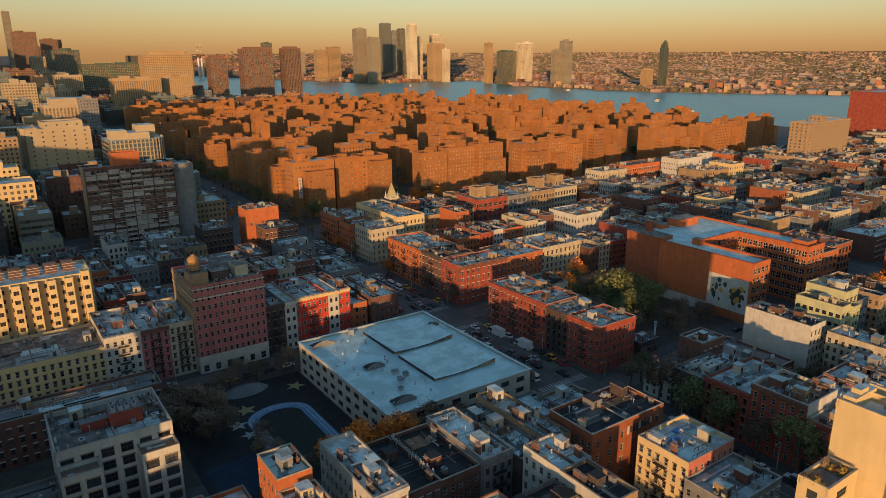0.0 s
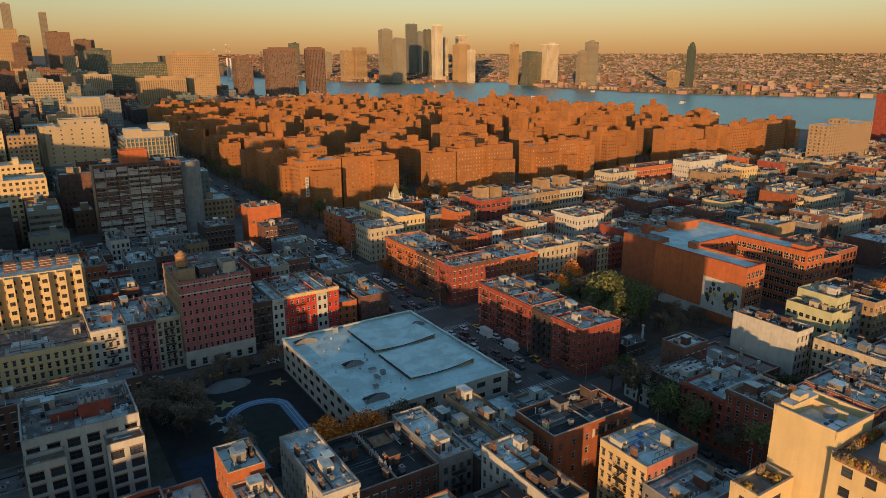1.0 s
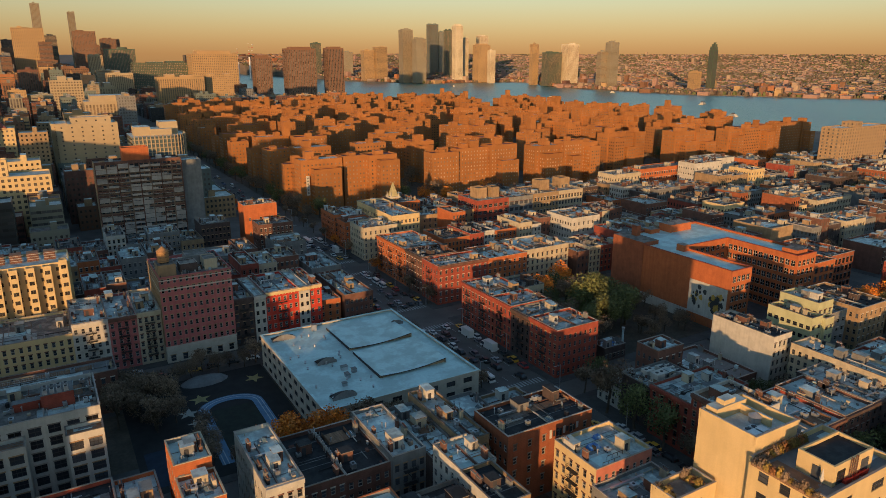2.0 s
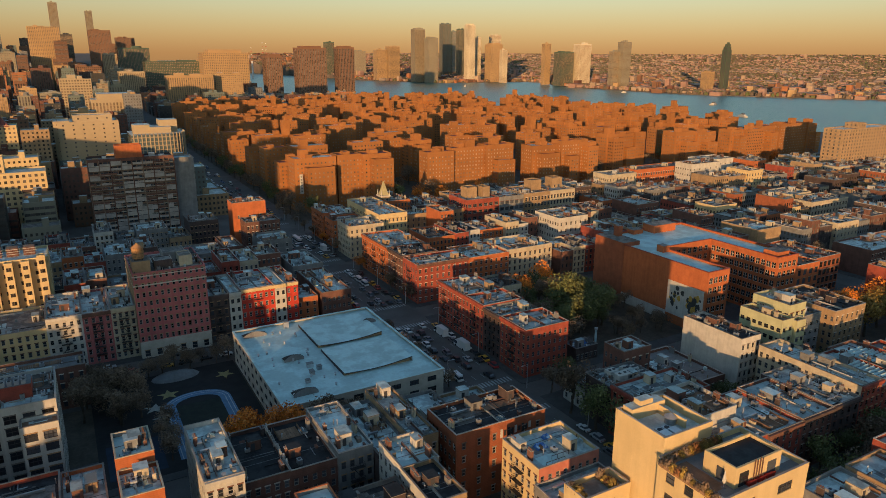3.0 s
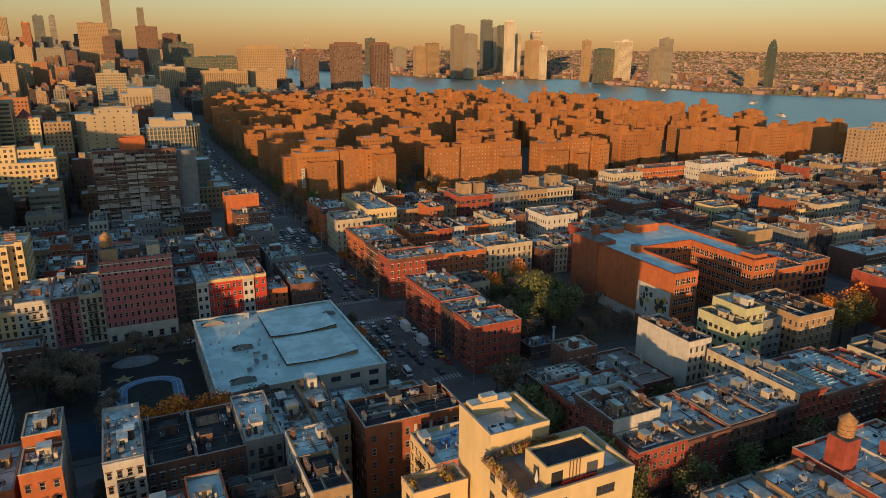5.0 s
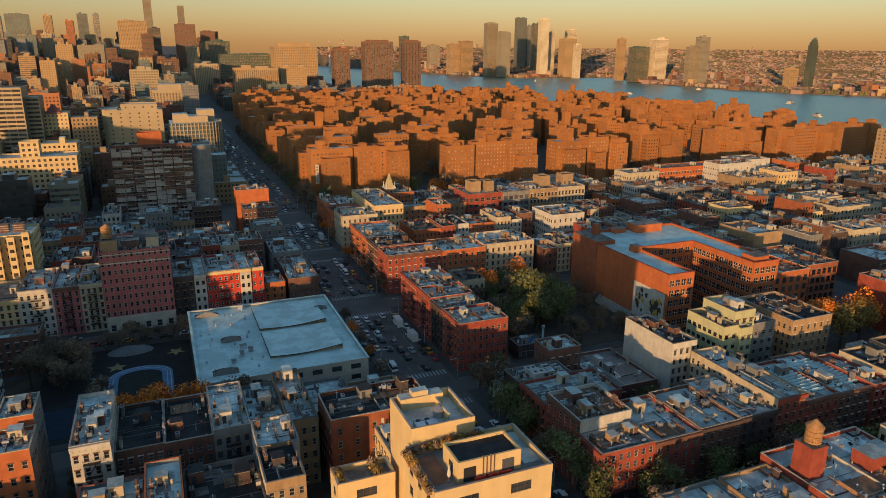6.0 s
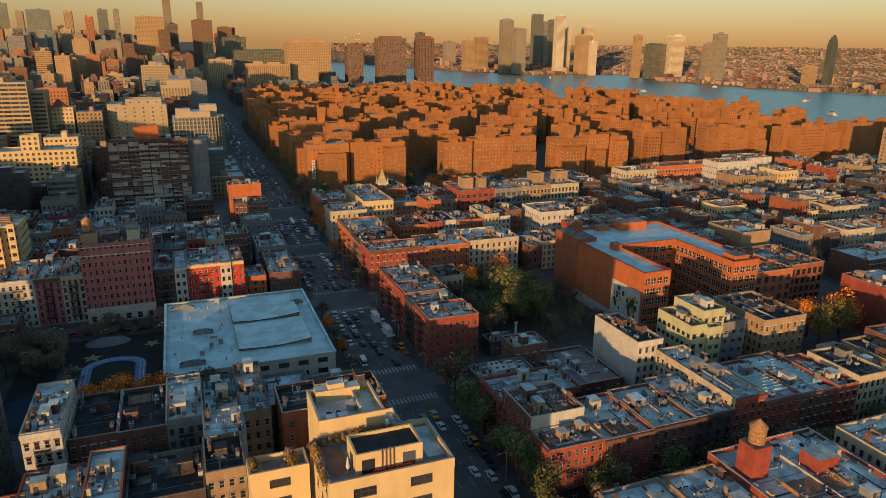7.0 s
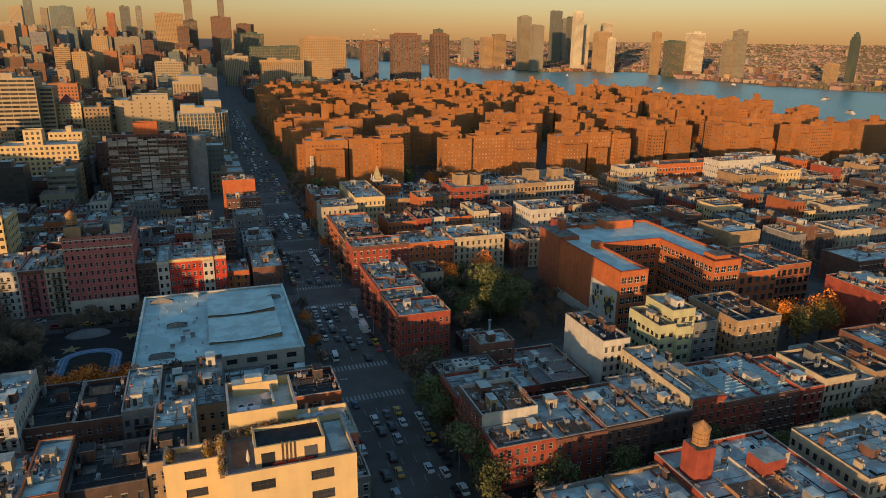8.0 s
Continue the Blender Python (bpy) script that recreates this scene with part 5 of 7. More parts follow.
# ---- the ordinary rows that fill the blocks ----
WALLS_NEAR = (M_BRICK, M_BRICK, M_BRICK2, M_BRICK2, M_BRICKD, M_TAN, M_CREAM, M_GREY, M_WHITE, M_ORANGE)
WALLS_FAR = (M_BRICK, M_BRICK2, M_BRICK2, M_BRICKD, M_TAN, M_TAN, M_CREAM, M_GREY, M_GREY, M_ORANGE, M_BRICKD, M_YELLOW, M_RUSSET)
LABELS = {"brick_red": "red brick", "brick_brown": "brown brick", "brick_dark": "dark brick", "brick_tan": "tan brick", "painted_cream": "cream painted", "cement_grey": "grey cement", "painted_white": "white painted", "brick_orange": "orange brick", "brick_russet": "russet brick", "stucco_yellow": "yellow", "limestone": "pale stone"}


def fill_row(rnd, x0, x1, y0, y1, front, low, high, level, kind="walk-up tenement", into=None):
    x = x0
    while x < x1 - 5:
        w = rnd.choice([7.6, 7.6, 8.5, 11, 15])
        if x + w > x1 - 5:
            w = x1 - x
        d = rnd.uniform(-4, 3)
        a, b = (y0, y1 + d) if front == "S" else (y0 - d, y1)
        h = rnd.uniform(low, high)
        if is_free(x, a, x + w, b):
            m = rnd.choice(WALLS_NEAR if level else WALLS_FAR)
            if level == 0 and rnd.random() < 0.14:
                h += rnd.uniform(3, 6)
            fc = "S"
            if x == x0:
                fc = "SW"
            if x + w >= x1 - 0.1 and x < 120:
                fc += "E"
            T(x, a, x + w, b, h, m, None, level, fc, seed=rnd.randint(0, 10 ** 6), label=LABELS[m.name] + " " + kind + " with a flat roof", hold=False, into=into,
              escape="S" if level == 2 and rnd.random() < 0.5 else "", cornice=rnd.choice([M_BRICK2, M_CREAM, M_BRICKD]) if level == 2 else None)
        x += w


def fill_block(bx, by, low=13, high=19, level=1, seed=1):
    rnd = random.Random(seed)
    far = Shape() if level == 0 else None
    fill_row(rnd, bx[0], bx[1], by[0], by[0] + 21, "S", low, high, level, into=far)
    fill_row(rnd, bx[0], bx[1], by[1] - 21, by[1], "N", low, high, level, into=far)
    for x0, x1 in ((bx[0], bx[0] + 18), (bx[1] - 18, bx[1])):
        if is_free(x0, by[0] + 24.5, x1, by[1] - 24.5):
            T(x0, by[0] + 24.5, x1, by[1] - 24.5, rnd.uniform(low, high), rnd.choice(WALLS_NEAR), None, level, "SW", label="brick avenue tenement with a flat roof", hold=False, into=far)
    if far is not None and far.v:
        far.made("tenement_rows", ((bx[0] + bx[1]) / 2, (by[0] + by[1]) / 2, 0), None, "rows of flat-roofed brick tenements with cluttered roofs", "tenement rows", "stuff")


# room for the unseen shadow-casting towers
reserve(-46, 88, -10, 137)
reserve(-58, 250, -22, 288)
reserve(-76, 203, -58, 221)
reserve(-145, 332, -99, 371)
reserve(-137, 222, -83, 250)
reserve(-180, 370, -120, 430)
for i, bx in enumerate(BLOCKS_X):
    for j, by in enumerate(BLOCKS_Y):
        near = i in (1, 2) and by[0] > -20
        low, high = (13, 19.5) if by[0] < -20 else (11.5, 19.5)
        if i >= 3:
            low, high = 12.5, 16.5
        if i == 1 and by[0] == -14:
            low, high = 10.5, 13.0
        # westernmost rows lie out of view; made taller only to shade the rest
        if i == 0:
            low, high = 22, 33
        fill_block(bx, by, low, high, 1 if near else 0, 100 + 10 * i + j)


# ---- the brick housing estate north of fourteenth street ----
def slab_tower(x, y, w, d, h, wall, label, wings=(), floors=12, seed=0, win=(1.3, 1.5), pitch=3.2, name="apartment_tower", category="apartment tower", roof=None, glassy=None, heads=2, sides="SWE", crown=None, style="grid", rim=None):
    """A tall block: a body with wings (dx, dy, w, d, h), each with a parapet, ranks of windows and roof houses.
    style: grid of single windows, upright strips, or long bands."""
    rnd = random.Random(seed or int(x * 7 + y))
    roof = roof or M_SILVER
    base = (x, y, rise(x, y))
    z0 = base[2] - 1.0 if base[2] > 0 else 0.0
    top = root(name, base, label, category)
    wins = Shape()
    for dx, dy, ww, dd, hh in ((0, 0, w, d, h), *wings):
        ax, ay, bx, by = x + dx - ww / 2, y + dy - dd / 2, x + dx + ww / 2, y + dy + dd / 2
        zt = base[2] + hh
        body = Shape()
        body.shell(ax, ay, z0, bx, by, zt, wall, roof, rim)
        body.made("wing", base, top)
        step = hh / max(1, round(hh / (h / floors)))
        for fc, p0, p1 in (("S", (ax, ay), (bx, ay)), ("W", (ax, by), (ax, ay)), ("E", (bx, ay), (bx, by))):
            if fc in sides:
                n = max(2, round(math.dist(p0, p1) / pitch))
                u, v = win
                if style == "strips":
                    u, v = pitch * 0.5, step * 0.9
                elif style == "bands":
                    u, v = pitch * 0.95, step * 0.5
                plain_windows(wins, p0, p1, base[2], zt, int(hh / step), n, u, v, 1.0, step, glassy, 0.5, 0.05)
    for k in range(heads):
        a, b, c = rnd.uniform(0.12, 0.3) * w, rnd.uniform(0.3, 0.6) * d, rnd.uniform(2.6, 6.5)
        px, py = x + rnd.uniform(-0.33, 0.33) * w, y + rnd.uniform(-0.2, 0.25) * d
        hd = Shape()
        hd.box(px - a / 2, py - b / 2, base[2] + h, px + a / 2, py + b / 2, base[2] + h + c, wall, roof)
        hd.made("roof_house", base, top)
    if crown:
        hd = Shape()
        hd.box(x - w * 0.36, y - d * 0.36, base[2] + h, x + w * 0.36, y + d * 0.36, base[2] + h + crown, wall, roof)
        hd.made("crown", base, top)
    wins.made("window_rank", base, top, "", "", "stuff")
    return top


def housing_block(rnd, x0, x1, y, h, tall=0.0, wave=(3.5, 10.0)):
    """One slab of the estate: a chain of stepped wings, lift houses and the odd tall chimney house."""
    wings, heads = [], []
    x = x0
    side = rnd.choice([-1, 1])
    cx = (x0 + x1) / 2
    while x < x1 - 4:
        w = min(rnd.uniform(17, 30), x1 - x)
        if x1 - x - w < 9:
            w = x1 - x
        off = side * rnd.uniform(*wave)
        side = -side
        hh = h - rnd.choice([0.0, 0.3, 0.6, 1.5, 3.0])
        d = rnd.uniform(13, 16)
        wings.append((x + w / 2 - cx, off, w, d, hh))
        if rnd.random() < 0.6:
            fw = w * rnd.uniform(0.45, 0.7)
            wings.append((x + w / 2 - cx + rnd.uniform(-2, 2), off - d / 2 - 4.0, fw, 8.0, hh - rnd.choice([2.9, 5.8, 8.7, 11.6])))
        for q in range(rnd.choice([1, 1, 2])):
            a, b = rnd.uniform(4, 8), rnd.uniform(4, 7)
            heads.append((x + w * rnd.uniform(0.3, 0.7), y + off + rnd.uniform(-2, 3), a, b, hh, rnd.choice([2.2, 2.8, 3.4, 5.2])))
        x += w
    if rnd.random() < tall:
        heads.append((cx + rnd.uniform(-8, 8), y + 2, 6, 6, h, rnd.uniform(9, 13)))
    base = (cx, y, 0)
    thing = root("housing_slab", base, "orange brick housing slab with stepped wings and roof houses", "apartment block", "slabs of the housing estate")
    wins = Shape()
    for dx, dy, ww, dd, hh in wings:
        ax, ay, bx, by = cx + dx - ww / 2, y + dy - dd / 2, cx + dx + ww / 2, y + dy + dd / 2
        s = Shape()
        s.shell(ax, ay, 0, bx, by, hh, M_STUY, rnd.choice([M_REDROOF, M_REDROOF, M_SILVER]), M_STUY)
        s.made("wing", base, thing)
        for p0, p1 in (((ax, ay), (bx, ay)), ((ax, by), (ax, ay)), ((bx, ay), (bx, by))):
            if p0[0] == p1[0] == bx and bx > 330:
                continue
            n = max(2, round(math.dist(p0, p1) / 3.0))
            # mostly the pale pane colour, which stands in for faint glints
            plain_windows(wins, p0, p1, 0, hh, int(hh / 2.85), n, 1.0, 1.15, 1.0, 2.85, M_GLASSPALE if rnd.random() < 0.88 else M_GLASSFAR, 0.8, 0.05)
    for px, py, a, b, z, up in heads:
        s = Shape()
        s.shell(px - a / 2, py - b / 2, z - 1, px + a / 2, py + b / 2, z + up, M_STUY, M_GRAVEL, None, 0.4, 0.3)
        s.made("lift_house", base, thing)
    wins.made("window_rank", base, thing, "", "", "stuff")


def housing_estate():
    rnd = random.Random(21)
    # the row along fourteenth street
    for x0, x1, y in ((176, 206, 436), (207, 246, 432), (279, 357, 437), (372, 440, 428), (468, 516, 450), (534, 586, 428), (608, 674, 426), (702, 764, 442)):
        housing_block(rnd, x0, x1, y, 36.6, wave=(0.8, 2.6))
    # rows behind, broken by courts, and the slabs that line the avenue
    for y, start in ((506, 176), (578, 190), (648, 174), (716, 196), (786, 178), (852, 215), (918, 182), (982, 200), (1050, 190), (1118, 210)):
        x = start
        while x < min(770, along(WEST_SHORE, y) - 85):
            L = rnd.uniform(40, 76)
            housing_block(rnd, x, x + L, y + rnd.uniform(-14, 14), rnd.uniform(34.5, 37.8), 0.22)
            x += L + rnd.uniform(20, 46)
    for y in (470, 545, 612, 684, 750, 820):
        housing_block(rnd, 174, 190, y, rnd.uniform(29, 31))


housing_estate()
# unseen tan towers to the west, added only to throw the long shadows
slab_tower(-28, 124, 34, 27, 49, M_TAN, "tan brick block added out of view to shade the rose house", (), 15, 3)
slab_tower(-110, 236, 50, 24, 71, M_TAN, "tan brick tower added out of view to shade the balcony slab", (), 22, 3)
slab_tower(-67, 212, 16, 16, 72, M_TAN, "slim tan brick tower added out of view to shade the estate", (), 22, 3)
slab_tower(-150, 400, 56, 56, 60, M_TAN, "broad tan brick tower added out of view to shade the hospital", (), 23, 3)
slab_tower(-122, 352, 44, 36, 43, M_TAN, "tan brick tower added out of view to shade the round office", (), 20, 3)
slab_tower(-40, 269, 32, 34, 57, M_TAN, "tall tan brick block added out of view to shade the slab", (), 18, 3)

# ---- riverside towers and the far shore ----
M_FARGLASS = surface("tower_glass", (0.16, 0.19, 0.17), rough=0.18, vary=0.15, scale=0.03, fine=0.3, bump=0.0, spec=0.6)
M_FARGREEN = surface("tower_green_glass", (0.085, 0.115, 0.085), rough=0.2, vary=0.15, scale=0.03, fine=0.3, bump=0.0, spec=0.6)
M_FARTAN = surface("tower_tan", (0.39, 0.258, 0.13), vary=0.12, scale=0.03, fine=0.5, bump=0.0)
M_FARPALE = surface("tower_pale", (0.38, 0.30, 0.19), vary=0.12, scale=0.03, fine=0.5, bump=0.0)
M_FARBROWN = surface("tower_brown", (0.19, 0.10, 0.06), vary=0.12, scale=0.03, fine=0.5, bump=0.0)
M_FARRUST = surface("tower_rust", (0.36, 0.15, 0.07), vary=0.15, scale=0.03, fine=0.5, bump=0.0)
M_FARDARK = surface("tower_dark_glass", (0.06, 0.058, 0.055), rough=0.3, vary=0.15, scale=0.03, fine=0.5, bump=0.0)
M_FARBRIGHT = surface("tower_cream", (0.6, 0.52, 0.37), vary=0.12, scale=0.03, fine=0.5, bump=0.0)
# far pane tone kept close to tan walls, for low contrast
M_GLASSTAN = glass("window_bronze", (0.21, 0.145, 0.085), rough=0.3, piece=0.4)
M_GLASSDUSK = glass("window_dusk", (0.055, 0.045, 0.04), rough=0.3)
# far shore tones, paled and greyed: distance haze put into the base colours
M_HAZEROSE = surface("shore_rose_brick", (0.34, 0.21, 0.165), vary=0.25, scale=0.02, fine=0.3, bump=0.0)
M_HAZETAN = surface("shore_dull_tan", (0.37, 0.27, 0.19), vary=0.25, scale=0.02, fine=0.3, bump=0.0)
M_HAZEGREY = surface("shore_grey_roof", (0.28, 0.235, 0.21), vary=0.25, scale=0.02, fine=0.3, bump=0.0)
M_HAZEWOOD = surface("shore_woodland", (0.15, 0.118, 0.085), vary=0.3, scale=0.02, fine=0.3, bump=0.0)
M_FARGREY = surface("tower_grey", (0.25, 0.225, 0.165), vary=0.12, scale=0.03, fine=0.5, bump=0.0)


def far_tower(x, y, w, h, wall, label, d=0.0, win=(2.1, 1.9), pitch=3.6, floors=0, crown=0.0, heads=2):
    style = ("grid", "strips", "strips", "bands", "grid")[int(abs(x * 3 + y)) % 5]
    if wall is M_FARBROWN and y < 1750 and x > 450:
        style = "strips"
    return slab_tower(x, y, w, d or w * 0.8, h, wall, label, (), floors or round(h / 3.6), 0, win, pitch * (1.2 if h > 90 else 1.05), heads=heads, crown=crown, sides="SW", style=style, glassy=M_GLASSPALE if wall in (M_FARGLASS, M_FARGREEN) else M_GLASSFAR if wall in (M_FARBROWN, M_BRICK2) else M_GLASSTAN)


# three dark brick towers by the water
far_tower(521, 1690, 40, 99, M_FARBROWN, "dark brown brick riverside tower", d=34, heads=0, crown=5)
far_tower(617, 1690, 74, 119, M_FARBROWN, "wide dark brown brick riverside tower", d=36, heads=0, crown=5)
far_tower(711, 1698, 42, 121, M_FARBROWN, "dark brown brick riverside tower", d=36, heads=0, crown=4)
# towers across the river
far_tower(1306, 2434, 44, 197, M_FARGREY, "grey glass riverside tower with a flat top", crown=4)
far_tower(1328, 2366, 42, 163, M_FARGREY, "grey glass riverside tower", crown=4)
far_tower(1674, 2870, 44, 223, M_FARGLASS, "blue-grey glass tower across the river")
far_tower(1711, 2857, 25, 189, M_FARGLASS, "slim blue-grey glass tower across the river")
far_tower(1662, 2711, 30, 199, M_FARGREEN, "dark green glass tower across the river")
far_tower(1495, 2359, 34, 213, M_FARBRIGHT, "tall pale tower lit by the low sun", crown=6)
far_tower(1557, 2397, 19, 169, M_FARBRIGHT, "slim pale tower lit by the low sun")
far_tower(1585, 2324, 54, 142, M_FARTAN, "broad tan tower across the river", crown=6)
far_tower(1809, 2656, 42, 174, M_FARBRIGHT, "pale stepped tower behind the riverside towers")
far_tower(1559, 2216, 24, 121, M_FARBRIGHT, "pale riverside tower across the river")
far_tower(1618, 2030, 26, 142, M_FARTAN, "slim tan brick riverside tower")
far_tower(1619, 1930, 56, 113, M_FARGREEN, "broad dark green glass block", d=40)
far_tower(1679, 1905, 50, 140, M_FARBRIGHT, "pale gridded residential tower", d=36)
far_tower(1639, 1701, 26, 115, M_FARGREY, "grey glass riverside tower with flat top")
far_tower(1669, 1688, 34, 144, M_FARGREY, "tall grey glass riverside tower with flat top")
slab_tower(1795, 1395, 20, 17, 120, M_FARGREEN, "dark green glass tower with a tapering stepped crown", ((0, 0, 17, 14, 129), (1, 0, 12, 10, 136), (2, 0, 6, 5, 141)), 32, 3, pitch=5.0, style="strips", glassy=M_FARDARK, heads=0)
far_tower(1759, 1425, 30, 57, M_FARTAN, "tan mid-rise block by the water")
far_tower(1242, 2652, 45, 120, M_FARTAN, "tan riverside apartment tower")
far_tower(1290, 2633, 48, 133, M_FARTAN, "broad tan riverside apartment tower")
far_tower(1170, 3056, 40, 140, M_FARGREEN, "hazy green tower across the river")
far_tower(1297, 3009, 50, 101, M_FARGREY, "hazy grey block across the river")

# the tall city to the north-west
far_tower(-409, 2406, 50, 142, M_FARPALE, "pale stone office tower with small windows")
far_tower(-545, 3194, 46, 201, M_FARPALE, "pale stepped office tower with setbacks")
far_tower(-520, 3294, 29, 227, M_FARGLASS, "dark glass office tower with a flat top")
far_tower(-385, 2605, 25, 136, M_FARPALE, "pale gridded office tower")
far_tower(-345, 2934, 71, 207, M_FARGLASS, "broad dark glass office tower")
far_tower(-499, 3500, 28, 195, M_FARGREY, "grey stone office tower with a flat roof")
far_tower(-248, 2931, 28, 206, M_FARTAN, "slim tan residential tower")
far_tower(-202, 2433, 30, 137, M_FARPALE, "pale brick residential tower with many windows")
far_tower(-162, 2737, 25, 184, M_ORANGE, "slim red brick tower with a plain top")
far_tower(-171, 3446, 40, 212, M_FARGLASS, "dark glass tower with a flat roof")
far_tower(-140, 3843, 26, 212, M_FARGLASS, "slim grey glass tower with flat top")
far_tower(43, 2271, 78, 174, M_FARTAN, "broad brown residential tower with vertical bays")
far_tower(95, 3552, 36, 288, M_FARGREY, "very slim dark supertall tower")
far_tower(101, 2600, 46, 162, M_FARDARK, "dark green glass tower with a flat top")
far_tower(203, 2585, 66, 176, M_FARBROWN, "dark brown brick tower with plain walls")
far_tower(264, 4149, 34, 262, M_FARGREY, "very tall slim glass tower")
far_tower(298, 2800, 62, 158, M_FARBROWN, "tan brick stepped tower with setbacks")
far_tower(284, 2955, 44, 132, M_FARBROWN, "brown brick tower near the river")
far_tower(209, 2344, 39, 102, M_FARPALE, "pale brick hospital tower with flat roof")
far_tower(287, 2471, 93, 121, M_FARGREEN, "green glass hospital block with flat roof")
far_tower(-83, 1643, 32, 106, M_FARTAN, "tan brick tower with balconies")
far_tower(-125, 1433, 27, 85, M_FARTAN, "tan brick apartment tower with small windows")
far_tower(28, 1452, 33, 78, M_BRICK2, "brown brick apartment tower with flat roof")
far_tower(-75, 1341, 30, 73, M_FARTAN, "tan apartment tower with stepped roof")
far_tower(203, 1959, 53, 66, M_FARGREY, "grey hospital block with banded windows")
far_tower(-53, 1958, 60, 105, M_FARGREY, "grey concrete office block with flat roof")
far_tower(117, 1659, 46, 77, M_FARBROWN, "brown brick apartment block with roof tank")
far_tower(198, 1658, 51, 66, M_FARPALE, "pale banded hospital block")
far_tower(-39, 1748, 32, 85, M_FARBROWN, "brown brick tower with a plain top")
far_tower(-171, 1527, 26, 75, M_FARBROWN, "brown brick apartment tower")
far_tower(-206, 1417, 23, 74, M_FARTAN, "tan brick apartment slab")
far_tower(70, 1090, 40, 70, M_FARPALE, "pale gridded apartment slab", d=30)
far_tower(101, 1095, 20, 64, M_FARGREY, "grey wing of a gridded apartment slab", d=26)
far_tower(122, 1165, 34, 58, M_FARPALE, "pale apartment block beside a taller slab")
far_tower(104, 910, 52, 52, M_FARPALE, "pale apartment block with a stepped roof", crown=7)
far_tower(262, 1320, 80, 66, M_FARTAN, "tan banded hospital slab with long windows", d=30, win=(2.6, 1.5))
far_tower(335, 1340, 50, 67, M_FARTAN, "tan hospital tower with flat roof", d=28)
far_tower(305, 1740, 140, 86, M_FARGREEN, "long green glass hospital building", d=50)
far_tower(405, 1690, 104, 106, M_FARTAN, "tan concrete hospital building with a recessed top", d=60, crown=8)
slab_tower(-42, 604, 50, 30, 72, M_FARPALE, "pale banded apartment tower with long windows", ((30, 8, 10, 24, 64),), 21, 3, pitch=6.0, style="bands", glassy=M_GLASSDUSK)

# mid-rise blocks just north of fourteenth street


reserve(40, 380, 134, 418.5)


def balcony_slab():
    x0, y0, x1, y1, h = 51, 419, 98, 436, 44.5
    reserve(x0, y0, 111, y1)
    base = (75, 427, 0)
    top = root("balcony_block", base, "dark brick apartment slab banded with balconies", "apartment block")
    M_SLAB = surface("brick_umber", (0.25, 0.165, 0.12), vary=0.25, course=0.22)
    w = Shape()
    facade(w, M_SLAB, (x0, y0), (x1, y0), 0, h + 1, 15, 18, 2.2, 1.9, 0.9, 2.95, 0.4)
    facade(w, M_BRICKD, (x1, y0), (x1, y1), 0, h + 1, 15, 5, 1.4, 1.6, 1.2, 2.95, 0.4)
    facade(w, M_BRICKD, (x1, y1), (x0, y1), 0, h + 1, 0, 0, 1, 1, 1, 1)
    facade(w, M_TAN, (x0, y1), (x0, y0), 0, h + 1, 15, 3, 1.2, 1.5, 1.2, 2.95, 0.4)
    w.face([(x0, y0, h), (x1, y0, h), (x1, y1, h), (x0, y1, h)], M_GRAVEL)
    w.made("wall", base, top)
    side = Shape()
    side.shell(x1 + 0.1, y0 + 2, 0, 110, y1 - 2, h - 1.5, M_GREY, M_SILVER)
    side.made("stair_wing", base, top, "plain grey stair wing")
    rnd = random.Random(6)
    n = 8
    bay = (x1 - x0) / n
    for q in range(n + 1):
        p = Shape()
        x = x0 + bay * q
        p.box(x - 0.25, y0 - 1.5, 0, x + 0.25, y0, h + 0.4, M_SLAB if q % 2 else M_BRICK2)
        p.made("pier", base, top)
    rail = surface("balcony_panel", (0.40, 0.345, 0.30), vary=0.25, piece=0.14)
    for r in range(15):
        for q in range(n):
            xa = x0 + bay * q + 0.3
            z = 3.0 + r * 2.8
            b = Shape()
            b.box(xa, y0 - 1.5, z - 0.2, xa + bay - 0.6, y0, z, M_STONE, None, True)
            lit = q in (3, 4) or rnd.random() < 0.6
            b.box(xa, y0 - 1.5, z, xa + (bay - 0.6) * (1.0 if rnd.random() < 0.7 else 0.55), y0 - 1.42, z + (1.05 if not lit else rnd.choice([1.05, 2.3])), rail if lit else M_BRICK2)
            b.made("balcony", base, top)
    c = Shape()
    c.box(x0 - 0.2, y0 - 0.3, h - 0.4, x1 + 0.1, y0 - 0.004, h + 1.5, M_BRICK2)
    c.made("top_band", base, top)
    lift = Shape()
    lift.shell(66.5, 423, h - 0.5, 81, 432, h + 7.5, M_ORANGE, M_GRAVEL)
    lift.made("lift_house", base, top, "orange brick lift house")
    for k in range(7):
        u = Shape()
        ux = x0 + 3 + k * 6.2 + rnd.uniform(-1, 1)
        u.box(ux, 424, h, ux + rnd.uniform(1.5, 3.5), 427, h + rnd.uniform(1.2, 3.0), rnd.choice([M_TAN, M_METAL, M_BRICK]))
        u.made("roof_unit", base, top)


balcony_slab()


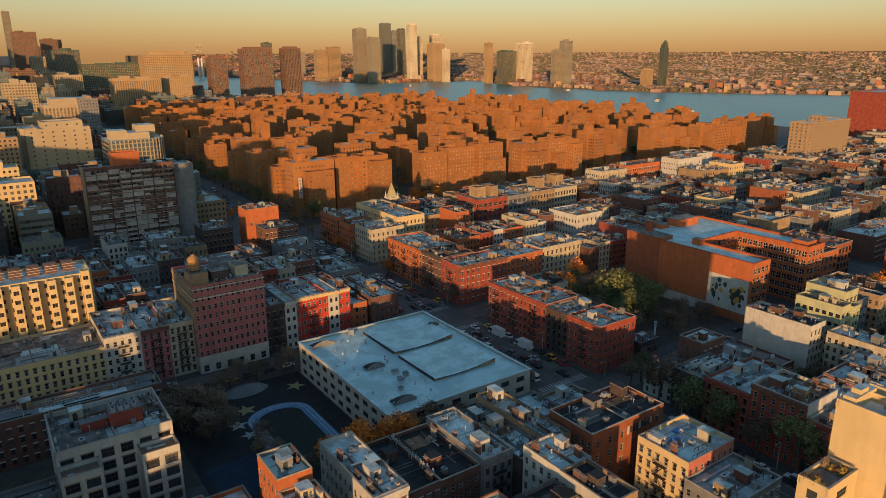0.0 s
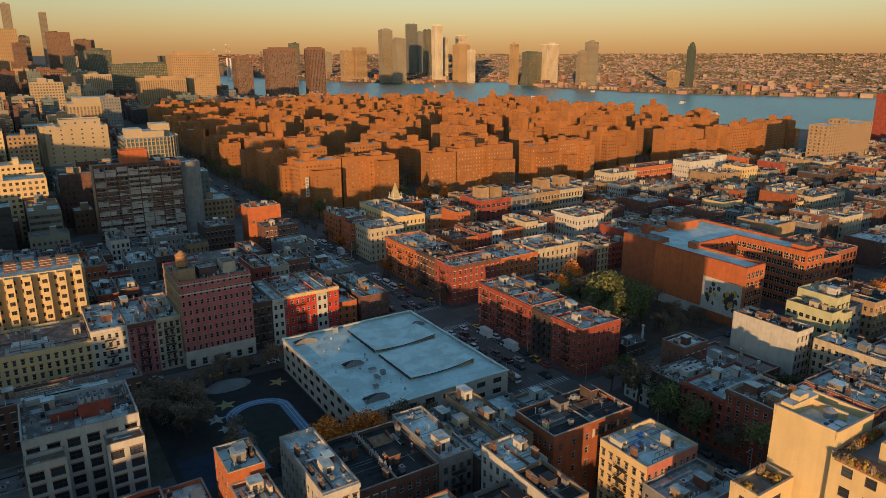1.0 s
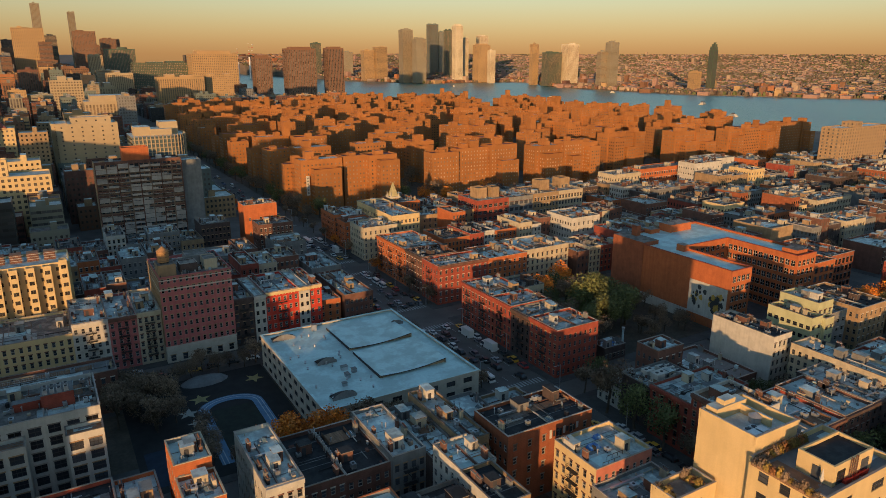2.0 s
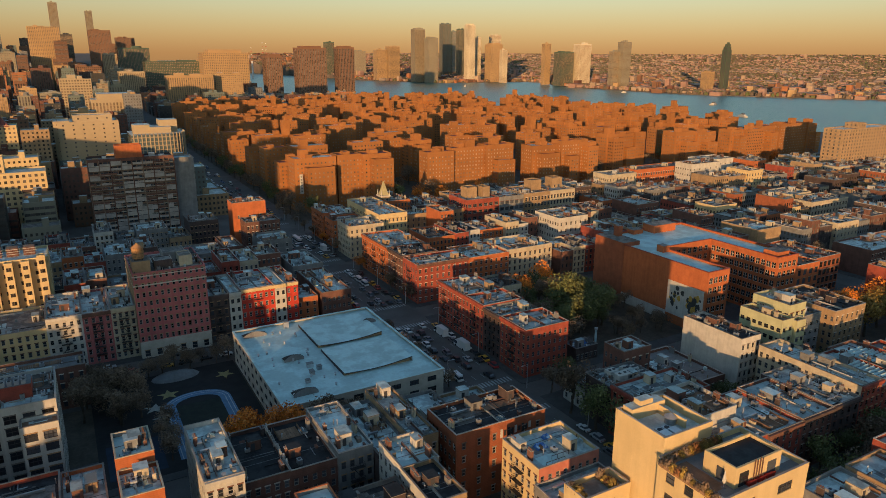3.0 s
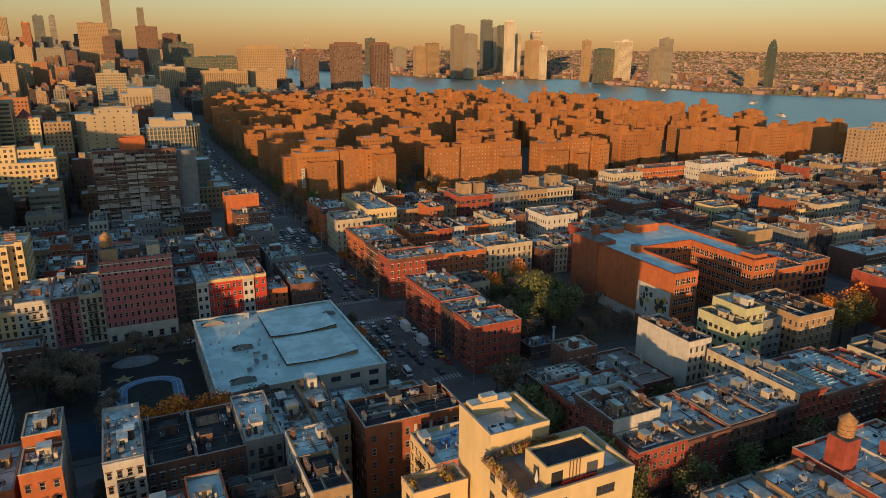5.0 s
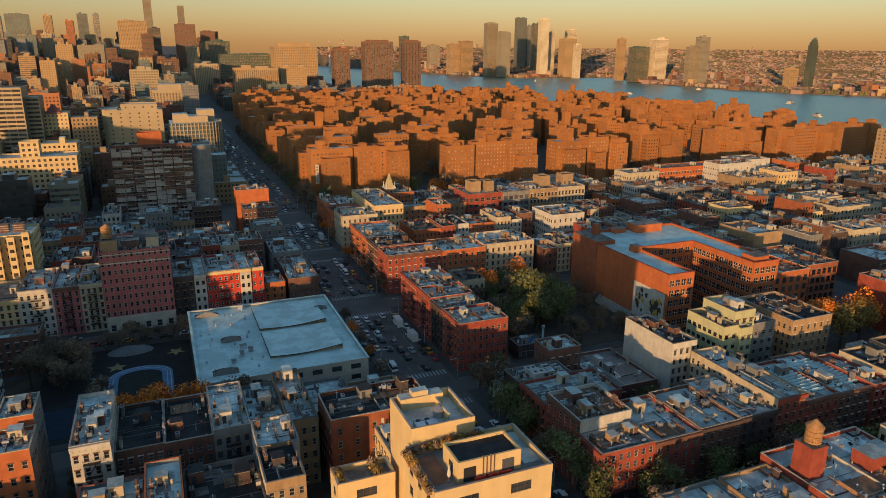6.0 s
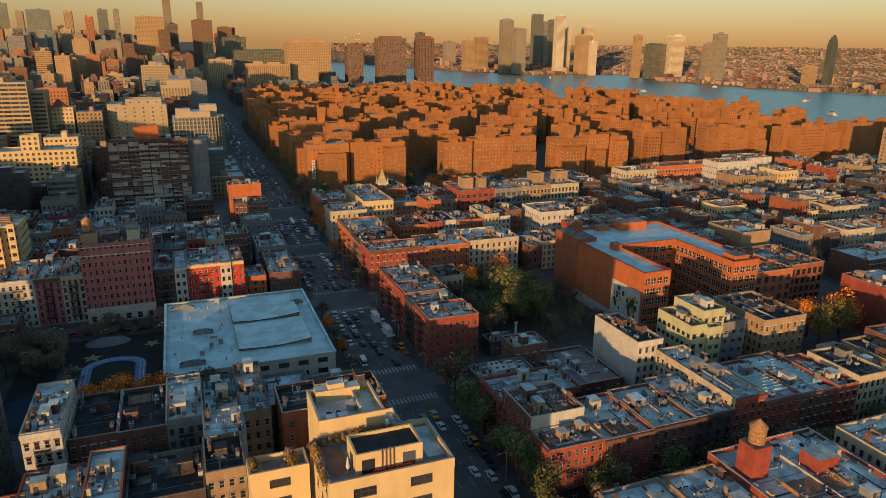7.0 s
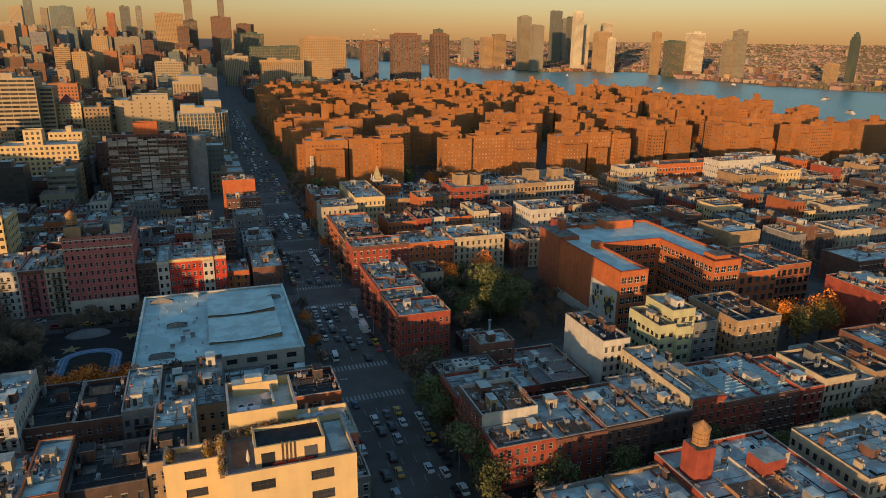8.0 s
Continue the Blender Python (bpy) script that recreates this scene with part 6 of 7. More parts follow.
def round_office():
    reserve(88, 563, 134, 606)
    base = (110, 588, 0)
    h = 43
    top = root("round_office", base, "round-fronted white office block with tall pale piers", "office block")
    pts = [(89.0, 568.0), (116.0, 568.0)] + [(116 + 15 * math.sin(math.pi / 2 * k / 8), 583 - 15 * math.cos(math.pi / 2 * k / 8)) for k in range(1, 9)] + [(131.0, 604.0), (89.0, 604.0)]
    b = Shape()
    b.ring([(x, y, 0) for x, y in pts], [(x, y, h) for x, y in pts], M_CURTAIN)
    b.face([(x, y, h) for x, y in pts], M_SILVER)
    b.made("glazed_body", base, top)
    out = []
    for (xa, ya), (xb, yb) in zip(pts[:-2], pts[1:-1]):
        L = math.dist((xa, ya), (xb, yb))
        n = max(1, round(L / 2.9))
        for k in range(n):
            f = (k + 0.5) / n
            out.append((xa + (xb - xa) * f, ya + (yb - ya) * f, math.atan2(yb - ya, xb - xa)))
    for x, y, a in out:
        p = Shape()
        p.turned_box((x, y), (0.4, 0.5), 0, h + 1, a, M_FARPALE)
        p.made("pier", base, top)
    for r in range(12):
        f = Shape()
        z = 3 + r * 3.4
        f.ring([(x, y - 0.05, z) for x, y in pts], [(x, y - 0.05, z + 0.9) for x, y in pts], M_FARGREY)
        f.made("floor_band", base, top)
    for x0, y0, x1, y1, z in ((92, 578, 104, 593, 50), (104, 576, 120, 596, 48), (112, 583, 126, 598, 53)):
        q = Shape()
        q.box(x0, y0, h, x1, y1, z, M_FARPALE, M_SILVER)
        q.made("roof_house", base, top)


round_office()
slab_tower(62, 640, 46, 38, 50, M_FARPALE, "white hospital block with small square windows", ((4, 0, 30, 20, 54.5), (-20, 3, 12, 36, 50.5)), 14, 3, (1.3, 1.2), 8.0, heads=1, glassy=M_GLASSDUSK)
slab_tower(6, 462, 46, 22, 36, M_YELLOW, "yellow brick apartment block with a square roof house", ((-4, 2, 11, 10, 45),), 11, 3, (1.6, 1.7), 3.4, heads=0)
slab_tower(14, 512, 22, 20, 38, M_YELLOW, "yellow brick block behind a longer one", (), 11, 3, heads=1)
red_cap = slab_tower(0, 622, 22, 22, 50, M_YELLOW, "yellow brick tower with a red tiled cap", (), 15, 3, heads=0)
cap = Shape()
cap.turned_box((0, 617), (6.5, 6.5), 50.0, 57.5, 0, M_REDROOF, None, 0.06)
cap.made("roof_cap", (0, 622, 0), red_cap, "red tiled pyramid cap")
slab_tower(23, 620, 20, 22, 46, M_TAN, "tan brick tower block with roof houses", (), 14, 3, heads=1)
slab_tower(-40, 430, 30, 24, 30, M_TAN, "tan brick block with a flat roof", (), 9, 3, heads=2)
slab_tower(11, 266, 36, 18, 32.5, M_YELLOW, "yellow brick apartment block with projecting bays and roof pipes", tuple((-15.5 + 5.2 * k, -10, 2.6, 3, 32.2 + (1.6 if k == 6 else 0)) for k in range(7)), 10, 3, (0.9, 1.4), 2.6, heads=0)
for k in range(6):
    pack = root("roof_plant", (-4 + 5.4 * k, 268, 33.4), "red-brown cooling plant behind white pipe rails", "roof plant", "plant on the yellow block")
    u = Shape()
    u.box(-6 + 5.4 * k, 266, 33.3 - 0.8, -2.2 + 5.4 * k, 270, 35.6, M_BRICK2, M_DECK)
    u.made("casing", (-4 + 5.4 * k, 268, 33.4), pack)
    for q in range(3):
        p = Shape()
        p.box(-6 + 5.4 * k, 264.6, 33.6 + 0.9 * q, -1.5 + 5.4 * k, 264.75, 33.75 + 0.9 * q, M_WHITE, None, True)
        p.made("pipe", (-4 + 5.4 * k, 268, 33.4), pack)
slab_tower(662, 330, 74, 18, 44, M_TAN, "tan brick housing tower with ranks of windows", ((-6, 0, 12, 12, 48),), 15, 3, (1.4, 1.6), 4.0, heads=0)
slab_tower(950, 400, 70, 50, 58, M_BRICK, "plain red brick power station hall", (), 6, 3, (0.1, 0.1), 60, heads=0)
chimney = Shape()
chimney.tube((985, 400), 4.5, 3.4, 0, 112, M_TAN, 18)
chimney.made("smokestack", (985, 400, 0), None, "tall tapering brick smokestack of a power station", "smokestack")


def filler_city():
    """Ordinary mid-rise roofs of the city to the north and west, and low roofs over the river."""
    rnd = random.Random(5)
    WORDS = {"brick_brown": "brown brick", "brick_tan": "tan brick", "tower_grey": "grey stone", "tower_tan": "tan stone", "brick_dark": "dark brick", "tower_brown": "dark brown brick", "tower_glass": "grey glass", "tower_pale": "pale stone", "tower_rust": "rust brick", "tower_dark_glass": "dark glass", "cement_grey": "grey cement"}
    walls = (M_BRICK2, M_TAN, M_FARGREY, M_FARTAN, M_BRICKD, M_FARBROWN, M_FARBROWN, M_FARGLASS, M_BRICK2, M_GREY, M_FARRUST, M_FARDARK)
    for band, (ya, yb, xa, xb, step, lo, hi) in enumerate(((396, 700, -130, 132, 22, 14, 36), (700, 1200, -270, 132, 28, 18, 60), (1165, 1500, 170, 640, 34, 10, 24), (1200, 2200, -650, 440, 36, 20, 84), (2200, 3700, -1000, 420, 54, 26, 140))):
        s = Shape()
        y = ya
        while y < yb:
            x = xa
            while x < xb:
                w, d, h = rnd.uniform(0.5, 0.95) * step, rnd.uniform(0.5, 0.9) * step, lo + (hi - lo) * rnd.random() ** 2
                if x > 130 and y >= 1200:
                    h = min(h, rnd.uniform(20, 42))
                if not (132 - w / 2 < x < 170 + w / 2) and rnd.random() < 0.9 and is_free(x - w / 2, y - d / 2, x + w / 2, y + d / 2) and x + w < along(WEST_SHORE, y) - 10:
                    m = rnd.choice(walls)
                    z = rise(x, y)
                    if y < 860:
                        far, s = s, Shape()
                    kind = rnd.random()
                    tiers = [(w, d, h)] if kind < 0.6 or h < 24 else [(w, d, h * rnd.uniform(0.55, 0.8)), (w * 0.66, d * 0.7, h)]
                    for tw, td, th in tiers:
                        s.shell(x - tw / 2, y - td / 2, z - 1, x + tw / 2, y + td / 2, z + th, m, M_SILVER if rnd.random() < 0.6 else M_GRAVEL, None, 0.8, 0.5)
                        k = 2.7 if y < 700 else 3.2 if y < 1200 else 3.7
                        u, v = ((k * 0.42, 1.5) if kind < 0.5 else (k * 0.93, 1.5) if kind < 0.65 else (k * 0.5, 3.0) if kind < 0.8 else (k * 0.36, 1.3))
                        ax, ay, bx, by = x - tw / 2, y - td / 2, x + tw / 2, y + td / 2
                        for p0, p1 in (((ax, ay), (bx, ay)), ((ax, by), (ax, ay)), ((bx, ay), (bx, by))):
                            if p0[0] == p1[0] == bx and x > 110:
                                continue
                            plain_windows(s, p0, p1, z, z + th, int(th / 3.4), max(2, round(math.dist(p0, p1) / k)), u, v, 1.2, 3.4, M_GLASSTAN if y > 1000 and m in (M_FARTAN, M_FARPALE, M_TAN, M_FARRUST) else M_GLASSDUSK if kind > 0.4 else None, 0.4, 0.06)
                    for q in range(rnd.randint(1, 3)):
                        ox, oy, ow = x + rnd.uniform(-0.2, 0.2) * w, y + rnd.uniform(-0.2, 0.2) * d, rnd.uniform(2.5, 6)
                        if rnd.random() < 0.1:
                            s.tube((ox, oy), 1.9, 1.9, z + h + 2.0, z + h + 5.5, M_WOOD, 8)
                            s.tube((ox, oy), 2.0, 0.1, z + h + 5.5, z + h + 7.0, M_WOOD, 8)
                        else:
                            s.box(ox - ow / 2, oy - ow / 2, z + h, ox + ow / 2, oy + ow * 0.4, z + h + rnd.uniform(2.5, 5.5), rnd.choice([m, M_TAN, M_GREY]), M_SILVER)
                    if y < 860:
                        s.made("city_building", (x, y, 0), None, WORDS[m.name] + " city building with a flat roof", "city building", "", "mid-rise city buildings")
                        s = far
                x += step
            y += step * 0.95
        if s.v:
            s.made("city_fabric", (0, 0, 0), None, "crowded mid-rise city blocks with flat roofs", "city blocks", "", "stuff")
    s = Shape()
    greens = Shape()
    near_walls = (M_FARTAN, M_BRICK2, M_HAZEROSE, M_HAZETAN, M_FARBROWN, M_HAZETAN, M_HAZEROSE, M_FARRUST)
    # inland houses take the tones with haze mixed into the colour
    hazed_walls = (M_HAZEROSE, M_HAZEROSE, M_HAZETAN, M_HAZEGREY, M_HAZETAN)
    hazed_roofs = (M_HAZEGREY, M_HAZEROSE, M_HAZEGREY, M_HAZETAN)
    for k in range(46000):
        y = rnd.uniform(-300, 4700)
        e = along(EAST_SHORE, y)
        x = e + 14 + (4700 - e) * rnd.random() ** 1.25
        d = math.hypot(x, y)
        if d > 4950 or x < 0.3 * y - 400:
            continue
        z = rise(x, y) + 0.5
        a = 0.35 + rnd.uniform(-0.04, 0.04)
        inland = x - e
        park = math.sin(x * 0.0061 + 1.3) * math.sin(y * 0.0083 + 0.4) + 0.35 * math.sin(x * 0.021 + y * 0.004) > 0.38
        built = 0.18 if park else 0.7 if inland < 700 else 0.52
        if rnd.random() < built:
            w, dd, h = rnd.uniform(6, 17), rnd.uniform(7, 12), rnd.choice([5, 6, 7, 7, 8, 9, 10])
            if inland < 500 and rnd.random() < 0.025:
                w, dd, h = rnd.uniform(12, 30), 16, rnd.uniform(12, 26)
            elif rnd.random() < 0.006:
                w, dd, h = rnd.uniform(12, 22), 14, rnd.uniform(18, 34)
            if rnd.random() < 0.07:
                w, dd, h = rnd.uniform(35, 100), rnd.uniform(18, 35), rnd.uniform(6, 11)
            far_off = inland > 500 + 500 * rnd.random()
            s.turned_box((x, y), (w / 2, dd / 2), z - 2, z + h, a, rnd.choice(hazed_walls if far_off else near_walls), rnd.choice(hazed_roofs))
        else:
            for q in range(3):
                r = rnd.uniform(3.5, 8)
                gx, gy = x + rnd.uniform(-12, 12), y + rnd.uniform(-12, 12)
                greens.turned_box((gx, gy), (r, r * 0.7), z - 1, z + rnd.uniform(5, 10), rnd.uniform(0, 3), rnd.choice([M_HAZEWOOD, M_HAZEWOOD, M_LEAFB, M_LEAFG]), None, 0.5)
    s.made("far_shore_housing", (0, 0, 0), None, "low mixed roofs spread over the far shore", "far houses", "", "stuff")
    greens.made("far_shore_woodland", (0, 0, 0), None, "autumn trees between the far roofs", "far trees", "", "stuff")


def avenue_front():
    """Buildings that stand along the west side of the avenue further north."""
    rnd = random.Random(12)
    y = 442.0
    while y < 1500:
        d = rnd.uniform(16, 34)
        h = rnd.uniform(10, 16) if y < 560 else rnd.choice([14, 17, 20, 22, 26, 30]) + rnd.uniform(-2, 2)
        w = rnd.uniform(16, 26)
        if is_free(134 - w, y, 134, y + d) and not 880 < y < 940:
            slab_tower(134 - w / 2, y + d / 2, w, d - 1, h, rnd.choice([M_BRICK2, M_TAN, M_PINK, M_FARGREY, M_FARPALE, M_BRICK]), "mid-rise brick block lining the avenue", (), max(2, round(h / 3.3)), rnd.randint(1, 9999), (1.3, 1.6), 3.0, "city_building", "city building", heads=1, glassy=M_GLASSDUSK)
        y += d + rnd.choice([0, 0, 0, 14])


avenue_front()
filler_city()


# ---- playground beside the school hall ----
def playground():
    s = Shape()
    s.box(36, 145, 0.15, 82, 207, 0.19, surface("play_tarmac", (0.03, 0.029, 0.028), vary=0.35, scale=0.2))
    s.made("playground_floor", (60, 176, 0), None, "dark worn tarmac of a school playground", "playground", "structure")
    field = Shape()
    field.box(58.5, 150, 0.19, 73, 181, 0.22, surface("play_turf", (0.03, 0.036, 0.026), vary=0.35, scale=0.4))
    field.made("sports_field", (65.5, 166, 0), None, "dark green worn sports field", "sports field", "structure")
    blue = surface("track_blue", (0.13, 0.24, 0.36), vary=0.2, scale=0.5)
    pale = surface("track_line", (0.45, 0.52, 0.56), vary=0.2, scale=0.5)
    t = Shape()
    ring = []
    for k in range(33):
        a = math.pi * k / 32
        ring.append((65.5 + 8.2 * math.cos(a), 181 + 6 * math.sin(a)))
    path = [(73.7, 150)] + ring + [(57.3, 150)]

    def band(w0, w1, z, mat):
        for p, q in zip(path, path[1:]):
            def off(pt, w):
                c = (65.5, min(pt[1], 179))
                v = Vector((pt[0] - c[0], pt[1] - c[1]))
                v.normalize()
                return (pt[0] + v.x * w, pt[1] + v.y * w, z)
            t.face([off(p, w0), off(p, w1), off(q, w1), off(q, w0)], mat)

    band(-1.6, 1.8, 0.235, blue)
    band(-0.1, 0.15, 0.245, pale)
    band(1.0, 1.25, 0.245, pale)
    t.made("running_track", (69, 168, 0), None, "blue running track round the sports field", "running track", "structure")
    gold = surface("star_yellow", (0.34, 0.29, 0.13), vary=0.25)
    wash = surface("star_white", (0.36, 0.37, 0.33), vary=0.25)
    for x, y, r, mat, turn in ((58, 190.5, 3.6, gold, 0.3), (77, 197, 3.4, gold, 0.9), (53, 183, 3.4, wash, 0.1), (54, 176, 2.6, wash, 0.5)):
        st = Shape()
        st.face([(x + (r if k % 2 == 0 else r * 0.42) * math.cos(turn + math.pi * k / 5), y + (r if k % 2 == 0 else r * 0.42) * math.sin(turn + math.pi * k / 5), 0.25) for k in range(10)], mat)
        st.made("painted_star", (x, y, 0.19), None, "large faded star painted on the playground", "painted star", "", "stars on the playground")
    # blue court paint, with the shade of the trees put into its colour
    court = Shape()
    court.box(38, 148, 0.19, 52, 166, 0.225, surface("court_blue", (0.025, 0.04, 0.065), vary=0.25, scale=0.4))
    court.made("ball_court", (45, 157, 0), None, "blue painted ball court with pale lines, darkened as in tree shade", "ball court", "structure")


playground()


# ---- road marks ----
def crossings():
    k = 0
    for s0, s1 in STREETS[3:]:
        for y in (s0 - 2.5, s1 + 2.5):
            thing = root("crosswalk", (151, y, 0), "worn white ladder crosswalk over the avenue", "crosswalk", "crosswalks on the avenue")
            for q in range(16):
                b = Shape()
                x = 141.5 + q * 1.25
                b.box(x, y - 1.6, 0.0, x + 0.62, y + 1.6, 0.012, M_PAINT)
                b.made("stripe", (151, y, 0), thing)
    for x in (146.5, 150.2, 153.8, 157.4):
        thing = root("lane_line", (x, 200, 0), "broken white lane line along the avenue", "lane line", "lane lines")
        dashes = Shape()
        for q in range(60):
            y = -10 + q * 9.0
            if any(a - 6 < y < b + 6 for a, b in STREETS):
                continue
            dashes.box(x - 0.08, y, 0.0, x + 0.08, y + 3.2, 0.012, M_PAINT)
        dashes.made("dash", (x, 200, 0), thing, "", "", "stuff")


crossings()


# ---- trees ----
def tree_model(mat, seed, r=4.2, h=10.0):
    rnd = random.Random(seed)
    top = root("tree", (0, 0, 0), "street tree with an uneven crown of small leaves", "tree")
    tr = Shape()
    prev = (0.0, 0.0, 0.0, 0.32)
    for k in range(4):
        z = h * 0.16 * (k + 1)
        cur = (prev[0] + rnd.uniform(-0.2, 0.2), prev[1] + rnd.uniform(-0.2, 0.2), z, 0.32 - 0.05 * (k + 1))
        lo = [(prev[0] + prev[3] * math.cos(1.047 * a), prev[1] + prev[3] * math.sin(1.047 * a), prev[2]) for a in range(6)]
        hi = [(cur[0] + cur[3] * math.cos(1.047 * a), cur[1] + cur[3] * math.sin(1.047 * a), cur[2]) for a in range(6)]
        tr.ring(lo, hi, M_BARK)
        prev = cur
    lobes = []
    for k in range(9):
        a = rnd.uniform(0, 6.28)
        rr = r * rnd.uniform(0.25, 0.72)
        c = (rr * math.cos(a), rr * math.sin(a), h * rnd.uniform(0.5, 0.88))
        lobes.append((c, r * rnd.uniform(0.32, 0.52)))
        lm = tr
        st = (prev[0], prev[1], h * rnd.uniform(0.3, 0.6))
        for o in range(3):
            a0, a1 = 2.094 * o, 2.094 * (o + 1)
            lm.face([(st[0] + 0.13 * math.cos(a0), st[1] + 0.13 * math.sin(a0), st[2]), (st[0] + 0.13 * math.cos(a1), st[1] + 0.13 * math.sin(a1), st[2]), (c[0] + 0.04 * math.cos(a1), c[1] + 0.04 * math.sin(a1), c[2]), (c[0] + 0.04 * math.cos(a0), c[1] + 0.04 * math.sin(a0), c[2])], M_BARK)
    lobes.append(((0, 0, h * 0.8), r * 0.5))
    tr.made("trunk", (0, 0, 0), top)
    cr = Shape()
    for c, rad in lobes:
        for q in range(165):
            v = Vector((rnd.gauss(0, 1), rnd.gauss(0, 1), rnd.gauss(0, 1)))
            v.normalize()
            p = Vector(c) + v * rad * rnd.uniform(0.6, 1.12)
            n = (v + Vector((rnd.gauss(0, 0.5), rnd.gauss(0, 0.5), rnd.gauss(0, 0.5)))).normalized()
            t = n.orthogonal().normalized() * rnd.uniform(0.12, 0.29)
            b = n.cross(t).normalized() * rnd.uniform(0.12, 0.29)
            cr.face([tuple(p - t), tuple(p - b * 0.9), tuple(p + t), tuple(p + b)], mat)
    cr.made("crown", (0, 0, 0), top)
    return top


def plant_trees():
    rnd = random.Random(77)
    kinds = {m: [tree_model(mat, 10 * i + k) for k in range(2)] for i, (m, mat) in enumerate((("green", M_LEAFG), ("orange", M_LEAFO), ("yellow", M_LEAFY), ("brown", M_LEAFB)))}
    labels = {"green": "dark green broadleaf tree with a dense crown", "orange": "street tree with rusty orange autumn leaves", "yellow": "tree with yellow autumn leaves", "brown": "street tree with thin brown autumn leaves"}
    first = {}
    park, shapes = Shape(), {}

    def far_tree(x, y, kind, size):
        """A distant tree, joined with its like into one wood."""
        a, k = rnd.uniform(0, 6.28), rnd.choice([0, 1])
        ca, sa, up = math.cos(a) * size, math.sin(a) * size, size * rnd.uniform(0.9, 1.1)
        for child in kinds[kind][k].children:
            if child not in shapes:
                me = child.data
                shapes[child] = ([tuple(v.co) for v in me.vertices], [tuple(f.vertices) for f in me.polygons], me.materials[0])
            vs, fs, mt = shapes[child]
            o, m = len(park.v), park.slot(mt)
            park.v.extend([(x + ca * p - sa * q, y + sa * p + ca * q, 0.1 + up * r) for p, q, r in vs])
            park.f.extend([tuple(i + o for i in f) for f in fs])
            park.m.extend([m] * len(fs))

    def put(x, y, kind, size=1.0):
        if y > 395 or x > 365:
            far_tree(x, y, kind, size)
            return
        m = rnd.choice(kinds[kind])
        mat = pose(x, y, 0.1, 0, 0, rnd.uniform(0, 360)) @ Matrix.Scale(size, 4)
        if m not in first:
            first[m] = True
            ob = m
            ob.matrix_basis = mat
        else:
            ob = copy_thing(m, pose(x, y, 0.1, 0, 0, rnd.uniform(0, 360)))
            ob.scale = (size, size, size * rnd.uniform(0.9, 1.1))
        tagged(ob, labels[kind], "tree", "autumn trees" if kind != "green" else "green trees")

    for k in range(9):
        put(63 + k * 5.0 + rnd.uniform(-1.5, 1.5), 139.5 + rnd.uniform(-2, 1), "orange" if k < 5 else "brown", rnd.uniform(1.35, 1.65) if k < 5 else rnd.uniform(1.0, 1.3))
    for k in range(6):
        put(86 + k * 8, 208.5 + rnd.uniform(-0.5, 0.5), "orange" if k < 3 else "brown", rnd.uniform(0.55, 0.75))
    for k in range(5):
        put(139.5, 152 + k * 12, "orange" if k in (1, 3) else "brown", rnd.uniform(0.6, 0.8))
    for k in range(24):
        put(rnd.uniform(31, 49), rnd.uniform(176, 206), "brown", rnd.uniform(0.85, 1.2))
    for k in range(7):
        put(54 + 4.5 * k, rnd.uniform(205, 211), "brown", rnd.uniform(0.6, 0.9))
    for k in range(58):
        x, y = rnd.uniform(190, 242), rnd.uniform(149, 205)
        low = x > 224 or (x > 210 and y < 162)
        put(x, y, "brown" if low or k % 4 == 0 else "green", rnd.uniform(0.6, 0.85) if low else rnd.uniform(1.0, 1.4))
    for x, y, q in ((214, 172, 2.1), (207, 166, 1.7), (220, 168, 1.7), (210, 178, 1.9), (218, 179, 1.6)):
        put(x, y, "green", q)
    for k in range(16):
        put(rnd.uniform(8, 35), rnd.uniform(84, 122), "brown", rnd.uniform(0.8, 1.3))
    for k in range(5):
        put(51.5 + rnd.uniform(-0.6, 0.6), 104 + 5 * k, "brown", rnd.uniform(0.45, 0.6))
    for x, y in ((53.5, 151), (54.5, 157), (53, 163), (55, 168), (60, 147), (66, 146.5)):
        put(x, y, "brown", rnd.uniform(0.75, 1.0))
    put(224, 214, "orange", 1.4)
    put(212, 186, "yellow", 1.5)
    put(226, 196, "orange", 1.1)
    put(203, 198, "orange", 1.5)
    for k in range(2):
        put(166.5 + k * 6, 131.5 + rnd.uniform(-1, 1), "green" if k % 2 else "brown", rnd.uniform(0.9, 1.1))
    for k in range(10):
        put(163.0 + rnd.random(), 20 + 11 * k, "brown" if k % 3 == 0 else "green", rnd.uniform(1.2, 1.6))
    for k in range(36):
        put(174 + k * 5 + rnd.uniform(-1, 1), rnd.choice([52.0, 62.0]) + rnd.uniform(-0.8, 0.8), "green" if k % 3 else "brown", rnd.uniform(1.0, 1.4))
    for k in range(24):
        put(rnd.uniform(180, 350), rnd.uniform(93, 100), rnd.choice(["green", "brown", "green"]), rnd.uniform(0.7, 1.0))
    for x, y in ((296, 118), (302, 110), (309, 121), (316, 113), (323, 119)):
        put(x, y, "orange" if y > 114 else "yellow", rnd.uniform(1.65, 1.9))
    for k in range(22):
        put(rnd.uniform(-40, 130), rnd.choice([rnd.uniform(250, 262), rnd.uniform(90, 100)]), "brown", rnd.uniform(0.7, 1.0))
    for k in range(26):
        put(rnd.uniform(190, 560), rnd.choice([256, 332, 258, 335]) + rnd.uniform(-3, 3), rnd.choice(["brown", "green", "yellow", "orange"]), rnd.uniform(0.8, 1.1))
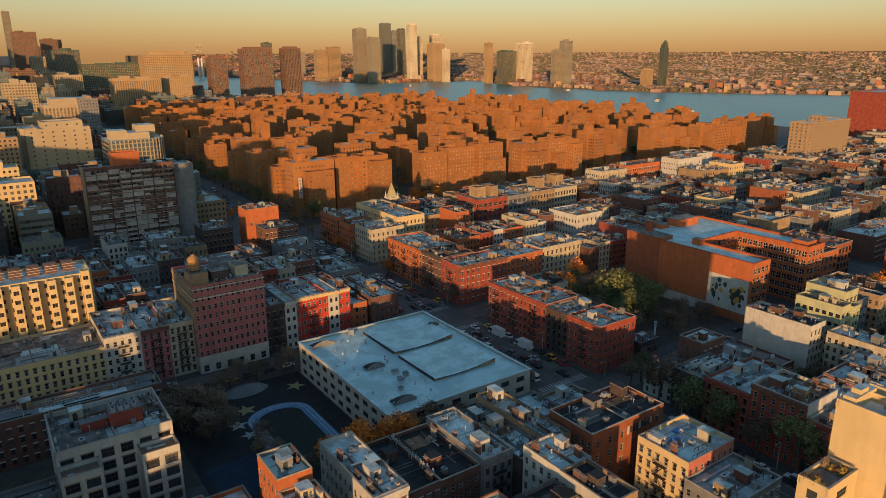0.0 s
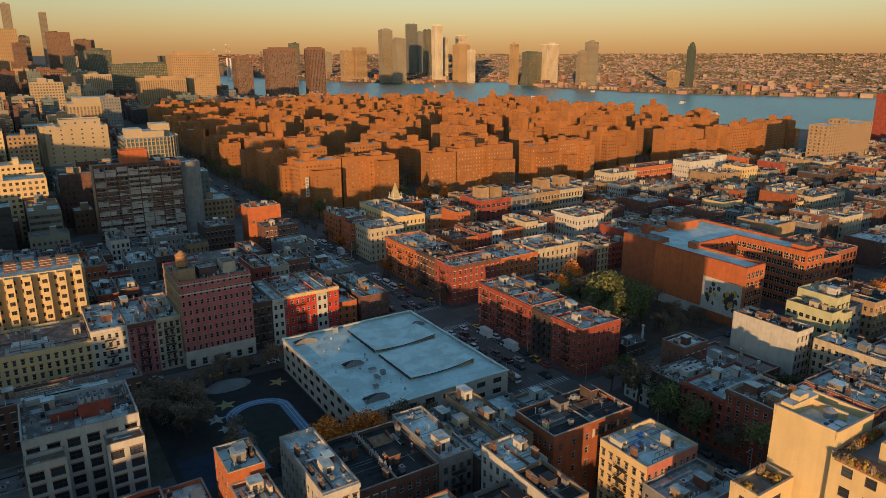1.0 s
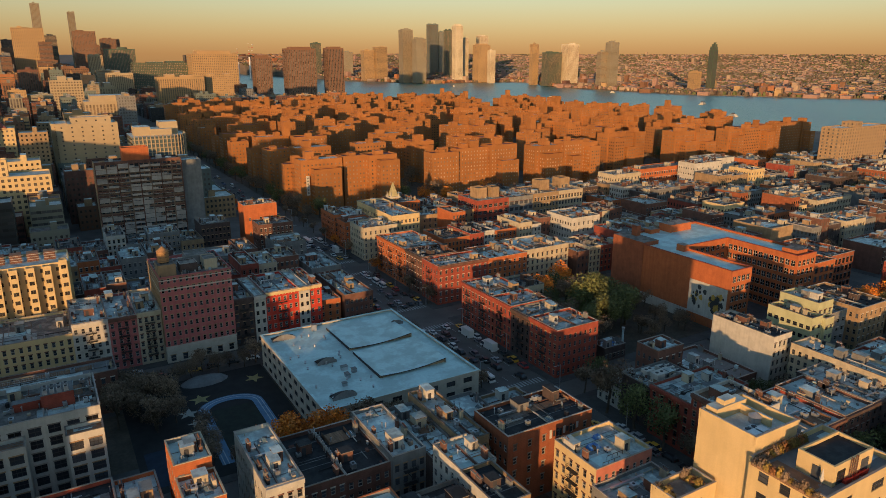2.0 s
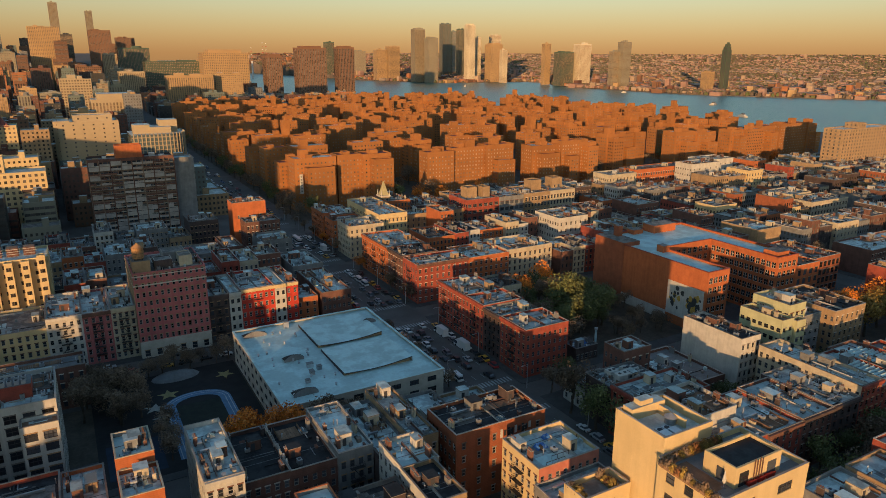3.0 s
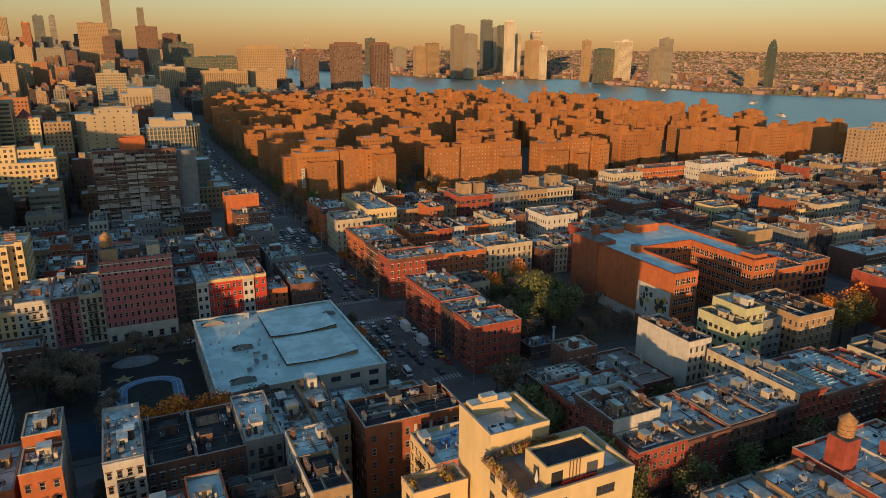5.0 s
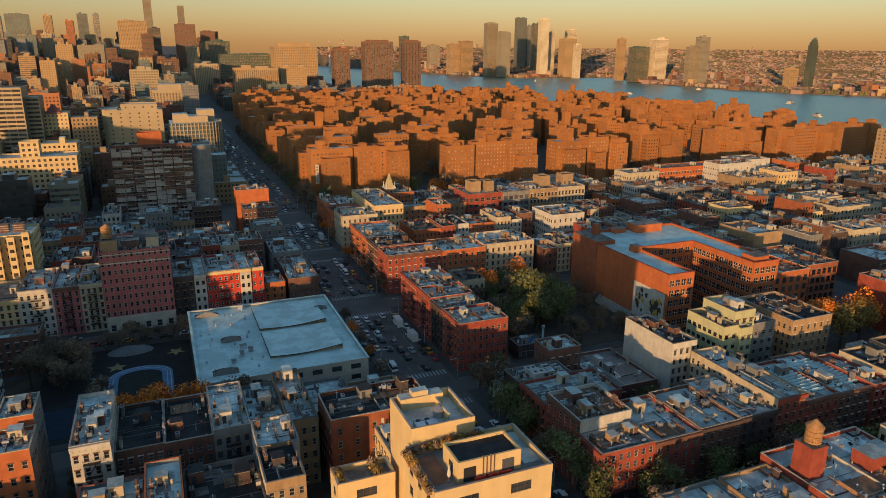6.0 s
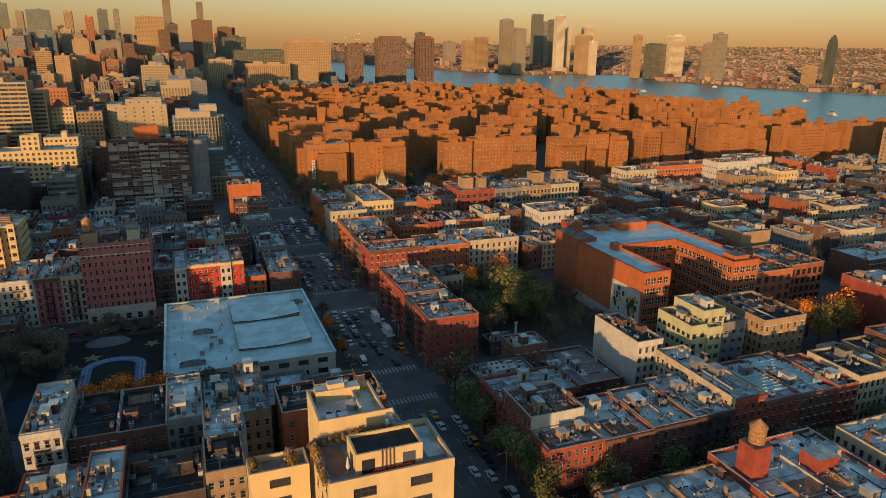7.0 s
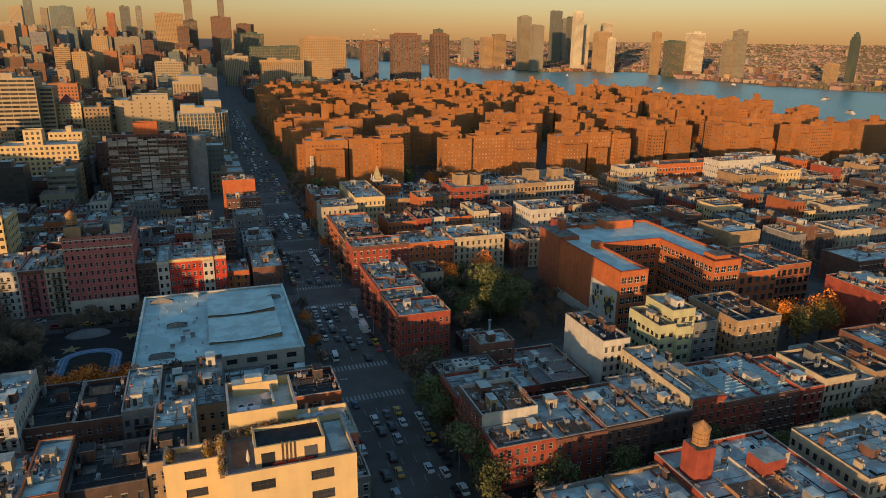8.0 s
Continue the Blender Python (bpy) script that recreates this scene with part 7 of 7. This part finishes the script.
    for x0, x1 in ((247, 277), (453, 465), (521, 529), (587, 599), (679, 689)):
        for k in range(max(3, int((x1 - x0) / 3.5))):
            put(rnd.uniform(x0, x1), rnd.uniform(404, 470), rnd.choice(["green", "brown", "green", "brown", "orange"]), rnd.uniform(1.2, 1.6))
    for k in range(26):
        put(rnd.uniform(365, 620), rnd.choice([106, 178, 256, 332]) + rnd.uniform(-4, 4), rnd.choice(["brown", "yellow", "green", "brown"]), rnd.uniform(0.9, 1.4))
    for k in range(22):
        put(170 + rnd.uniform(-1, 1), 402 + 20 * k, rnd.choice(["brown", "green", "brown"]), rnd.uniform(1.1, 1.5))
    for k in range(60):
        put(rnd.uniform(180, 780), rnd.choice([404, 476, 560, 640, 720, 805]) + rnd.uniform(-8, 8), rnd.choice(["green", "brown", "green", "yellow", "orange"]), rnd.uniform(1.1, 1.6))
    for k in range(14):
        put(rnd.choice([138.5, 163.5]), 230 + k * 18, rnd.choice(["brown", "orange", "brown"]), rnd.uniform(0.7, 0.9))
    # more woodland in the courts of the estate
    for k in range(90):
        put(rnd.uniform(180, 770), rnd.choice([472, 540, 612, 682, 750, 820]) + rnd.uniform(-14, 14), rnd.choice(["green", "brown", "brown", "orange"]), rnd.uniform(1.2, 1.8))
    park.made("estate_woodland", (480, 600, 0), None, "autumn trees in the courts and streets further off", "trees", "stuff")


plant_trees()


# ---- traffic ----
CAR_PAINT = [surface("car_paint_" + n, c, rough=0.3, vary=0.05, bump=0.0, spec=0.6) for n, c in (("white", (0.6, 0.6, 0.58)), ("black", (0.02, 0.02, 0.022)), ("silver", (0.32, 0.33, 0.34)), ("grey", (0.12, 0.12, 0.13)), ("yellow", (0.60, 0.32, 0.03)), ("blue", (0.05, 0.08, 0.16)), ("red", (0.30, 0.03, 0.025)))]
M_TYRE = surface("tyre", (0.02, 0.02, 0.02), vary=0.1)
M_LAMP_W = surface("headlamp_glass", (0.7, 0.7, 0.66), rough=0.2, vary=0.05, bump=0)
M_LAMP_R = surface("tail_lamp", (0.35, 0.02, 0.02), rough=0.3, vary=0.05, bump=0)


def vehicle(paint, kind, lamps=True):
    """Nose towards +y. Body with tapered cabin, glass, wheels and lamps."""
    dims = {"car": (4.6, 1.8, 0.85, 1.42, 2.3, -0.25), "suv": (4.8, 1.95, 1.0, 1.75, 3.1, -0.45), "van": (5.8, 2.1, 1.15, 2.5, 4.6, -0.5), "bus": (12.0, 2.5, 1.2, 3.1, 11.6, 0.0), "truck": (8.0, 2.3, 1.1, 2.2, 1.8, 2.9)}[kind]
    L, W, hb, ht, cl, cy = dims
    names = {"white": "white", "black": "black", "silver": "silver", "grey": "grey", "yellow": "yellow", "blue": "blue", "red": "red"}
    col = names[paint.name.rsplit("_", 1)[1]]
    words = {"car": "saloon car on the avenue", "suv": "sport utility car on the avenue", "van": "delivery van on the avenue", "bus": "city bus on the avenue", "truck": "box truck on the avenue"}[kind]
    top = root({"car": "car", "suv": "car", "van": "van", "bus": "bus", "truck": "truck"}[kind], (0, 0, 0), col + " painted " + words, {"car": "car", "suv": "car", "van": "van", "bus": "bus", "truck": "truck"}[kind], "traffic on the avenue")
    b = Shape()
    w = W / 2
    lo = [(-w, -L / 2, 0.3), (w, -L / 2, 0.3), (w, L / 2, 0.3), (-w, L / 2, 0.3)]
    md = [(-w, -L / 2 + 0.05, hb * 0.8), (w, -L / 2 + 0.05, hb * 0.8), (w, L / 2 - 0.05, hb * 0.75), (-w, L / 2 - 0.05, hb * 0.75)]
    hi = [(-w + 0.1, -L / 2 + 0.2, hb), (w - 0.1, -L / 2 + 0.2, hb), (w - 0.1, L / 2 - 0.35, hb * 0.92), (-w + 0.1, L / 2 - 0.35, hb * 0.92)]
    b.ring(lo, md, paint)
    b.ring(md, hi, paint)
    b.face(hi, paint)
    b.made("body", (0, 0, 0), top)
    c0, c1 = cy - cl / 2, cy + cl / 2
    sl = 0.55 if kind in ("car", "suv") else 0.12
    g = Shape()
    a0 = [(-w + 0.12, c0, hb * 0.95), (w - 0.12, c0, hb * 0.95), (w - 0.12, c1, hb * 0.92), (-w + 0.12, c1, hb * 0.92)]
    a1 = [(-w + 0.25, c0 + sl * 0.8, ht - 0.08), (w - 0.25, c0 + sl * 0.8, ht - 0.08), (w - 0.25, c1 - sl, ht - 0.08), (-w + 0.25, c1 - sl, ht - 0.08)]
    if kind in ("van", "bus"):
        a1 = [(x, y, hb + 0.75) for x, y, _ in a1]
        g.ring(a0, a1, M_GLASS)
        b2 = Shape()
        a2 = [(x * 1.02, y, ht) for x, y, _ in a1]
        b2.ring(a1, a2, paint)
        b2.face(a2, paint)
        b2.made("upper_body", (0, 0, 0), top)
    else:
        g.ring(a0, a1, M_GLASS)
        rf = Shape()
        a2 = [(x, y, ht) for x, y, _ in a1]
        rf.ring(a1, a2, paint)
        rf.face(a2, paint)
        rf.made("car_roof", (0, 0, 0), top)
    g.made("glazing", (0, 0, 0), top)
    if kind == "truck":
        bx = Shape()
        bx.box(-w, -L / 2, 0.9, w, 1.6, 3.4, CAR_PAINT[0])
        bx.made("cargo_box", (0, 0, 0), top, "white cargo box")
    r = 0.33 if kind in ("car", "suv") else 0.45
    low = Shape()
    for sx in (-1, 1):
        for sy in (-0.31, 0.31):
            wh = Shape()
            n = 10
            xa, xb = sx * (w - 0.2), sx * (w + 0.02)
            ra = [(xa, sy * L + r * math.cos(6.283 * k / n), r + r * math.sin(6.283 * k / n)) for k in range(n)]
            rb = [(xb, y, z) for _, y, z in ra]
            wh.ring(ra, rb, M_TYRE)
            wh.face(rb, M_TYRE)
            if lamps:
                wh.made("wheel", (0, 0, 0), top)
            else:
                joined(wh, low)
        for e, m, nm in ((L / 2, M_LAMP_W, "headlight"), (-L / 2, M_LAMP_R, "tail_light")) if lamps else ():
            lp = Shape()
            lp.box(sx * (w - 0.3) - 0.18, e - 0.06, hb * 0.55, sx * (w - 0.3) + 0.18, e + 0.02, hb * 0.72, m)
            lp.made(nm, (0, 0, 0), top)
    if low.v:
        low.made("running_gear", (0, 0, 0), top)
    return top


def traffic():
    rnd = random.Random(31)
    stock, used = {}, set()
    spots = []
    for x in (144.6, 148.3, 152, 155.6, 159.2):
        y = -8 + rnd.uniform(0, 6)
        while y < 1050:
            cross = any(a - 5 < y < b + 5 for a, b in STREETS)
            busy = 0.85 if 145 < y < 215 and x < 153 else (0.6 if y < 400 else 0.4)
            if not cross and rnd.random() < busy:
                spots.append((x + rnd.uniform(-0.3, 0.3), y, 0.0))
            y += rnd.uniform(6.0, 8.6)
    for x in (141.2, 161.0):
        y = -10
        while y < 360:
            if not any(a - 6 < y < b + 6 for a, b in STREETS) and rnd.random() < 0.6:
                spots.append((x, y, 0.0))
            y += 6.0
    for s0, s1 in STREETS[3:7]:
        for x in list(range(-20, 130, 7)) + list(range(176, 330, 7)):
            if rnd.random() < 0.3:
                spots.append((x, rnd.choice([s0 + 5.0, s1 - 5.0]), -90.0))
    spots += [(x, 212.8, -90.0) for x in (54, 61, 67, 74, 81)]
    queue, shapes = Shape(), {}

    def far_car(model, m):
        """A distant car, joined with the rest of the queue up the avenue."""
        for child in model.children:
            if child not in shapes:
                me = child.data
                shapes[child] = ([v.co.copy() for v in me.vertices], [(tuple(f.vertices), me.materials[f.material_index]) for f in me.polygons])
            vs, fs = shapes[child]
            o = len(queue.v)
            queue.v.extend([tuple(m @ v) for v in vs])
            for f, mt in fs:
                queue.f.append(tuple(i + o for i in f))
                queue.m.append(queue.slot(mt))

    for x, y, turn in spots:
        kind = rnd.choice(["car"] * 8 + ["suv"] * 5 + ["van"])
        if turn == 0 and x > 158 and rnd.random() < 0.05:
            kind = "truck"
        if turn == 0 and 151 < x < 154 and rnd.random() < 0.03:
            kind = "bus"
        paint = rnd.choice([CAR_PAINT[0]] * 3 + [CAR_PAINT[1]] * 4 + CAR_PAINT[2:4] * 2 + [CAR_PAINT[4]] + CAR_PAINT[5:])
        if kind in ("van", "bus", "truck"):
            paint = CAR_PAINT[0]
        key = (kind, paint.name, turn == 0 and y < 130)
        m = pose(x, y, 0.0, 0, 0, turn + rnd.uniform(-2, 2))
        if key not in stock:
            stock[key] = vehicle(paint, kind, key[2])
            stock[key].matrix_basis = m
        elif y > 330:
            far_car(stock[key], m)
        else:
            copy_thing(stock[key], m)
    queue.made("distant_traffic", (152, 600, 0), None, "queue of small cars far up the avenue", "traffic", "stuff")


traffic()


# ---- small landmarks and roof things ----
def church():
    base = (210, 357, 0)
    top = root("church_tower", base, "pale stone church tower with a weathered green spire", "church")
    b = Shape()
    b.box(207, 354, 0, 213, 360, 21, M_TAN)
    b.box(206.6, 353.6, 20.6, 213.4, 360.4, 21.6, M_STONE, None, True)
    b.made("tower", base, top)
    sp = Shape()
    sp.turned_box((210, 357), (2.4, 2.4), 21.6, 30.0, 0, surface("copper_pale", (0.42, 0.37, 0.2), vary=0.25), None, 0.08)
    sp.made("spire", base, top)
    for dx, dy in ((-2.7, -2.7), (2.7, -2.7), (2.7, 2.7), (-2.7, 2.7)):
        p = Shape()
        p.tube((210 + dx, 357 + dy), 0.5, 0.05, 21.6, 25.0, M_STONE, 6)
        p.made("pinnacle", base, top)


church()


def tarpaulins():
    rnd = random.Random(3)
    for x, y, z, a, b in ((124, 84, 18.5, 3.2, 2.4), (128, 87, 18.5, 2.2, 1.6), (130.5, 82.5, 18.5, 1.8, 1.5), (174, 164, 15.7, 3.0, 2.6), (176.5, 162.5, 15.7, 1.6, 1.4)):
        s = Shape()
        n = 5
        grid = [[(x + a * i / n, y + b * j / n, z + 0.06 + (0.75 * rnd.uniform(0.6, 1.0) if 0 < i < n and 0 < j < n else 0.0)) for j in range(n + 1)] for i in range(n + 1)]
        for i in range(n):
            for j in range(n):
                s.face([grid[i][j], grid[i + 1][j], grid[i + 1][j + 1], grid[i][j + 1]], M_TARP)
        s.made("tarpaulin", (x, y, z), None, "crumpled blue tarpaulin heaped on a flat roof", "tarpaulin", "", "blue tarpaulins")


tarpaulins()


def shrubs():
    rnd = random.Random(14)
    spots = [(106.9, 24.8 + 0.9 * k, 49.2, 0.8) for k in range(11)] + [(108.5 + 1.0 * k, 34.0, 49.2, 0.75) for k in range(11)]
    spots += [(98.9, 41.2 + 0.9 * k, 41.9, 0.8) for k in range(4)] + [(104.6, 41 + 0.9 * k, 41.9, 0.9) for k in range(4)] + [(117 + 0.8 * k, 31.3, 49.2, 0.5) for k in range(4)]
    models = []
    for v in range(3):
        c = Shape()
        for q in range(150):
            d = Vector((rnd.gauss(0, 1), rnd.gauss(0, 1), abs(rnd.gauss(0, 1)))).normalized()
            p = d * rnd.uniform(0.5, 1.1)
            t = d.orthogonal().normalized() * 0.17
            b = d.cross(t).normalized() * 0.17
            c.face([tuple(p - t), tuple(p - b), tuple(p + t), tuple(p + b)], (M_LEAFB, M_LEAFY, M_RUSTLEAF)[v])
        box = Shape()
        box.box(-0.5, -0.4, 0, 0.5, 0.4, 0.5, M_DECK)
        models.append((c.mesh("foliage"), box.mesh("planter")))
    for x, y, z, r in spots:
        f, b = rnd.choice(models)
        top = root("terrace_shrub", (x, y, z), "autumn coloured shrub in a terrace planter", "shrub", "shrubs on the roof terraces")
        placed("planter", b, top, (0, 0, 0))
        ob = placed("foliage", f, top, (0, 0, 0.45), rnd.uniform(0, 6))
        ob.scale = (r * rnd.uniform(0.8, 1.3), r, r * rnd.uniform(0.7, 1.9))


shrubs()


def roof_ribs():
    """Rows of pale slats over two flat roofs."""
    for x0, x1, z in ((231, 242.5, 15.5), (244, 255.5, 15.2)):
        rack = root("roof_rack", ((x0 + x1) / 2, 78, z), "rows of pale slats standing on a silver roof", "roof rack", "roof racks")
        for k in range(11):
            y = 70 + 1.5 * k
            s = Shape()
            s.face([(x0, y, z + 0.3), (x1, y, z + 0.3), (x1, y + 0.75, z + 0.75), (x0, y + 0.75, z + 0.75)], M_MEMBRANE)
            s.box(x0, y + 0.68, z, x1, y + 0.75, z + 0.72, M_GREY)
            s.made("slat", ((x0 + x1) / 2, 78, z), rack)


roof_ribs()


def parapet_vents():
    for k in range(16):
        x, y = 73 + random.Random(k).uniform(-0.2, 0.2), 109.5 + 1.15 * k
        s = Shape()
        s.box(x - 0.25, y - 0.25, 16.1, x + 0.25, y + 0.25, 17.6, M_WHITE)
        s.tube((x, y), 0.2, 0.16, 17.6, 18.1, M_METAL, 6)
        s.made("flue_vent", (x, y, 16.1), None, "whitewashed flue on a dark party wall", "flue", "", "flues on the dark roofs")


parapet_vents()


def striped_stacks():
    red, white = surface("stack_red", (0.45, 0.08, 0.06), vary=0.1), surface("stack_white", (0.6, 0.58, 0.55), vary=0.1)
    for x, y, top in ((900, 3175, 150), (914, 3172, 148), (852, 3189, 128)):
        st = root("striped_chimney", (x, y, rise(x, y)), "red and white banded power station chimney", "chimney", "striped chimneys")
        for k in range(5):
            b = Shape()
            z0 = top - 14 * (5 - k) if k else -5
            b.tube((x, y), 4.2 - 0.2 * k, 4.0 - 0.2 * k, rise(x, y) + max(0, z0) if k else 0, top - 14 * (4 - k), red if k % 2 else white, 10)
            b.made("band", (x, y, rise(x, y)), st)


striped_stacks()


def boats():
    for x, y, L, a in ((1330, 1040, 34, 0.5), (1180, 1390, 16, 1.9), (1120, 800, 22, 1.2), (1500, 1500, 14, 2.0), (1290, 2050, 18, 1.0)):
        b = root("ferry_boat", (x, y, -1.5), "small white river boat with a dark waterline", "boat", "boats on the river")
        for nm, w, l, z0, z1, m, sh in (("hull", 0.14, 0.5, -1.7, 0.6, M_WHITE, 1.05), ("cabin", 0.11, 0.34, 0.6, 3.2, M_WHITE, 0.95), ("deckhouse", 0.08, 0.14, 3.2, 5.0, M_GLASSFAR, 0.9)):
            s = Shape()
            s.turned_box((x, y), (L * l, L * w), z0, z1, a, m, M_WHITE, sh)
            s.made(nm, (x, y, -1.5), b)


boats()


def play_mound():
    s = Shape()
    rnd = random.Random(2)
    rings = [[(62 + r * math.cos(6.283 * k / 14) * 1.3, 203 + r * math.sin(6.283 * k / 14) * 0.7, z + rnd.uniform(-0.1, 0.1)) for k in range(14)] for r, z in ((6, 0.15), (5, 1.0), (3, 1.7), (1, 2.0))]
    for lo, hi in zip(rings, rings[1:]):
        s.ring(lo, hi, M_GREY)
    s.face(rings[-1], M_GREY)
    s.made("play_mound", (62, 203, 0.15), None, "low grey play mound in the playground", "play mound")


play_mound()


def street_lamps():
    for k in range(14):
        for x, d in ((140.3, 1), (161.7, -1)):
            y = 4 + 30 * k + (15 if d < 0 else 0)
            lamp = root("street_lamp", (x, y, 0.1), "tall grey street lamp with a curved arm", "street lamp", "street lamps on the avenue")
            p = Shape()
            p.tube((x, y), 0.14, 0.09, 0, 8.5, M_METAL, 7)
            p.made("pole", (x, y, 0.1), lamp)
            a = Shape()
            a.box(min(x, x + d * 2.2), y - 0.05, 8.4, max(x, x + d * 2.2), y + 0.05, 8.5, M_METAL, None, True)
            a.made("arm", (x, y, 0.1), lamp)
            h = Shape()
            h.box(x + d * 2.2 - 0.35, y - 0.15, 8.25, x + d * 2.2 + 0.35, y + 0.15, 8.42, M_METAL, None, True)
            h.made("lamp_head", (x, y, 0.1), lamp)


street_lamps()
